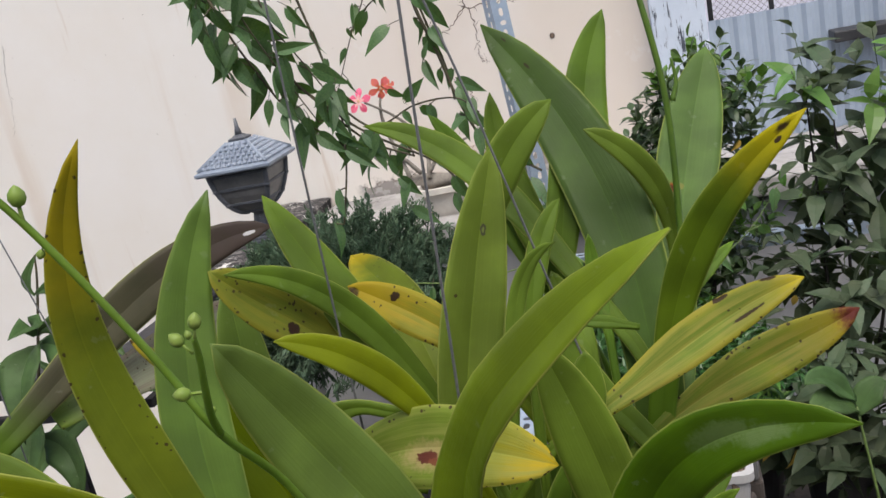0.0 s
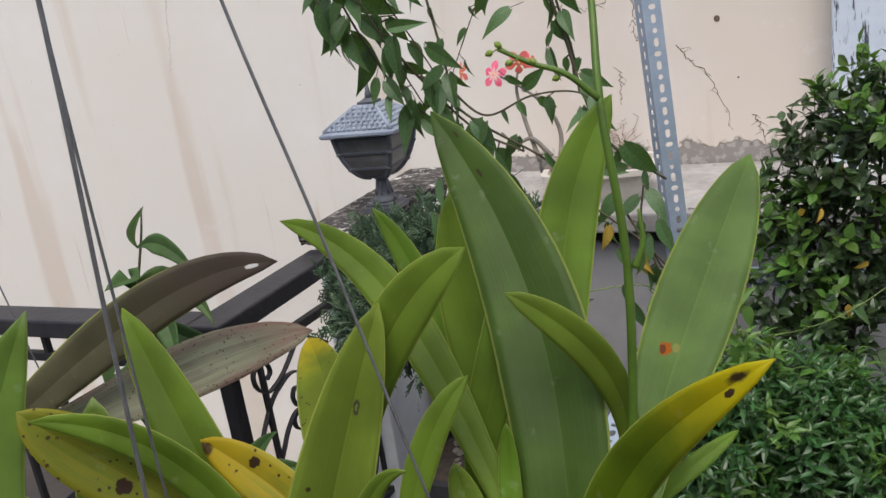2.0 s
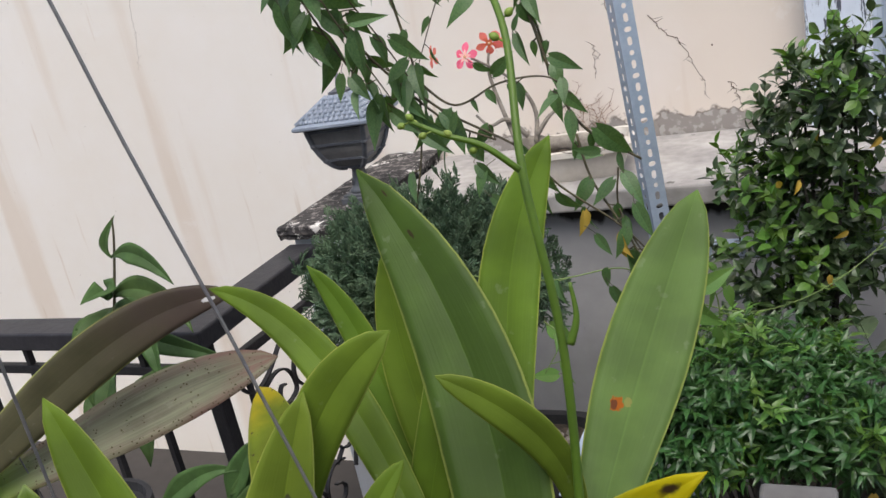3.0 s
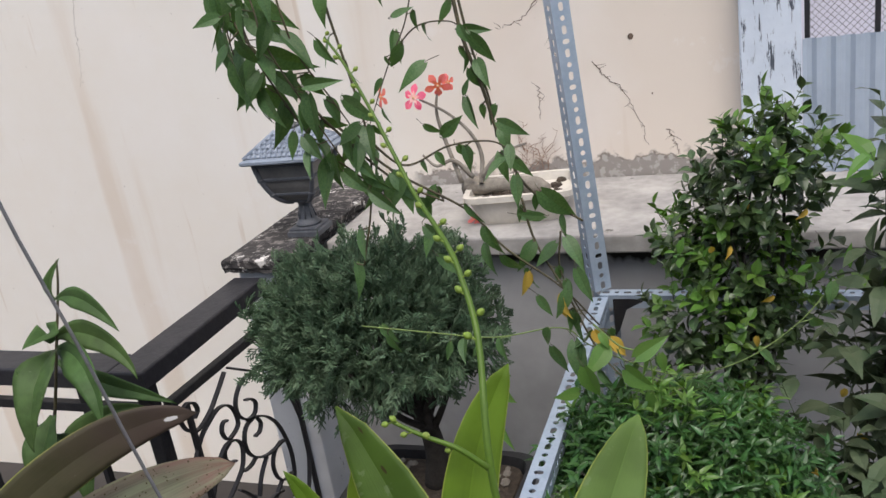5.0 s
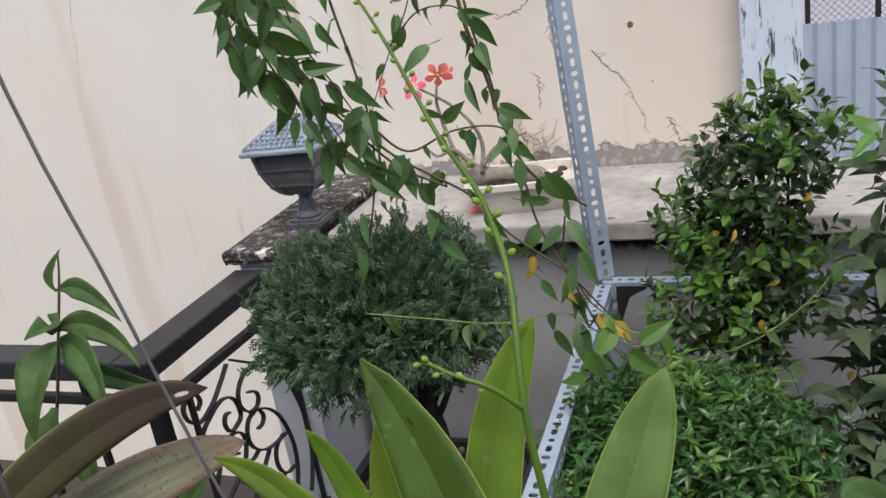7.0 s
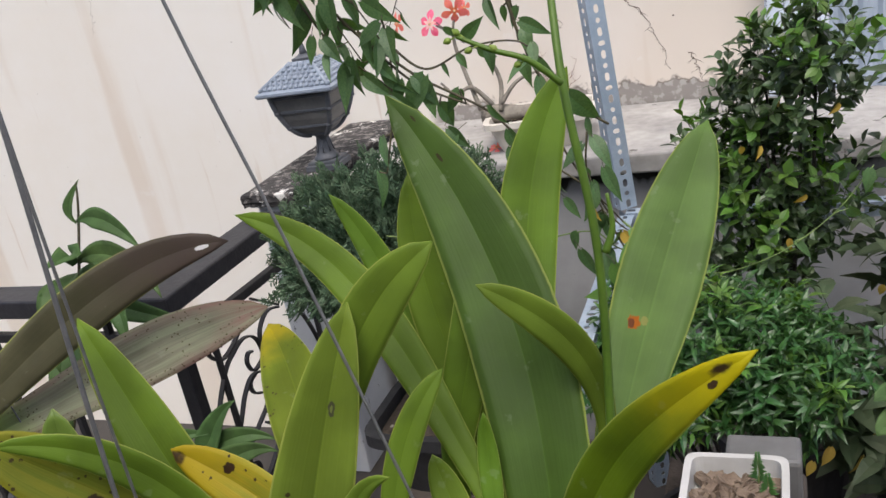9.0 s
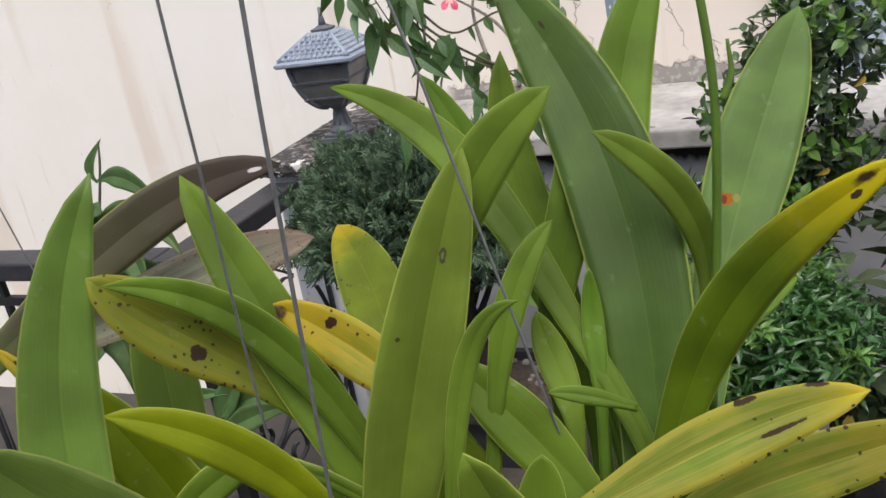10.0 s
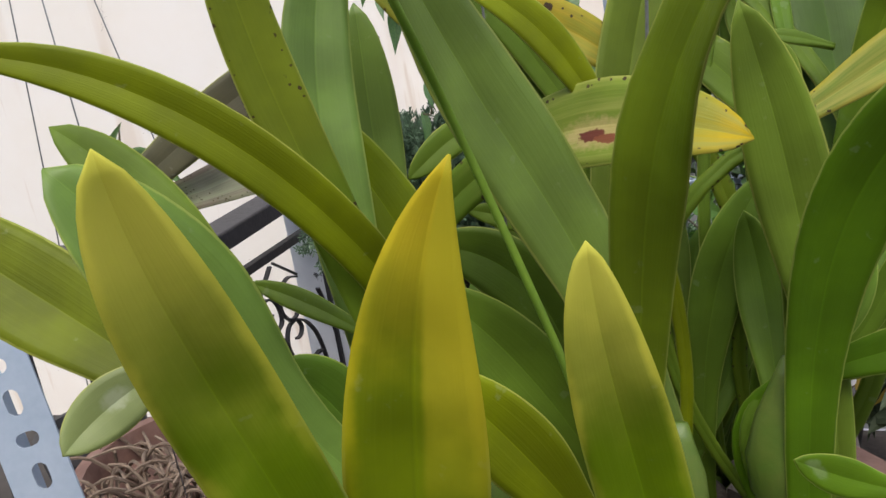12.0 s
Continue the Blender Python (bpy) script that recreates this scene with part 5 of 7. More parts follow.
bm = lathe(bmesh.new(), [(0.050, 0.028), (0.050, 0.037), (0.042, 0.041), (0.036, 0.052), (0.030, 0.072), (0.026, 0.094), (0.026, 0.106), (0.034, 0.110), (0.034, 0.118), (0.02, 0.119)], 20)
bmesh.ops.transform(bm, matrix=TILT_L, verts=bm.verts)
part("foot", bm, M_LAMP, lamp, "flared fluted foot", smooth=True)
for k in range(8):
    c, sn = math.cos(k * math.pi / 4 + 0.2), math.sin(k * math.pi / 4 + 0.2)
    part("flute", tube(bmesh.new(), [TILT_L @ Vector((c * r, sn * r, z)) for r, z in ((0.036, 0.054), (0.0295, 0.074), (0.0255, 0.098))], 0.0028, 0.0016, 5), M_LAMP, lamp, smooth=True)
BOWL = ((0.028, 0.116), (0.046, 0.121), (0.064, 0.134), (0.081, 0.155), (0.095, 0.181), (0.106, 0.211), (0.1135, 0.242), (0.118, 0.272))
square_lathe(BOWL, M_LGLASS, "lantern_glass", "dusty grey lantern panels")
for sx, sy in ((-1, -1), (1, -1), (1, 1), (-1, 1)):
    rib = part("corner_rib", tube(bmesh.new(), smooth_path([TILT_L @ Vector((sx * (r + 0.002), sy * (r + 0.002), z)) for r, z in BOWL], 3), 0.0066, 0.0078, 8), M_LAMP, lamp, smooth=True)
    for r, z in (BOWL[3], BOWL[5]):
        part("collar", ball(bmesh.new(), TILT_L @ Vector((sx * (r + 0.003), sy * (r + 0.003), z)), 0.0092, (1, 1, 0.8), 10, 7), M_LAMP, rib, smooth=True)
for r, z in (BOWL[1], BOWL[3], BOWL[5], (0.1165, 0.258)):
    square_lathe([(r - 0.002, z - 0.006), (r + 0.0035, z - 0.004), (r + 0.0045, z + 0.003), (r, z + 0.006)], M_LAMP, "hoop")
square_lathe([(0.120, 0.266), (0.150, 0.270), (0.157, 0.275), (0.157, 0.283), (0.148, 0.287), (0.140, 0.291), (0.042, 0.356), (0.02, 0.362)], M_LROOF, "roof", "blue-grey hipped roof of small moulded tiles")
for k in range(4):
    q = TILT_L @ Matrix.Rotation(k * math.pi / 2, 4, "Z")
    part("hip_rib", tube(bmesh.new(), [q @ Vector((-0.143, -0.143, 0.290)), q @ Vector((-0.092, -0.092, 0.324)), q @ Vector((-0.042, -0.042, 0.357))], 0.0062, 0.005, 7), M_LROOF, lamp, smooth=True)
    bm = bmesh.new()
    for row in range(6):
        f = row / 6
        half = 0.140 - 0.098 * (f + 0.08)
        count = max(3, int(half * 2 / 0.0215))
        for i in range(count):
            x = ((i + 0.5) / count * 2 - 1) * half
            p0 = Vector((x, -0.141 + 0.098 * f, 0.2905 + 0.065 * f))
            p1 = p0 + Vector((0, 0.0175, 0.0116))
            tube(bm, [q @ p0, q @ p0.lerp(p1, 0.4), q @ p1], 0.0068, 0.0042, 6)
    tagged(part("tile_cover", bm, M_LROOF, lamp, smooth=True), kind="stuff")
square_lathe([(0.034, 0.357), (0.036, 0.366), (0.022, 0.371), (0.014, 0.376)], M_LAMP, "roof_block")
part("finial", tube(bmesh.new(), [TILT_L @ Vector((0, 0, z)) for z in (0.372, 0.392, 0.40, 0.43)], 0.011, 0.004, 8), M_LAMP, lamp, smooth=True)

# ---- slotted steel rack ----
rack = thing("slotted_rack", "galvanised slotted angle-iron plant rack", "rack")


def angle_iron(a, b, w, flange, name="post", holes=True, offset=0.0):
    """An L-section with a row of slots in its broad face; flange is the way the second leg points, the broad face spans along w."""
    a, b, w, flange = Vector(a), Vector(b), Vector(w), Vector(flange)
    d = (b - a)
    ln = d.length
    d.normalize()
    wid = w.length
    w = (w - d * w.dot(d)).normalized()
    n = d.cross(w)
    if n.dot(flange) < 0:
        n = -n
    bm = bmesh.new()
    pitch, th = 0.0245, 0.002
    cells = max(1, int(ln / pitch))

    def P(s, u, v):
        return a + d * s + w * u + n * v

    def cell(s0, s1, u0, u1, hs, hu):
        """One stretch of the leg with a rounded slot through it."""
        cs, cu, ds, du = (s0 + s1) / 2, (u0 + u1) / 2, (s1 - s0) / 2, (u1 - u0) / 2
        corner = math.atan2(du, ds)
        quarter = (0.0, corner * 0.5, corner, (corner + math.pi / 2) / 2)
        ang = list(quarter) + [math.pi / 2] + [math.pi - x for x in quarter[:0:-1]]
        ang += [x + math.pi for x in ang]
        k = len(ang)
        sheets = []
        for v in (0.0, th):
            outer, inner = [], []
            for an in ang:
                c, s = math.cos(an), math.sin(an)
                m = max(abs(c) / ds, abs(s) / du)
                outer.append(bm.verts.new(P(cs + c / m, cu + s / m, v)))
                r = min(hs, hu)
                es, eu = hs - r, hu - r
                x, y = r * c, r * s
                inner.append(bm.verts.new(P(cs + x + (es if c > 1e-6 else -es if c < -1e-6 else 0), cu + y + (eu if s > 1e-6 else -eu if s < -1e-6 else 0), v)))
            sheets.append((outer, inner))
            for i in range(k):
                f = (outer[i], outer[(i + 1) % k], inner[(i + 1) % k], inner[i])
                bm.faces.new(f if v else f[::-1])
        (o0, i0), (o1, i1) = sheets
        for i in range(k):
            bm.faces.new((i1[i], i1[(i + 1) % k], i0[(i + 1) % k], i0[i]))
            if abs(math.sin(ang[i])) * ds > abs(math.cos(ang[i])) * du * 0.999 and abs(math.sin(ang[(i + 1) % k])) * ds > abs(math.cos(ang[(i + 1) % k])) * du * 0.999:
                bm.faces.new((o0[i], o0[(i + 1) % k], o1[(i + 1) % k], o1[i]))

    shapes = ((0.0094, 0.0056), (0.0056, 0.0056), (0.0094, 0.0056), (0.0054, 0.0082))
    for leg in (0, 1):
        if leg:
            w, n = n, -w
        for i in range(cells):
            hs, hu = shapes[(i + leg) % 4]
            cell(i * ln / cells, (i + 1) * ln / cells, 0.0, wid, hs, hu)
    bmesh.ops.remove_doubles(bm, verts=bm.verts, dist=0.00005)
    return part(name, bm, M_GALV, rack)


angle_iron((-0.258, 1.93, 0.772), (-0.336, 1.93, 2.20), (0.0325, 0.0231, 0), (-0.577, 0.812, 0), "upright")
angle_iron((-0.245, 1.93, 0.0), (-0.245, 1.93, 0.76), (0.0325, 0.0231, 0), (-0.577, 0.812, 0), "upright")
# black plate for the corner bracket and the dark shade below the rail
bm = bmesh.new()
prism = [bm.verts.new(Vector((x, 1.925 + o, z))) for o in (0.0, 0.004) for x, z in ((-0.22, 0.757), (-0.14, 0.757), (-0.19, 0.73), (-0.208, 0.68), (-0.22, 0.66))]
bm.faces.new(prism[:5])
bm.faces.new(prism[5:][::-1])
for k in range(5):
    bm.faces.new((prism[k], prism[(k + 1) % 5], prism[5 + (k + 1) % 5], prism[5 + k]))
part("gusset", bm, M_IRON, rack, "black corner gusset that also stands in for shade under the rail")
angle_iron((-0.25, 1.928, 0.766), (0.75, 1.918, 0.766), (0, 0.032, 0), (0, 0, -1), "shelf_rail")
angle_iron((-0.232, 1.925, 0.762), (-0.215, 1.02, 0.762), (-0.034, 0, 0), (0, 0, -1), "shelf_rail")
angle_iron((-0.543, 0.270, 1.147), (-0.498, 0.242, 0.995), (0.0395, 0.0129, -0.0059), (-0.33, 0.90, -0.27), "upright")

# ---- far right: post, sheet fence, mesh ----
post = tagged(part("painted_pillar", box(bmesh.new(), (0.058, 2.49, 0.861), (0.208, 2.64, 4.0), 0.006), M_PILLAR), "blue-white pillar with peeling paint", "pillar", kind="structure")
bm = bmesh.new()
xs = [0.21 + 0.0113 * i for i in range(150)]
pts = [(x, 2.505 + (0.010 if i % 4 in (1, 2) else 0.0)) for i, x in enumerate(xs)]
vs = [[bm.verts.new((x, y + o, z)) for z in (0.861, 1.217)] for o in (0.0, 0.0015) for x, y in pts]
k = len(pts)
for i in range(k - 1):
    bm.faces.new((vs[i][0], vs[i + 1][0], vs[i + 1][1], vs[i][1]))
    bm.faces.new((vs[k + i + 1][0], vs[k + i][0], vs[k + i][1], vs[k + i + 1][1]))
    bm.faces.new((vs[i][1], vs[i + 1][1], vs[k + i + 1][1], vs[k + i][1]))
sheet = tagged(part("sheet_fence", bm, M_SHEET), "blue-grey corrugated metal sheet fence", "fence", kind="structure")
mesh_fence = thing("mesh_fence", "black chain-link mesh in a dark frame", "fence")
bm = bmesh.new()
H = 0.119
for i in range(-6, 62):
    x = 0.219 + i * 0.0178
    for s in (1, -1):
        lo, hi = max(0.0, (0.221 - x) / H), min(1.0, (1.29 - x) / H)
        if hi <= lo:
            continue
        ends = [(x + H * f, 1.208 + H * (f if s > 0 else 1 - f)) for f in (lo, hi)]
        tube(bm, [Vector((a, 2.535 + 0.001 * s, b)) for a, b in ends], 0.00055, sides=4)
tagged(part("wire_mesh", bm, M_IRON, mesh_fence), kind="stuff")
for x in (0.223, 0.386, 0.585, 0.855, 1.125):
    bar("frame_post", (x, 2.535, 1.19), (x, 2.535, 1.331), 0.013, 0.013, M_IRON, mesh_fence)
bar("frame_rail", (0.213, 2.535, 1.331), (1.4, 2.535, 1.331), 0.011, 0.011, M_IRON, mesh_fence)
wall_e = tagged(box_part("wall_east", (-0.2, 3.9, -3), (8, 4.1, 4.5), M_LILAC), "lilac-grey far house wall beyond the fence", "wall", kind="structure")

# ---- cracks in the plaster ----


def crack(pts, w):
    bm = bmesh.new()
    p = smooth_path(pts, 9)
    rr = random.Random(len(pts) * 7 + int(1000 * abs(pts[0][0])))
    p = [q + Vector((rr.uniform(-1, 1) * 0.0055, 0, rr.uniform(-1, 1) * 0.0055)) for q in p]
    tube(bm, p, w * 1.15, w * 0.45, 4)
    for q in p[1::3]:
        e = Vector((rr.uniform(-1, 1), 0, rr.uniform(-1, 1))).normalized() * rr.uniform(0.008, 0.03)
        tube(bm, [q, q + e * 0.5 + Vector((0.002, 0, 0)), q + e], w * 0.7, w * 0.25, 4)
    return tagged(part("wall_crack", bm, M_CRACK), "thin dark crack in the plastered wall", "crack", kind="structure")


crack([(-0.480, 2.570, 1.452), (-0.478, 2.570, 1.391), (-0.541, 2.570, 1.336), (-0.610, 2.570, 1.317)], 0.0016)
crack([(-0.478, 2.570, 1.391), (-0.399, 2.570, 1.386), (-0.306, 2.570, 1.384)], 0.0013)
crack([(-0.458, 2.570, 1.389), (-0.451, 2.570, 1.311), (-0.451, 2.570, 1.240), (-0.434, 2.570, 1.215)], 0.0012)
crack([(-0.337, 2.570, 1.194), (-0.308, 2.570, 1.157), (-0.256, 2.570, 1.105), (-0.222, 2.570, 1.030), (-0.200, 2.570, 0.954)], 0.0012)
crack([(-0.143, 2.570, 0.992), (-0.129, 2.570, 0.959), (-0.111, 2.570, 0.913)], 0.0012)
crack([(-0.503, 2.570, 1.148), (-0.504, 2.570, 1.106), (-0.505, 2.570, 1.048)], 0.0012)
crack([(-2.064, 2.570, 1.578), (-2.091, 2.570, 1.451), (-2.109, 2.570, 1.358), (-2.131, 2.570, 1.282)], 0.0006)

for q, r in zip([(-0.228, 2.569, 1.259), (-0.132, 2.569, 1.352), (-0.179, 2.569, 1.096)], (0.008, 0.004, 0.0025)):
    tagged(part("wall_pit", ball(bmesh.new(), Vector(q), r, (1, 0.25, 1.1), 8, 5), M_CRACK), "small dark pit in the plastered wall", "pit", kind="structure")

# ---- dry climber on the plaster ----
dry = thing("dry_twigs", "thin dry brown twigs clinging to the plastered wall", "twigs")
rt = random.Random(77)
for i in range(15):
    p = Vector((rt.uniform(-0.60, -0.49), 2.566, rt.uniform(0.87, 0.96)))
    d = Vector((rt.uniform(-0.5, 0.8), 0, 1)).normalized()
    pts = [p]
    for j in range(6):
        d = (d + Vector((rt.gauss(0, 0.45), 0, rt.gauss(0, 0.35)))).normalized()
        p = p + d * rt.uniform(0.010, 0.019)
        pts.append(Vector((p.x, 2.566 - rt.uniform(0, 0.006), p.z)))
        if rt.random() < 0.6:
            e = Vector((d.z * rt.choice((-1, 1)), 0, 0.35))
            part("side_twig", tube(bmesh.new(), [p, p + e * 0.009, p + e * 0.016 + Vector((0, -0.003, 0.004))], 0.0007, 0.0004, 4), M_TWIG, dry)
    part("twig", tube(bmesh.new(), pts, 0.0010, 0.0005, 4), M_TWIG, dry)

# ---- ball-clipped conifer ----
conifer = thing("conifer_bonsai", "dark green clipped ball conifer in a black pot", "bonsai")
BC, BR = Vector((-0.672, 1.612, 0.842)), Vector((0.266, 0.25, 0.190))
rnd = random.Random(11)
bm = bmesh.new()


def scale_twig(o, e, side, ln, w):
    """One scaly twig: a three-sided rod that swells and then tapers."""
    t = e.cross(side)
    ring = (side, -side * 0.5 + t * 0.87, -side * 0.5 - t * 0.87)
    a = [bm.verts.new(o + q * w * 0.6) for q in ring]
    b = [bm.verts.new(o + e * ln * 0.65 + q * w) for q in ring]
    tip = bm.verts.new(o + e * ln)
    for k in range(3):
        bm.faces.new((a[k], a[(k + 1) % 3], b[(k + 1) % 3], b[k]))
        bm.faces.new((b[k], b[(k + 1) % 3], tip))


for i in range(4300):
    d = Vector((rnd.gauss(0, 1), rnd.gauss(0, 1), rnd.gauss(0, 1))).normalized()
    if d.z < -0.8:
        continue
    rr = rnd.uniform(0.82, 1.0) if rnd.random() < 0.55 else rnd.uniform(0.45, 0.82)
    if rnd.random() < 0.06:
        rr += 0.07
    lump = 1 + 0.16 * noise.noise(d * 3.1) + 0.34 * noise.noise(d * 7.5)
    c = BC + Vector((d.x * BR.x, d.y * BR.y, d.z * (BR.z if d.z > 0 else 0.150))) * (rr * lump)
    out = (d * 0.8 + Vector((0, 0, 0.5 if d.z > -0.15 else -0.55)) + 0.42 * Vector((rnd.gauss(0, 1), rnd.gauss(0, 1), rnd.gauss(0, 1)))).normalized()
    flat = out.cross(Vector((rnd.gauss(0, 1), rnd.gauss(0, 1), rnd.gauss(0, 1)))).normalized()
    up = out.cross(flat)
    ln = rnd.uniform(0.026, 0.050) * (1.0 if d.z > -0.25 else 1.35)
    c = c - out * ln * 0.6
    scale_twig(c, out, flat, ln, 0.0019)
    for j in range(4):
        for sg in (-1, 1):
            e = (out * 0.75 + flat * (sg * 0.7) + up * rnd.uniform(-0.35, 0.35)).normalized()
            o = c + out * (ln * (0.22 + 0.19 * j + 0.05 * sg))
            tl = ln * (0.52 - 0.085 * j) * rnd.uniform(0.75, 1.2)
            scale_twig(o, e, up, tl, 0.0019)
            if j < 2:
                scale_twig(o + e * tl * 0.45, (e * 0.6 + out).normalized(), up, tl * 0.6, 0.0017)
tagged(part("crown", bm, M_CONIFER, conifer, "dense scaly foliage clipped to a ball"), kind="stuff")
TB = Vector((-0.60, 1.62, 0.435))
part("trunk", tube(bmesh.new(), smooth_path((TB, TB + Vector((0.01, 0, 0.09)), TB + Vector((-0.01, 0, 0.2)), BC)), 0.03, 0.014, 10), M_DARKBARK, conifer, smooth=True)
for i in range(14):
    a = i * 2.4
    d = Vector((math.cos(a), math.sin(a), 0.1 + 0.5 * rnd.random()))
    s = TB + Vector((0, 0, 0.12 + 0.012 * i))
    part("branch", tube(bmesh.new(), smooth_path((s, s.lerp(BC + Vector((d.x * 0.19, d.y * 0.19, -0.05)), 0.45) + Vector((0, 0, -0.008)), BC + Vector((d.x * 0.19, d.y * 0.19, -0.07 + 0.1 * rnd.random())))), 0.010, 0.004, 6), M_DARKBARK, conifer, smooth=True)


def oblong(c, rings_spec, material, name, parent, label="", k=36, power=0.28):
    """An oblong tray or pot: rounded rectangles (half length, half width, height) joined from foot to inside."""
    bm = bmesh.new()
    rings = []
    for x, y, z in rings_spec:
        ring = []
        for a in [2 * math.pi * (q + 0.5) / k for q in range(k)]:
            ca, sa = math.cos(a), math.sin(a)
            ring.append(bm.verts.new((c[0] + x * math.copysign(abs(ca) ** power, ca), c[1] + y * math.copysign(abs(sa) ** power, sa), z)))
        rings.append(ring)
    for a, b in zip(rings, rings[1:]):
        for q in range(k):
            bm.faces.new((a[q], a[(q + 1) % k], b[(q + 1) % k], b[q]))
    bm.faces.new(rings[0][::-1])
    bm.faces.new(rings[-1])
    return part(name, bm, material, parent, label)


oblong(TB, ((0.15, 0.09, 0.26), (0.19, 0.12, 0.40), (0.212, 0.142, 0.405), (0.212, 0.142, 0.435), (0.192, 0.122, 0.435), (0.186, 0.116, 0.40)), M_BLACKPOT, "pot", conifer, "black oblong bonsai pot")
oblong(TB, ((0.184, 0.114, 0.401), (0.18, 0.11, 0.418), (0.10, 0.06, 0.432), (0.01, 0.01, 0.436)), M_SOIL, "soil", conifer)
bm = bmesh.new()
for i in range(46):
    ball(bm, Vector((TB.x + rnd.uniform(-0.16, 0.16), TB.y + rnd.uniform(-0.10, 0.10), 0.424 + rnd.uniform(0, 0.006))), rnd.uniform(0.005, 0.012), (1, 1.2, 0.7), 6, 4)
tagged(part("gravel", bm, M_BARKP, conifer, "scattered pale pebbles on the soil"), kind="stuff")
stand = tagged(part("pot_stand", box(bmesh.new(), (-0.78, 1.42, 0.0), (-0.42, 1.78, 0.259), 0.01), M_DARKB), "plain dark block that carries the conifer pot", "stand", "pot stands")


# ---- leafy shrubs ----
def shrub(name, label, category, clumps, count, length, width, material, kind, base, seed, young=None, young_share=0.0, droop=0.2, stems=10, stem_r=0.006, per=7, gap=0.009, turn=2.4):
    ob = thing(name, label, category)
    r = random.Random(seed)
    total = sum(c[1][0] * c[1][1] * c[1][2] for c in clumps)
    bms = [bmesh.new(), bmesh.new()]
    for c, rad, dens in clumps:
        k = int(count * dens * rad[0] * rad[1] * rad[2] / total)
        twigs = max(6, k // per)
        for i in range(twigs):
            d = Vector((r.gauss(0, 1), r.gauss(0, 1), r.gauss(0, 1))).normalized()
            f = r.uniform(0.40, 1.0) ** 0.55 * (1 + 0.30 * noise.noise(d * 2.3 + Vector(c) * 5))
            p = Vector(c) + Vector([d[j] * rad[j] * f for j in range(3)])
            ax = (d * 0.8 + Vector((0, 0, 0.55)) + 0.4 * Vector((r.gauss(0, 1), r.gauss(0, 1), r.gauss(0, 1)))).normalized()
            fresh = noise.noise(p * 10 + Vector((seed, 0, 0))) + 0.35 * d.z
            new_growth = young_share > 0 and f > 0.72 and fresh > 0.42 - 0.75 * young_share
            tgt = bms[1 if new_growth else 0]
            step_up = gap * r.uniform(0.8, 1.3)
            side0 = ax.orthogonal().normalized()
            p = p - ax * (step_up * per * 0.5)
            tube(bms[0], [p, p + ax * step_up * per * 0.5, p + ax * step_up * per], 0.0012, 0.0007, 3)
            for j in range(per):
                a = j * turn + r.uniform(-0.4, 0.4)
                side = Matrix.Rotation(a, 3, ax) @ side0
                q = p + ax * (step_up * (j + 0.6))
                open_up = 0.15 + 0.75 * j / per
                e = (side * (1.05 - 0.5 * open_up) + ax * open_up + Vector((0, 0, 0.12))).normalized()
                s = r.uniform(0.7, 1.15) * (1.0 - 0.35 * max(0, j - per + 2) / 2)
                lean = (ax * 0.6 + Vector((0, 0, 0.7)) + 0.3 * Vector((r.gauss(0, 1), r.gauss(0, 1), r.gauss(0, 1)))).normalized()
                small_leaf(tgt, q, e, lean, length * s, width * s, kind, r.uniform(0.1, 0.4), droop * r.uniform(0.5, 1.5))
    tagged(part("foliage", bms[0], material, ob, smooth=False), kind="stuff")
    if young:
        tagged(part("new_growth", bms[1], young, ob, "fresh pale green shoots"), kind="stuff")
    else:
        bms[1].free()
    b = Vector(base)
    for i in range(stems):
        c, rad, _ = clumps[i % len(clumps)]
        t = Vector(c) + Vector((r.uniform(-0.6, 0.6) * rad[0], r.uniform(-0.6, 0.6) * rad[1], r.uniform(-0.2, 0.7) * rad[2]))
        m2 = b.lerp(t, 0.5) + Vector((r.uniform(-1, 1) * 0.03, r.uniform(-1, 1) * 0.03, 0.03))
        part("stem", tube(bmesh.new(), smooth_path((b + Vector((r.uniform(-1, 1) * 0.02, r.uniform(-1, 1) * 0.02, 0)), m2, t)), stem_r, stem_r * 0.35, 6), M_DARKBARK, ob, smooth=True)
    return ob


def plant_pot(parent, c, r, z0, z1, material=M_BLACKPOT, label="black plastic pot"):
    bm = lathe(bmesh.new(), [(r * 0.75, z0), (r * 0.96, z1 - 0.03), (r, z1 - 0.03), (r, z1), (r * 0.92, z1), (r * 0.9, z1 - 0.02), (0.01, z1 - 0.02)], 32, (c[0], c[1], 0))
    part("pot", bm, material, parent, label)
    part("soil", lathe(bmesh.new(), [(r * 0.89, z1 - 0.025), (r * 0.88, z1 - 0.012), (r * 0.4, z1 - 0.006), (0.01, z1 - 0.008)], 20, (c[0], c[1], 0)), M_SOIL, parent)


tall = shrub("shrub", "tall bushy shrub with small glossy dark leaves", "shrub",
             [((0.150, 1.80, 1.205), (0.045, 0.045, 0.055), 1.7), ((0.122, 1.80, 1.120), (0.135, 0.11, 0.062), 1.3), ((0.095, 1.80, 1.025), (0.145, 0.12, 0.075), 0.9), ((-0.010, 1.77, 0.958), (0.085, 0.09, 0.065), 1.1), ((0.075, 1.80, 0.900), (0.16, 0.13, 0.085), 0.9),
              ((0.010, 1.74, 0.800), (0.135, 0.12, 0.085), 1.0), ((0.135, 1.80, 0.800), (0.12, 0.11, 0.09), 0.6), ((0.020, 1.70, 0.690), (0.12, 0.11, 0.08), 0.8)],
             3100, 0.034, 0.0195, M_SHRUB, "oval", (0.07, 1.70, 0.36), 3, M_SHRUBN, 0.42, 0.22, per=6, gap=0.010)
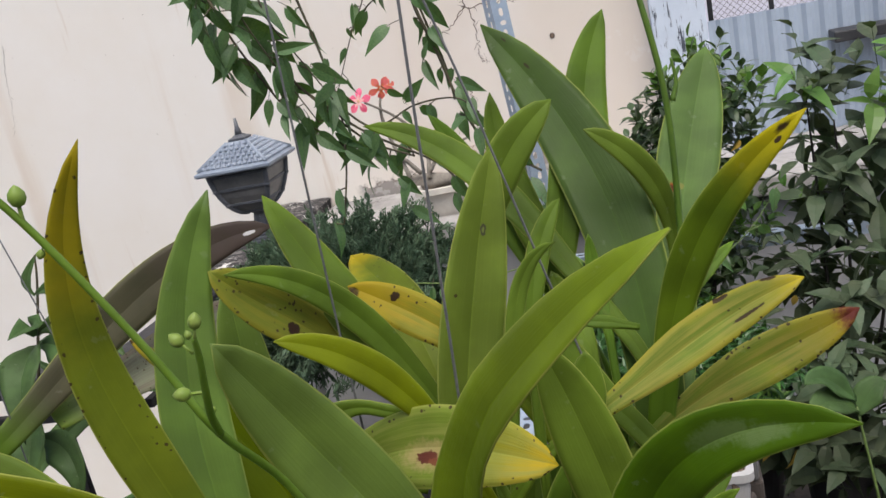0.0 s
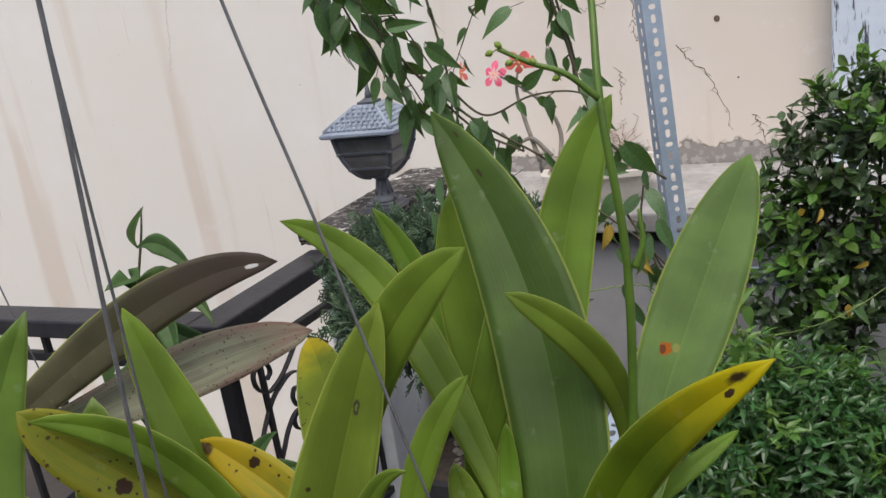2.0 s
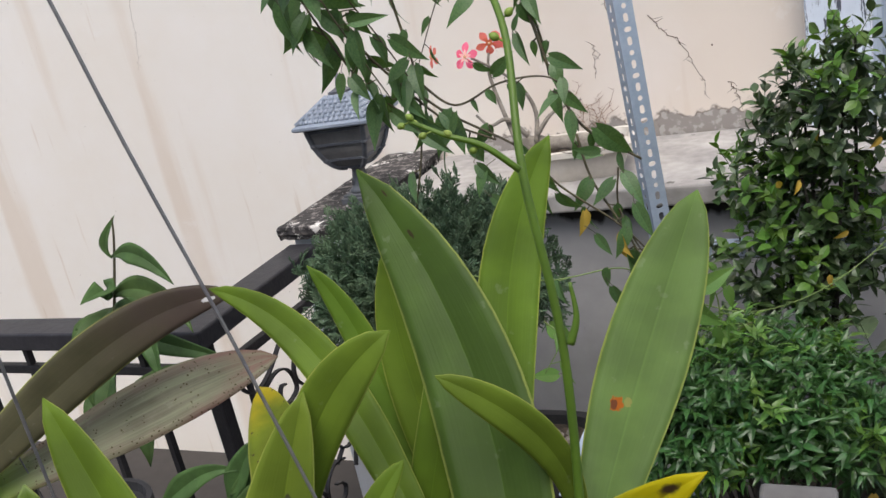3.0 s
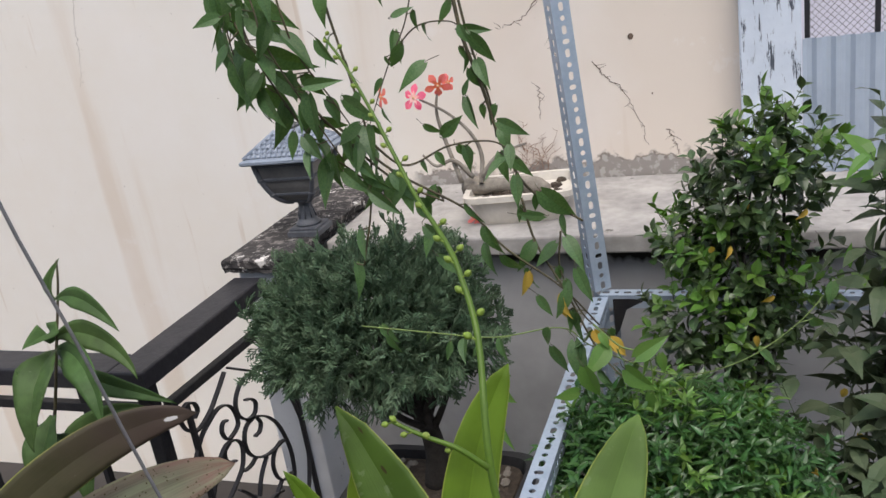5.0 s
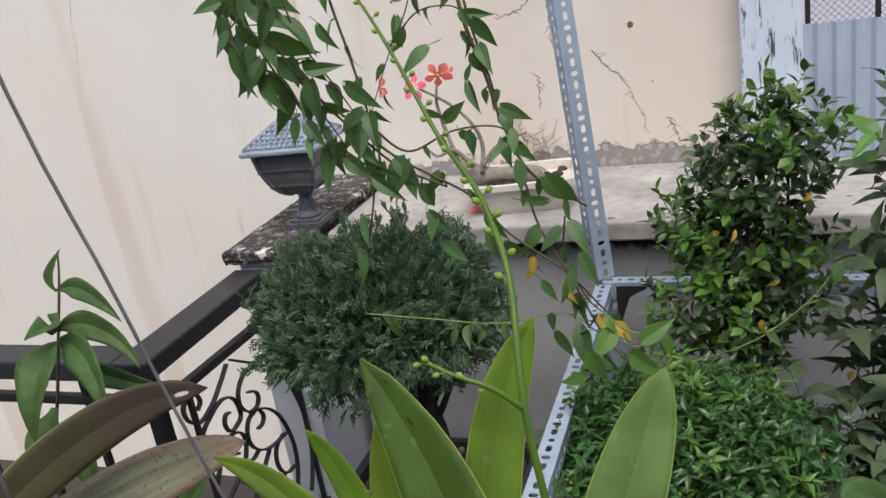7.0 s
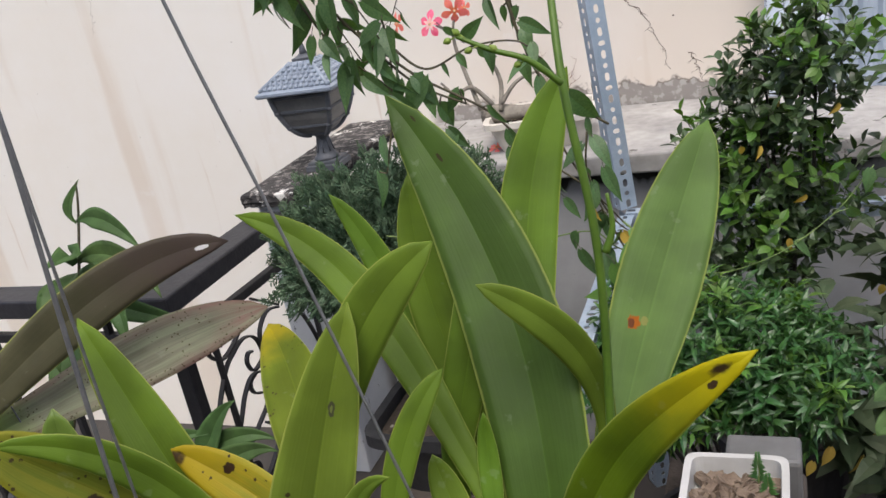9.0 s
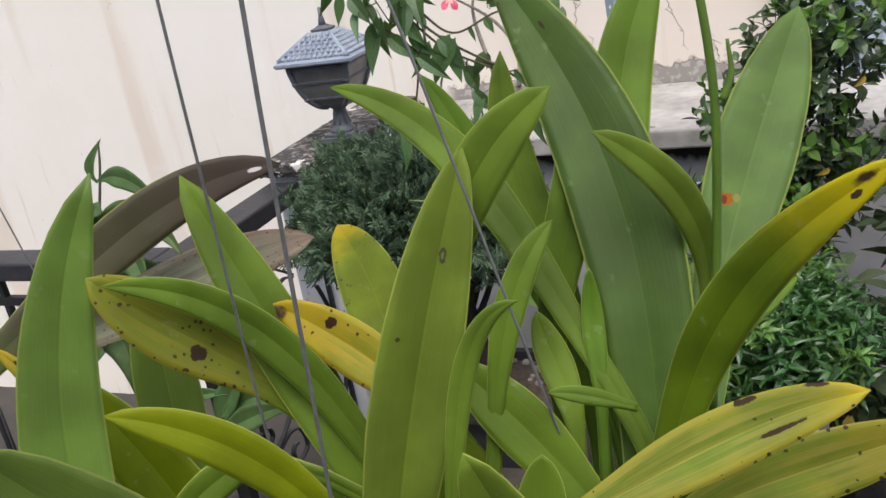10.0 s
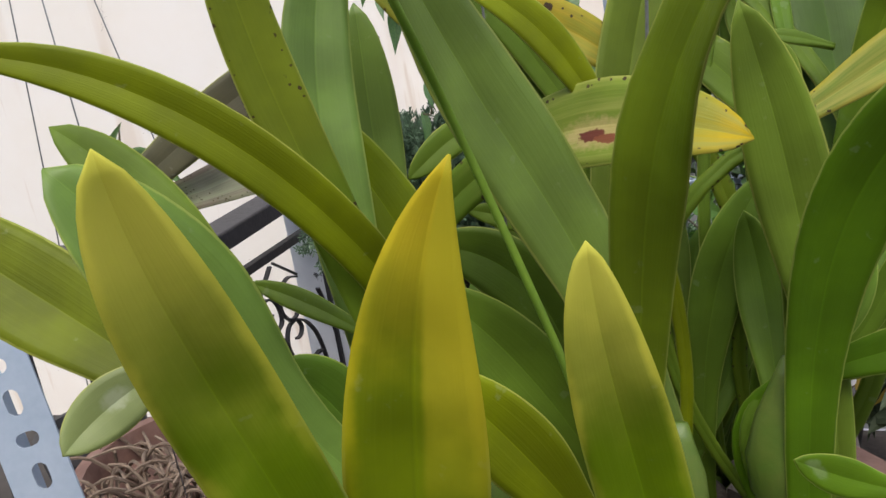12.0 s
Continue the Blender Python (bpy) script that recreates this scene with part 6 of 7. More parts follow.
plant_pot(tall, (0.07, 1.70), 0.15, 0.12, 0.38)
low = shrub("bush", "low rounded bush of bright narrow green leaves", "bush",
            [((-0.035, 1.375, 0.715), (0.21, 0.17, 0.115), 1.0), ((-0.125, 1.30, 0.690), (0.115, 0.13, 0.095), 0.9), ((0.085, 1.37, 0.690), (0.125, 0.13, 0.10), 0.9)],
            7200, 0.029, 0.0112, M_BUSH, "lance", (-0.015, 1.34, 0.36), 4, M_SHRUBN, 0.10, 0.45, 12, per=8, gap=0.0065, turn=1.75)
plant_pot(low, (-0.015, 1.34), 0.15, 0.12, 0.38)
back = shrub("shrub", "thin shrub with long dull drooping leaves", "shrub",
             [((0.345, 1.667, 1.023), (0.10, 0.12, 0.18), 0.7), ((0.302, 1.582, 0.746), (0.10, 0.12, 0.15), 1.0), ((0.403, 1.635, 0.875), (0.12, 0.12, 0.3), 0.7), ((0.36, 1.47, 0.52), (0.20, 0.14, 0.17), 1.3), ((0.21, 1.52, 0.55), (0.11, 0.10, 0.16), 1.5)],
             980, 0.066, 0.034, M_DARKL, "oval", (0.33, 1.60, 0.36), 8, M_SHRUBN, 0.07, 0.65, 7, stem_r=0.005, per=5, gap=0.020)
plant_pot(back, (0.33, 1.60), 0.10, 0.12, 0.38)
bench = tagged(part("plant_bench", box(bmesh.new(), (-0.20, 0.78, 0.07), (0.60, 1.90, 0.118), 0.004), M_DARKB), "low dark bench that carries the shrub pots", "bench")
for x in (-0.15, 0.48):
    box_part("leg", (x, 0.85, 0.0), (x + 0.07, 1.85, 0.069), M_DARKB, bench)

# ---- heart-leaved climber ----
vine = thing("climbing_vine", "hanging climber with dark heart-shaped leaves", "vine")
rnd = random.Random(21)
HEARTS = []
for i in range(4):
    bm = bmesh.new()
    blade(bm, Vector(), Vector((0, 0, -1)), Vector((0, -1, 0.1 * i)), 1.0, (0.43, 0.52, 0.38, 0.47)[i], HEART_PROF, (0.1, 0.35, 0.6, 0.2)[i], (0.1, 0.3, 0.15, 0.45)[i], 0.09)
    me = bpy.data.meshes.new("leaf")
    bm.to_mesh(me)
    bm.free()
    me.materials.append(M_HEART)
    me.polygons.foreach_set("use_smooth", [True] * len(me.polygons))
    HEARTS.append(me)
HEARTS_L = []
for me in HEARTS:
    k = me.copy()
    k.materials[0] = M_HEARTL
    HEARTS_L.append(k)


def hang_leaf(p, size, yaw, pitch, roll, meshes, parent):
    ob = new("leaf", rnd.choice(meshes))
    ob.matrix_world = Matrix.Translation(p) @ Euler((pitch, roll, yaw)).to_matrix().to_4x4() @ Matrix.Scale(size, 4)
    ob.parent = parent


def vine_stem(pts, r, every, size, material=M_VSTEM, meshes=HEARTS, stray=0.02, lean=0.0, start=0.0):
    path = smooth_path(pts, 8)
    part("stem", tube(bmesh.new(), path, r, r * 0.6, 6), material, vine, smooth=True)
    run, nxt = 0.0, every * 0.5 + start
    for a, b in zip(path, path[1:]):
        run += (b - a).length
        while run > nxt:
            nxt += every * rnd.uniform(0.7, 1.3)
            s = size * rnd.uniform(0.6, 1.15)
            d = Vector((rnd.uniform(-1, 1), rnd.uniform(-1, 0.4), rnd.uniform(-0.5, 0.6))).normalized() * rnd.uniform(0.4, 1.2) * stray
            q = b + d
            part("leaf_stalk", tube(bmesh.new(), [b, q], r * 0.35 + 0.0003, sides=4), material, vine)
            hang_leaf(q, s, rnd.uniform(-1.3, 1.3), rnd.uniform(-0.75, 0.45), rnd.uniform(-0.65, 0.65) + lean, meshes, vine)


vine_stem([(-0.750, 1.391, 1.620), (-0.717, 1.376, 1.546), (-0.682, 1.363, 1.481), (-0.623, 1.376, 1.400), (-0.567, 1.397, 1.314), (-0.497, 1.440, 1.213), (-0.415, 1.455, 1.164)], 0.0034, 0.05, 0.075, stray=0.03)
vine_stem([(-0.749, 1.422, 1.618), (-0.722, 1.412, 1.524), (-0.697, 1.397, 1.458), (-0.663, 1.402, 1.378), (-0.624, 1.419, 1.292), (-0.554, 1.426, 1.225), (-0.501, 1.431, 1.170)], 0.0028, 0.055, 0.075, stray=0.03)
vine_stem([(-0.626, 1.371, 1.607), (-0.609, 1.360, 1.520), (-0.599, 1.371, 1.454), (-0.562, 1.388, 1.374), (-0.527, 1.396, 1.302)], 0.0022, 0.055, 0.075, stray=0.03)
vine_stem([(-0.680, 1.378, 1.613), (-0.652, 1.350, 1.534), (-0.640, 1.343, 1.481), (-0.603, 1.366, 1.372), (-0.562, 1.389, 1.267)], 0.002, 0.055, 0.075, stray=0.035)
vine_stem([(-0.751, 1.443, 1.616), (-0.757, 1.424, 1.526), (-0.743, 1.412, 1.440), (-0.697, 1.407, 1.339)], 0.002, 0.05, 0.075, stray=0.035)
vine_stem([(-0.598, 1.482, 1.595), (-0.580, 1.470, 1.502), (-0.553, 1.457, 1.387), (-0.534, 1.442, 1.280), (-0.541, 1.421, 1.174), (-0.563, 1.394, 1.068)], 0.003, 0.07, 0.06)
vine_stem([(-0.412, 1.635, 1.561), (-0.395, 1.616, 1.434), (-0.365, 1.606, 1.332), (-0.341, 1.595, 1.239), (-0.297, 1.590, 1.141), (-0.202, 1.603, 1.066)], 0.0042, 0.055, 0.05)
vine_stem([(-0.410, 1.646, 1.560), (-0.386, 1.627, 1.421), (-0.357, 1.614, 1.309), (-0.349, 1.603, 1.237)], 0.003, 0.075, 0.05)
vine_stem([(-0.584, 1.435, 1.315), (-0.496, 1.443, 1.227), (-0.378, 1.461, 1.145), (-0.317, 1.465, 1.069), (-0.226, 1.476, 0.988), (-0.164, 1.479, 0.911)], 0.0026, 0.06, 0.06)
vine_stem([(-0.447, 1.574, 1.570), (-0.473, 1.548, 1.471), (-0.509, 1.524, 1.400), (-0.552, 1.493, 1.299)], 0.0016, 0.05, 0.048)
vine_stem([(-0.512, 1.535, 1.408), (-0.460, 1.560, 1.458), (-0.402, 1.577, 1.460), (-0.375, 1.580, 1.437)], 0.0018, 0.06, 0.045)
vine_stem([(-0.547, 1.461, 1.286), (-0.484, 1.468, 1.230), (-0.405, 1.495, 1.254), (-0.329, 1.516, 1.251), (-0.289, 1.521, 1.215)], 0.0024, 0.055, 0.045)
vine_stem([(-0.288, 1.509, 1.147), (-0.269, 1.499, 1.065), (-0.217, 1.476, 0.977), (-0.162, 1.451, 0.870), (-0.097, 1.436, 0.803)], 0.0026, 0.05, 0.058)
vine_stem([(-0.225, 1.514, 1.080), (-0.229, 1.500, 1.010), (-0.191, 1.476, 0.934), (-0.146, 1.480, 0.888)], 0.002, 0.05, 0.055)
vine_stem([(-0.579, 1.370, 0.957), (-0.462, 1.398, 0.932), (-0.347, 1.427, 0.909), (-0.230, 1.461, 0.913), (-0.175, 1.469, 0.871), (-0.039, 1.448, 0.832), (0.072, 1.433, 0.866), (0.168, 1.471, 0.922), (0.228, 1.500, 0.989)], 0.0015, 0.075, 0.042, M_VSTEMG)
vine_stem([(-0.155, 1.385, 0.958), (-0.110, 1.371, 0.925), (-0.065, 1.369, 0.907), (-0.059, 1.357, 0.830)], 0.0018, 0.035, 0.052, M_VSTEMG, HEARTS_L)
vine_stem([(-0.272, 1.142, 0.968), (-0.250, 1.143, 0.940), (-0.277, 1.126, 0.892)], 0.0012, 0.05, 0.045, M_VSTEMG, HEARTS_L)


def spread_leaf(a, b, meshes, broad=1.0):
    """A leaf of the climber from its stalk's end a to its tip b, turned to the light."""
    a, b = Vector(a), Vector(b)
    z = (a - b).normalized()
    y = Vector((rnd.uniform(-0.5, 0.5), 1, rnd.uniform(-0.6, 0.1)))
    y = (y - z * y.dot(z)).normalized()
    x = y.cross(z)
    ob = new("leaf", rnd.choice(meshes))
    ln = (b - a).length
    m = Matrix((x * broad, y, z)).transposed().to_4x4()
    ob.matrix_world = Matrix.Translation(a) @ m @ Matrix.Scale(ln, 4)
    ob.parent = vine
    part("leaf_stalk", tube(bmesh.new(), smooth_path((a + z * 0.018 + Vector((rnd.uniform(-1, 1) * 0.012, 0.006, 0)), a + z * 0.008, a), 3), 0.0007, sides=4), M_VSTEM, vine)


run = [(-0.715, 1.342, 1.533), (-0.757, 1.319, 1.527), (-0.723, 1.356, 1.506), (-0.729, 1.337, 1.413), (-0.688, 1.391, 1.523), (-0.611, 1.362, 1.479), (-0.656, 1.358, 1.470), (-0.584, 1.389, 1.414), (-0.682, 1.388, 1.559), (-0.598, 1.379, 1.494), (-0.590, 1.354, 1.406), (-0.525, 1.363, 1.409), (-0.643, 1.364, 1.427), (-0.592, 1.369, 1.373), (-0.683, 1.369, 1.401), (-0.650, 1.327, 1.351), (-0.706, 1.341, 1.455), (-0.698, 1.348, 1.366), (-0.675, 1.366, 1.429), (-0.703, 1.328, 1.383), (-0.563, 1.375, 1.475), (-0.538, 1.363, 1.432), (-0.733, 1.366, 1.576), (-0.748, 1.347, 1.494), (-0.718, 1.393, 1.581), (-0.680, 1.351, 1.528), (-0.512, 1.373, 1.331), (-0.562, 1.374, 1.296)]
for a, b in zip(run[::2], run[1::2]):
    spread_leaf(a, b, HEARTS, 0.88)
run = [(-0.517, 1.381, 1.208), (-0.465, 1.377, 1.165), (-0.535, 1.403, 1.241), (-0.488, 1.408, 1.196), (-0.565, 1.438, 1.363), (-0.495, 1.408, 1.321), (-0.449, 1.454, 1.441), (-0.483, 1.458, 1.399), (-0.421, 1.477, 1.406), (-0.462, 1.439, 1.378), (-0.455, 1.451, 1.492), (-0.417, 1.454, 1.504), (-0.481, 1.473, 1.537), (-0.486, 1.467, 1.509), (-0.604, 1.409, 1.263), (-0.599, 1.355, 1.194), (-0.580, 1.387, 1.278), (-0.590, 1.391, 1.205), (-0.573, 1.403, 1.243), (-0.526, 1.388, 1.203), (-0.612, 1.385, 1.378), (-0.622, 1.361, 1.322), (-0.646, 1.386, 1.322), (-0.655, 1.375, 1.275), (-0.532, 1.438, 1.311), (-0.512, 1.393, 1.263), (-0.592, 1.395, 1.341), (-0.557, 1.420, 1.308)]
for a, b in zip(run[::2], run[1::2]):
    spread_leaf(a, b, HEARTS, 0.88)
run = [(-0.325, 1.544, 1.280), (-0.273, 1.543, 1.251), (-0.318, 1.555, 1.215), (-0.276, 1.558, 1.168), (-0.328, 1.571, 1.202), (-0.358, 1.517, 1.186), (-0.400, 1.527, 1.245), (-0.376, 1.549, 1.214), (-0.385, 1.567, 1.323), (-0.367, 1.541, 1.270), (-0.380, 1.539, 1.335), (-0.366, 1.538, 1.366), (-0.459, 1.528, 1.287), (-0.431, 1.532, 1.264), (-0.436, 1.551, 1.261), (-0.387, 1.530, 1.297), (-0.261, 1.548, 1.145), (-0.206, 1.571, 1.069), (-0.308, 1.548, 1.102), (-0.255, 1.541, 1.097), (-0.301, 1.533, 1.181), (-0.297, 1.513, 1.125), (-0.384, 1.578, 1.443), (-0.328, 1.593, 1.435), (-0.365, 1.594, 1.385), (-0.342, 1.552, 1.351), (-0.363, 1.572, 1.433), (-0.330, 1.592, 1.374)]
for a, b in zip(run[::2], run[1::2]):
    spread_leaf(a, b, HEARTS, 0.92)
run = [(-0.189, 1.452, 1.031), (-0.164, 1.438, 0.972), (-0.261, 1.444, 0.983), (-0.238, 1.443, 0.943), (-0.212, 1.496, 1.074), (-0.176, 1.457, 1.035), (-0.313, 1.434, 1.065), (-0.286, 1.453, 1.013), (-0.428, 1.423, 1.071), (-0.380, 1.409, 1.037), (-0.436, 1.401, 1.137), (-0.402, 1.394, 1.100), (-0.243, 1.475, 1.123), (-0.288, 1.463, 1.126), (-0.208, 1.462, 0.885), (-0.193, 1.411, 0.817), (-0.240, 1.423, 0.894), (-0.221, 1.437, 0.830), (-0.166, 1.454, 0.834), (-0.134, 1.434, 0.793), (-0.424, 1.403, 1.126), (-0.441, 1.380, 1.088), (-0.418, 1.387, 0.919), (-0.426, 1.378, 0.881), (-0.400, 1.412, 0.912), (-0.395, 1.367, 0.891), (-0.519, 1.353, 0.948), (-0.509, 1.368, 0.898)]
for a, b in zip(run[::2], run[1::2]):
    spread_leaf(a, b, HEARTS, 0.88)
run = [(-0.082, 1.346, 0.918), (-0.029, 1.357, 0.953), (-0.036, 1.365, 0.839), (-0.079, 1.348, 0.815), (-0.105, 1.374, 0.880), (-0.058, 1.341, 0.855), (-0.165, 1.330, 0.906), (-0.147, 1.343, 0.836), (-0.180, 1.338, 0.855), (-0.215, 1.307, 0.857), (-0.311, 1.276, 0.896), (-0.274, 1.270, 0.864), (-0.313, 1.280, 0.804), (-0.358, 1.267, 0.804), (-0.133, 1.374, 0.923), (-0.154, 1.321, 0.899)]
for a, b in zip(run[::2], run[1::2]):
    spread_leaf(a, b, HEARTS_L, 1.2)
me_y = HEARTS[1].copy()
me_y.materials[0] = M_YLEAF
for q in [(-0.282, 1.466, 1.020), (-0.227, 1.473, 0.973), (-0.224, 1.469, 0.948), (-0.170, 1.457, 0.911), (-0.143, 1.461, 0.893)]:
    hang_leaf(Vector(q), 0.048, rnd.uniform(-1, 1), rnd.uniform(-0.4, 0.4), rnd.uniform(-0.9, 0.9), [me_y], vine)

# ---- broad-leaved seedling by the rail ----
seedling = thing("broad_leaf_plant", "young plant with broad drooping green leaves", "plant")
M_BROAD = leaf_mat("broad_leaf", (0.056, 0.100, 0.034), rough=0.5, rim=0.0, trans=0.08)


def further(p):
    """The plant as drawn by hand, set back beside the rail."""
    return Vector((0.1, 0.07, 1.62)) + 1.16 * (Vector(p) - Vector((0.1, 0.07, 1.62)))


part("stem", tube(bmesh.new(), smooth_path([(-1.30, 1.14, 0.53)] + [further(p) for p in ((-1.055, 1.062, 0.888), (-1.024, 1.100, 1.042), (-1.004, 1.124, 1.144), (-0.999, 1.135, 1.192))]), 0.0042, 0.0018, 8), M_VSTEM, seedling, smooth=True)



def seedling_leaves(*leaves):
    for pts, w in leaves:
        part("leaf", strap(bmesh.new(), *[further(p) for p in pts], w * 1.06 * 1.16, (0.2, -1, 0.5), keel=0.22, neck=0.22, thick=0.0005, wide=0.38, point=1.25, blunt=0.95, nl=16, nw=6), M_BROAD, seedling, smooth=True)


seedling_leaves(([(-1.009, 1.120, 1.127), (-0.952, 1.106, 1.137), (-0.904, 1.095, 1.118), (-0.861, 1.081, 1.088)], 0.034),
                ([(-1.011, 1.119, 1.126), (-1.020, 1.121, 1.150), (-1.010, 1.128, 1.173), (-0.994, 1.137, 1.196)], 0.018),
                ([(-1.014, 1.093, 1.046), (-1.001, 1.031, 1.038), (-0.998, 0.994, 0.999), (-0.997, 0.969, 0.924)], 0.065),
                ([(-1.021, 1.104, 1.061), (-0.952, 1.095, 1.077), (-0.886, 1.088, 1.052), (-0.843, 1.071, 1.007)], 0.045),
                ([(-1.022, 1.100, 1.041), (-0.952, 1.067, 1.041), (-0.902, 1.032, 1.002), (-0.888, 1.014, 0.942)], 0.055))
seedling_leaves(([(-1.066, 1.133, 1.001), (-1.007, 1.142, 0.959), (-0.942, 1.155, 0.932), (-0.868, 1.171, 0.901)], 0.04),
                ([(-1.023, 1.103, 1.061), (-0.999, 1.063, 1.090), (-1.002, 1.041, 1.089), (-1.005, 1.018, 1.085)], 0.04),
                ([(-1.048, 1.072, 0.927), (-1.043, 1.037, 0.906), (-1.043, 1.009, 0.869), (-1.045, 0.996, 0.801)], 0.06),
                ([(-1.062, 1.070, 0.883), (-1.016, 1.059, 0.871), (-0.987, 1.041, 0.841), (-0.988, 1.028, 0.771)], 0.06),
                ([(-1.124, 1.075, 0.781), (-1.057, 1.162, 0.859), (-0.993, 1.184, 0.878), (-0.953, 1.194, 0.874)], 0.045))
seedling_leaves(([(-0.773, 0.964, 0.779), (-0.726, 0.982, 0.802), (-0.690, 0.993, 0.807), (-0.648, 1.002, 0.793)], 0.035),
                ([(-0.776, 0.960, 0.761), (-0.750, 0.977, 0.814), (-0.727, 0.990, 0.848), (-0.703, 1.000, 0.865)], 0.04),
                ([(-0.776, 0.960, 0.761), (-0.708, 0.963, 0.785), (-0.665, 0.967, 0.800), (-0.626, 0.967, 0.798)], 0.04),
                ([(-0.893, 0.927, 0.765), (-0.832, 0.952, 0.805), (-0.794, 0.965, 0.819), (-0.750, 0.977, 0.814)], 0.04))
part("pot", lathe(bmesh.new(), [(0.08, 0.3), (0.105, 0.52), (0.11, 0.52), (0.11, 0.55), (0.098, 0.55), (0.094, 0.53), (0.01, 0.53)], 28, (-1.30, 1.14, 0)), M_BLACKPOT, seedling, "black plastic pot")
stand2 = tagged(part("pot_stand", box(bmesh.new(), (-1.42, 1.03, 0.0), (-1.18, 1.27, 0.299), 0.01), M_DARKB), "plain dark block that carries a black pot", "stand", "pot stands")

# ---- bonsai tray with desert rose on the slab ----
tray = thing("desert_rose_bonsai", "desert rose with pink flowers in a cream oblong tray", "bonsai")
bm = bmesh.new()
TM = Matrix.Translation((-0.500, 2.255, 0.86)) @ pose(0, 0, 0, 0, 0, 9) @ Matrix.Scale(0.9, 4)
rings = []
for x, y, z in ((0.12, 0.08, 0.0), (0.125, 0.085, 0.012), (0.15, 0.105, 0.075), (0.165, 0.118, 0.078), (0.165, 0.118, 0.095), (0.148, 0.102, 0.095), (0.142, 0.096, 0.07)):
    rings.append([bm.verts.new(TM @ Vector((x * (abs(math.cos(a)) ** 0.25) * (1 if math.cos(a) > 0 else -1), y * (abs(math.sin(a)) ** 0.25) * (1 if math.sin(a) > 0 else -1), z))) for a in [2 * math.pi * (k + 0.5) / 28 for k in range(28)]])
for a, b in zip(rings, rings[1:]):
    for k in range(28):
        bm.faces.new((a[k], a[(k + 1) % 28], b[(k + 1) % 28], b[k]))
bm.faces.new(rings[0][::-1])
bm.faces.new(rings[-1])
part("tray", bm, M_CERAMIC, tray, "cream ceramic oblong tray")
bm = bmesh.new()
rnd = random.Random(31)
for i in range(60):
    c = TM @ Vector((rnd.uniform(-0.12, 0.12), rnd.uniform(-0.08, 0.08), 0.07))
    ball(bm, c, rnd.uniform(0.008, 0.018), (1, 1, 0.7), 6, 4)
tagged(part("soil", bm, M_SOIL, tray), kind="stuff")
CB = TM @ Vector((-0.06, 0.0, 0.08))
TR = smooth_path((CB + Vector((0.13, 0.02, -0.012)), CB + Vector((0.075, 0.01, 0.006)), CB + Vector((0.01, 0, 0.014)), CB + Vector((-0.05, 0, 0.016)), CB + Vector((-0.105, -0.005, 0.016))), 5)
bm = bmesh.new()
rings = []
for i, p in enumerate(TR):
    f = i / (len(TR) - 1)
    r0 = 0.012 + 0.013 * math.sin(math.pi * min(1.0, 0.12 + f * 0.8)) + 0.005 * math.sin(9 * f)
    rings.append([bm.verts.new(p + (r0 + 0.006 * noise.noise(Vector((4 * math.cos(a), 4 * math.sin(a), f * 9)))) * Vector((0, math.cos(a), math.sin(a)))) for a in [k * math.pi / 8 for k in range(16)]])
for u, w in zip(rings, rings[1:]):
    for k in range(16):
        bm.faces.new((u[k], u[(k + 1) % 16], w[(k + 1) % 16], w[k]))
bm.faces.new(rings[0][::-1])
bm.faces.new(rings[-1])
part("swollen_trunk", bm, M_BARKP, tray, "knobbly grey-brown trunk lying over the rim", smooth=True)
part("sprout", tube(bmesh.new(), [CB + Vector((0.185, 0.05, -0.01)), CB + Vector((0.187, 0.05, 0.03)), CB + Vector((0.184, 0.05, 0.062))], 0.0014, 0.0008, 5), M_DARKBARK, tray)
for pts in ([(-0.599, 2.223, 0.963), (-0.597, 2.250, 1.033), (-0.618, 2.243, 1.097), (-0.670, 2.234, 1.155), (-0.728, 2.197, 1.205)], [(-0.619, 2.221, 0.980), (-0.661, 2.203, 1.034), (-0.700, 2.175, 1.029), (-0.734, 2.174, 1.061)], [(-0.648, 2.207, 0.970), (-0.691, 2.230, 1.105), (-0.698, 2.228, 1.166), (-0.691, 2.238, 1.216)], [(-0.598, 2.228, 0.977), (-0.552, 2.254, 1.029), (-0.482, 2.288, 1.047)]):
    part("branch", tube(bmesh.new(), smooth_path(pts), 0.007, 0.003, 8), M_BARKP, tray, smooth=True)


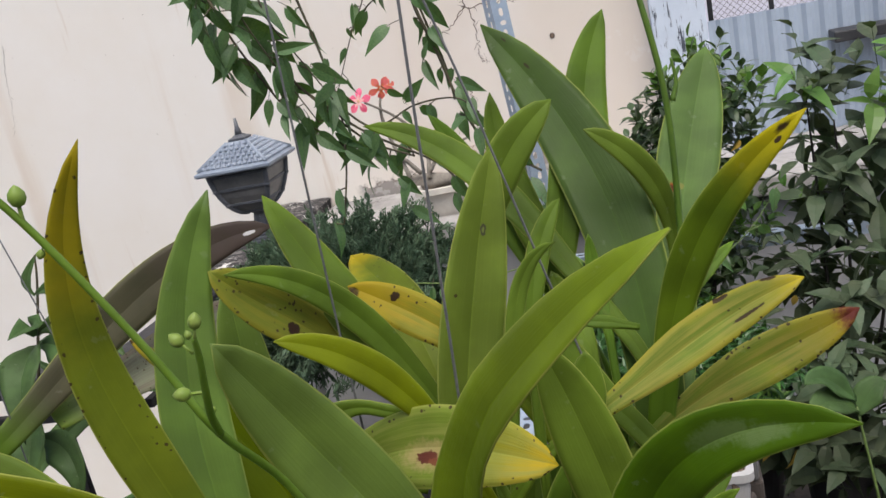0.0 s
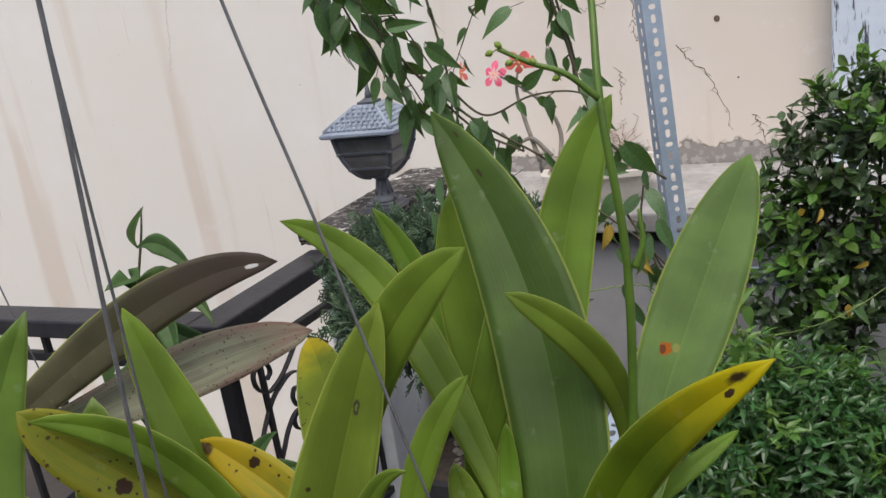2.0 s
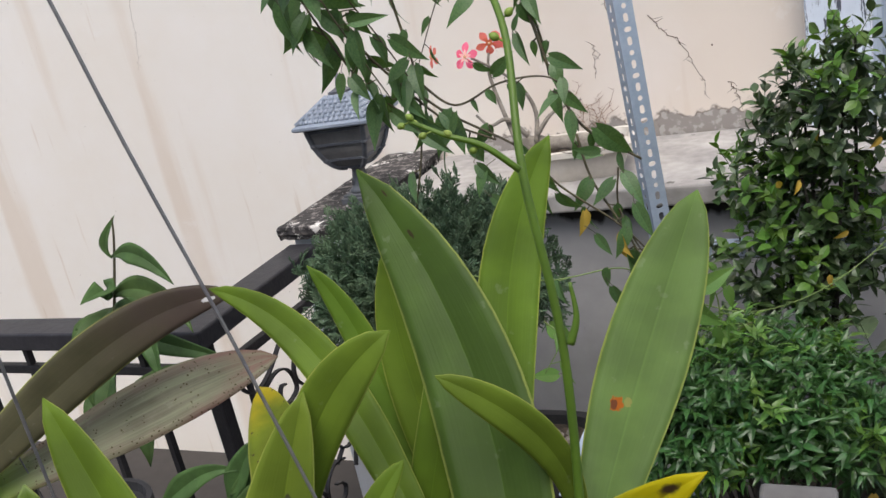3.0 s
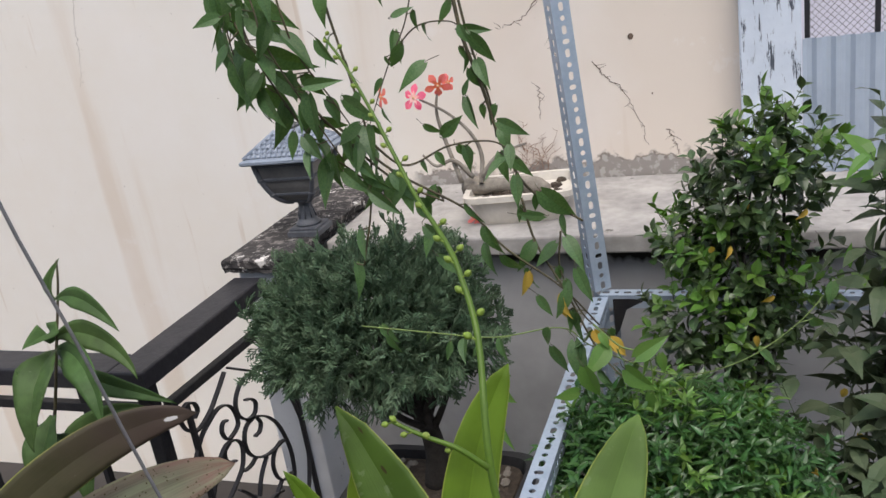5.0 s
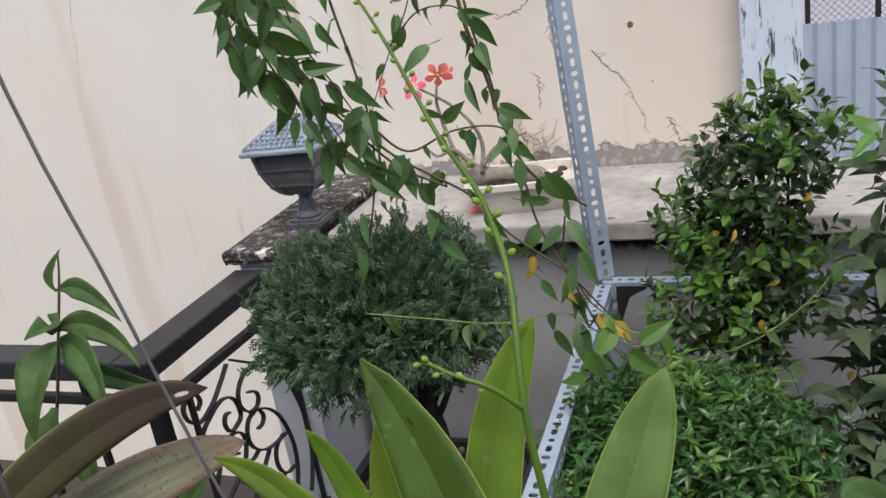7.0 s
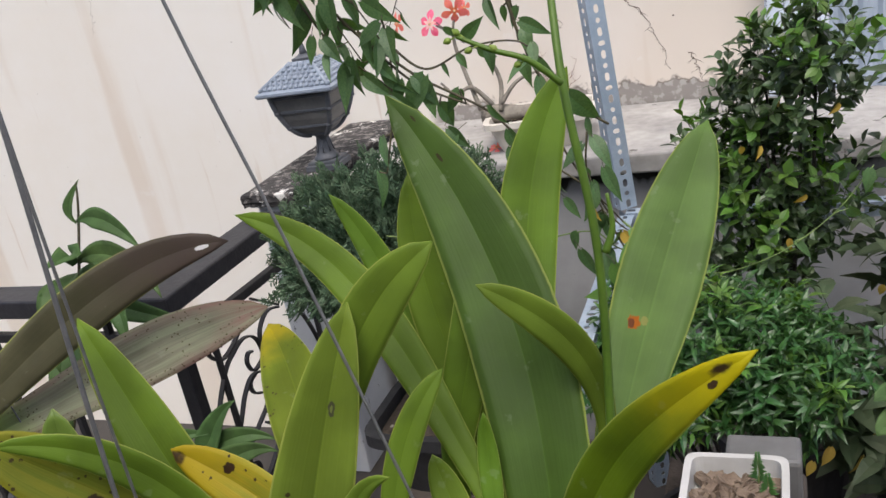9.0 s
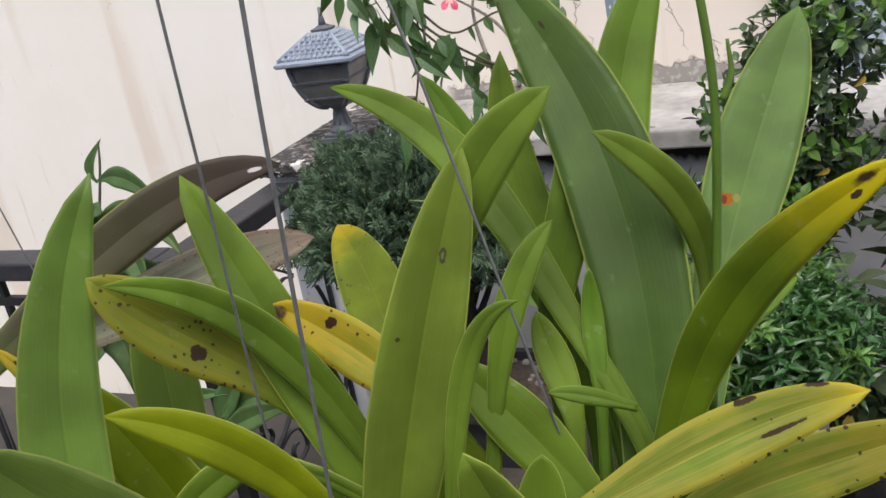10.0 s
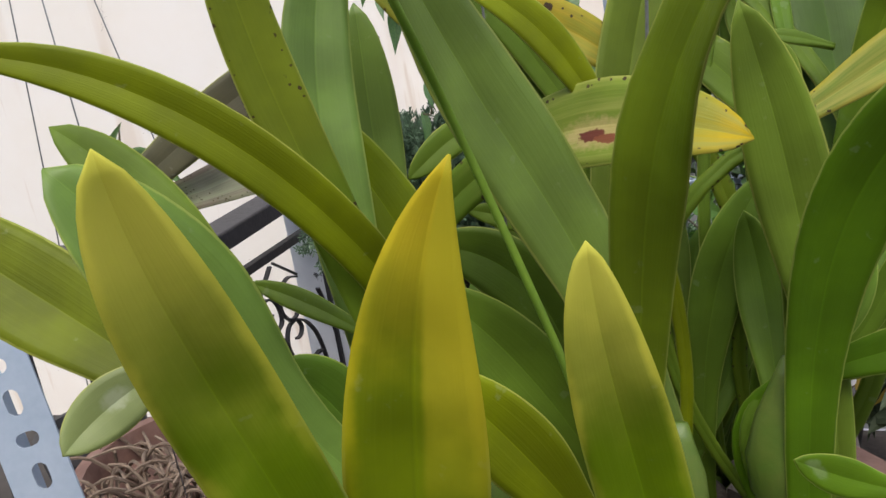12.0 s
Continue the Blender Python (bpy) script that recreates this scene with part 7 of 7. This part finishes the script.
def flower(p, r, material, face, parent):
    f = Vector(face).normalized()
    k = Matrix.Translation(p) @ Vector((0, 0, 1)).rotation_difference(f).to_matrix().to_4x4()
    bm = bmesh.new()
    for i in range(5):
        a = i * 1.2566
        d = Vector((math.cos(a), math.sin(a), 0.15))
        blade(bm, Vector(), d, Vector((0, 0, 1)), r * (1.08 - 0.16 * ((i * 2) % 5) / 4), r * 0.60, PETAL_PROF, 0.22 if i % 2 else 0.05, 0.12 + 0.14 * (i % 3), 0.0, 0.15)
    bmesh.ops.transform(bm, matrix=k, verts=bm.verts)
    ob = part("flower", bm, material, parent, "open five-petalled flower", smooth=True)
    bm = bmesh.new()
    for i in range(5):
        a = i * 1.2566
        blade(bm, Vector((0, 0, 0.0012)), Vector((math.cos(a), math.sin(a), 0.17)), Vector((0, 0, 1)), r * 0.55, r * 0.26, STAR_PROF, 0.1, 0.10)
    bmesh.ops.transform(bm, matrix=k, verts=bm.verts)
    part("pale_eye", bm, M_PINKW if material is M_PINK else M_REDW, ob, smooth=True)
    bm = ball(bmesh.new(), Vector((0, 0, 0.003)), r * 0.11, (1, 1, 0.8), 10, 6)
    bmesh.ops.transform(bm, matrix=k, verts=bm.verts)
    part("throat", bm, M_THROAT, ob, smooth=True)


for q, r, mm, f in zip([(-0.742, 2.194, 1.211), (-0.683, 2.225, 1.233), (-0.813, 2.151, 1.229), (-0.669, 2.264, 1.231)], (0.036, 0.035, 0.03, 0.024), (M_PINK, M_RED, M_RED, M_RED), ((-0.2, -1, 0.2), (0.3, -0.8, -0.3), (-0.6, -0.7, 0.1), (0.8, -0.5, 0))):
    flower(Vector(q), r, mm, f, tray)
fallen = thing("fallen_flower", "dropped red flower lying on the concrete slab", "flower")
flower(Vector((-0.62, 2.20, 0.868)), 0.024, M_RED, (0.1, -0.5, 1), fallen)

# ---- white pot and box at the front of the bench ----
wp = thing("white_bonsai_pot", "white glazed square pot with a bare root mass", "plant pot")
bm = bmesh.new()
rings = []
for x, z in ((0.062, 0.0), (0.066, 0.004), (0.078, 0.085), (0.084, 0.087), (0.084, 0.098), (0.072, 0.098), (0.068, 0.07)):
    rings.append([bm.verts.new(Vector((0.030 + 0.72 * x * (abs(math.cos(a)) ** 0.22) * (1 if math.cos(a) > 0 else -1), 0.905 + 0.72 * x * (abs(math.sin(a)) ** 0.22) * (1 if math.sin(a) > 0 else -1), 0.712 + z))) for a in [2 * math.pi * (k + 0.5) / 32 for k in range(32)]])
for a, b in zip(rings, rings[1:]):
    for k in range(32):
        bm.faces.new((a[k], a[(k + 1) % 32], b[(k + 1) % 32], b[k]))
bm.faces.new(rings[0][::-1])
bm.faces.new(rings[-1])
part("pot", bm, M_WPOT, wp)
bm = bmesh.new()
for i in range(34):
    c = Vector((0.032 + rnd.uniform(-0.036, 0.036), 0.90 + rnd.uniform(-0.036, 0.036), 0.786))
    e = Vector((rnd.uniform(-0.028, 0.028), rnd.uniform(-0.025, 0.025), rnd.uniform(0, 0.02)))
    tube(bm, smooth_path((c, c + e * 0.5 + Vector((0, 0, 0.010)), c + e), 3), rnd.uniform(0.0012, 0.003), 0.0009, 5)
for i in range(60):
    c = Vector((0.032 + rnd.uniform(-0.042, 0.042), 0.90 + rnd.uniform(-0.042, 0.042), 0.787 + rnd.uniform(0, 0.008)))
    k = Matrix.Translation(c) @ Euler((rnd.uniform(-0.7, 0.7), rnd.uniform(-0.7, 0.7), rnd.uniform(0, 6))).to_matrix().to_4x4()
    h = rnd.uniform(0.5, 1.3)
    box(bm, (-0.012 * h, -0.006 * h, -0.004), (0.012 * h, 0.006 * h, 0.004), 0, k)
tagged(part("root_mass", bm, M_ROOT, wp, "tangled dry roots"), kind="stuff")
boxy = tagged(part("storage_box", box(bmesh.new(), (0.012, 1.0, 0.70), (0.105, 1.06, 0.775), 0.006), M_BOX), "small grey plastic box behind the pot", "box")
step_block = tagged(part("pot_stand", box(bmesh.new(), (-0.03, 0.84, 0.118), (0.095, 0.965, 0.711), 0.006), M_DARKB), "plain dark block under the white pot", "stand", "pot stands")
box_stand = tagged(part("pot_stand", box(bmesh.new(), (0.01, 1.005, 0.118), (0.11, 1.085, 0.699), 0.006), M_DARKB), "plain dark block under the grey box", "stand", "pot stands")


for q, f in zip([(0.149, 1.345, 0.558), (0.227, 1.417, 0.541), (0.190, 1.477, 0.637), (0.270, 1.557, 0.661), (0.200, 1.402, 0.503), (0.122, 1.333, 0.536), (0.248, 1.566, 0.746)], (0.04, 0.035, 0.03, 0.03, 0.04, 0.03, 0.025)):
    ob = new("dead_leaf", me_y)
    ob.matrix_world = Matrix.Translation(q) @ Euler((rnd.uniform(-0.5, 0.4), rnd.uniform(-0.8, 0.8), rnd.uniform(-1, 1))).to_matrix().to_4x4() @ Matrix.Scale(f, 4)
    ob.parent = back

for q in ((0.091, 1.70, 1.055), (0.190, 1.70, 1.040), (0.055, 1.68, 0.978), (0.10, 1.66, 0.80), (0.02, 1.66, 0.985), (0.13, 1.66, 0.885)):
    ob = new("yellow_leaf", me_y)
    ob.matrix_world = Matrix.Translation(q) @ Euler((rnd.uniform(-0.5, 0.4), rnd.uniform(-0.9, 0.9), rnd.uniform(-1, 1))).to_matrix().to_4x4() @ Matrix.Scale(0.026, 4)
    ob.parent = tall

# ---- seedlings and a shelf on the fence ----
fern = thing("seedling", "tiny feathery green seedling growing in the white pot", "seedling")
for x, y, h in ((0.055, 0.93, 0.055), (0.066, 0.91, 0.04)):
    b = Vector((x, y, 0.785))
    part("stem", tube(bmesh.new(), [b, b + Vector((0.002, 0, h * 0.5)), b + Vector((0, 0, h))], 0.0012, 0.0006, 5), M_VSTEMG, fern)
    bm = bmesh.new()
    for i in range(16):
        for sx in (-1, 1):
            q = b + Vector((0.001, 0, h * (0.25 + 0.047 * i)))
            small_leaf(bm, q, Vector((sx, rnd.uniform(-0.6, 0.2), 0.35)), Vector((0, -0.4, 1)), 0.011 * (1.15 - i / 18), 0.004, "lance", 0.1, 0.2)
    tagged(part("leaflet_tuft", bm, M_BUSH, fern), kind="stuff")
sap = thing("broad_leaf_plant", "low plant with smooth oval green leaves beside the bush", "plant")
for pts, w in (([(0.284, 1.248, 0.683), (0.260, 1.236, 0.714), (0.229, 1.222, 0.741), (0.202, 1.203, 0.739)], 0.045), ([(0.284, 1.245, 0.666), (0.255, 1.221, 0.695), (0.228, 1.204, 0.705), (0.204, 1.185, 0.693)], 0.05), ([(0.284, 1.243, 0.657), (0.300, 1.252, 0.681), (0.315, 1.259, 0.697), (0.337, 1.266, 0.698)], 0.045)):
    part("leaf", strap(bmesh.new(), *pts, w, (0.1, -0.6, 0.8), keel=0.15, neck=0.25, thick=0.0005, wide=0.45, point=1.7, nl=12, nw=6), M_BROAD, sap, smooth=True)
top = Vector([(0.284, 1.246, 0.670)][0])
part("stem", tube(bmesh.new(), smooth_path((Vector((top.x + 0.02, top.y, 0.119)), Vector((top.x + 0.03, top.y, (top.z + 0.12) / 2)), top)), 0.004, 0.002, 6), M_VSTEMG, sap, smooth=True)
shelf_b, shelf_e = [(0.520, 2.450, 1.125), (0.784, 2.450, 1.093)]
ledge = tagged(part("fence_planter", box(bmesh.new(), (shelf_b[0], 2.42, shelf_b[2] - 0.02), (shelf_e[0] + 0.25, 2.503, shelf_b[2] + 0.01), 0.004), M_BLACKPOT), "long black planter trough hung on the mesh fence", "planter")
for x in (0.56, 0.80, 0.98):
    bar("hook", (x, 2.512, shelf_b[2] - 0.01), (x, 2.527, 1.327), 0.006, 0.004, M_IRON, ledge)
rp = [(0.727, 2.450, 1.125)][0]
red_pot = tagged(part("red_pot", lathe(bmesh.new(), [(0.018, 0.0), (0.034, 0.004), (0.04, 0.03), (0.036, 0.045), (0.03, 0.046), (0.01, 0.04)], 20, (rp[0] + 0.01, 2.46, shelf_b[2] + 0.01)), mat("red_glazed_clay", (0.45, 0.05, 0.03), (0.36, 0.05, 0.03), 20, 0.4, 0.05)), "small red pot standing on the black planter", "pot")
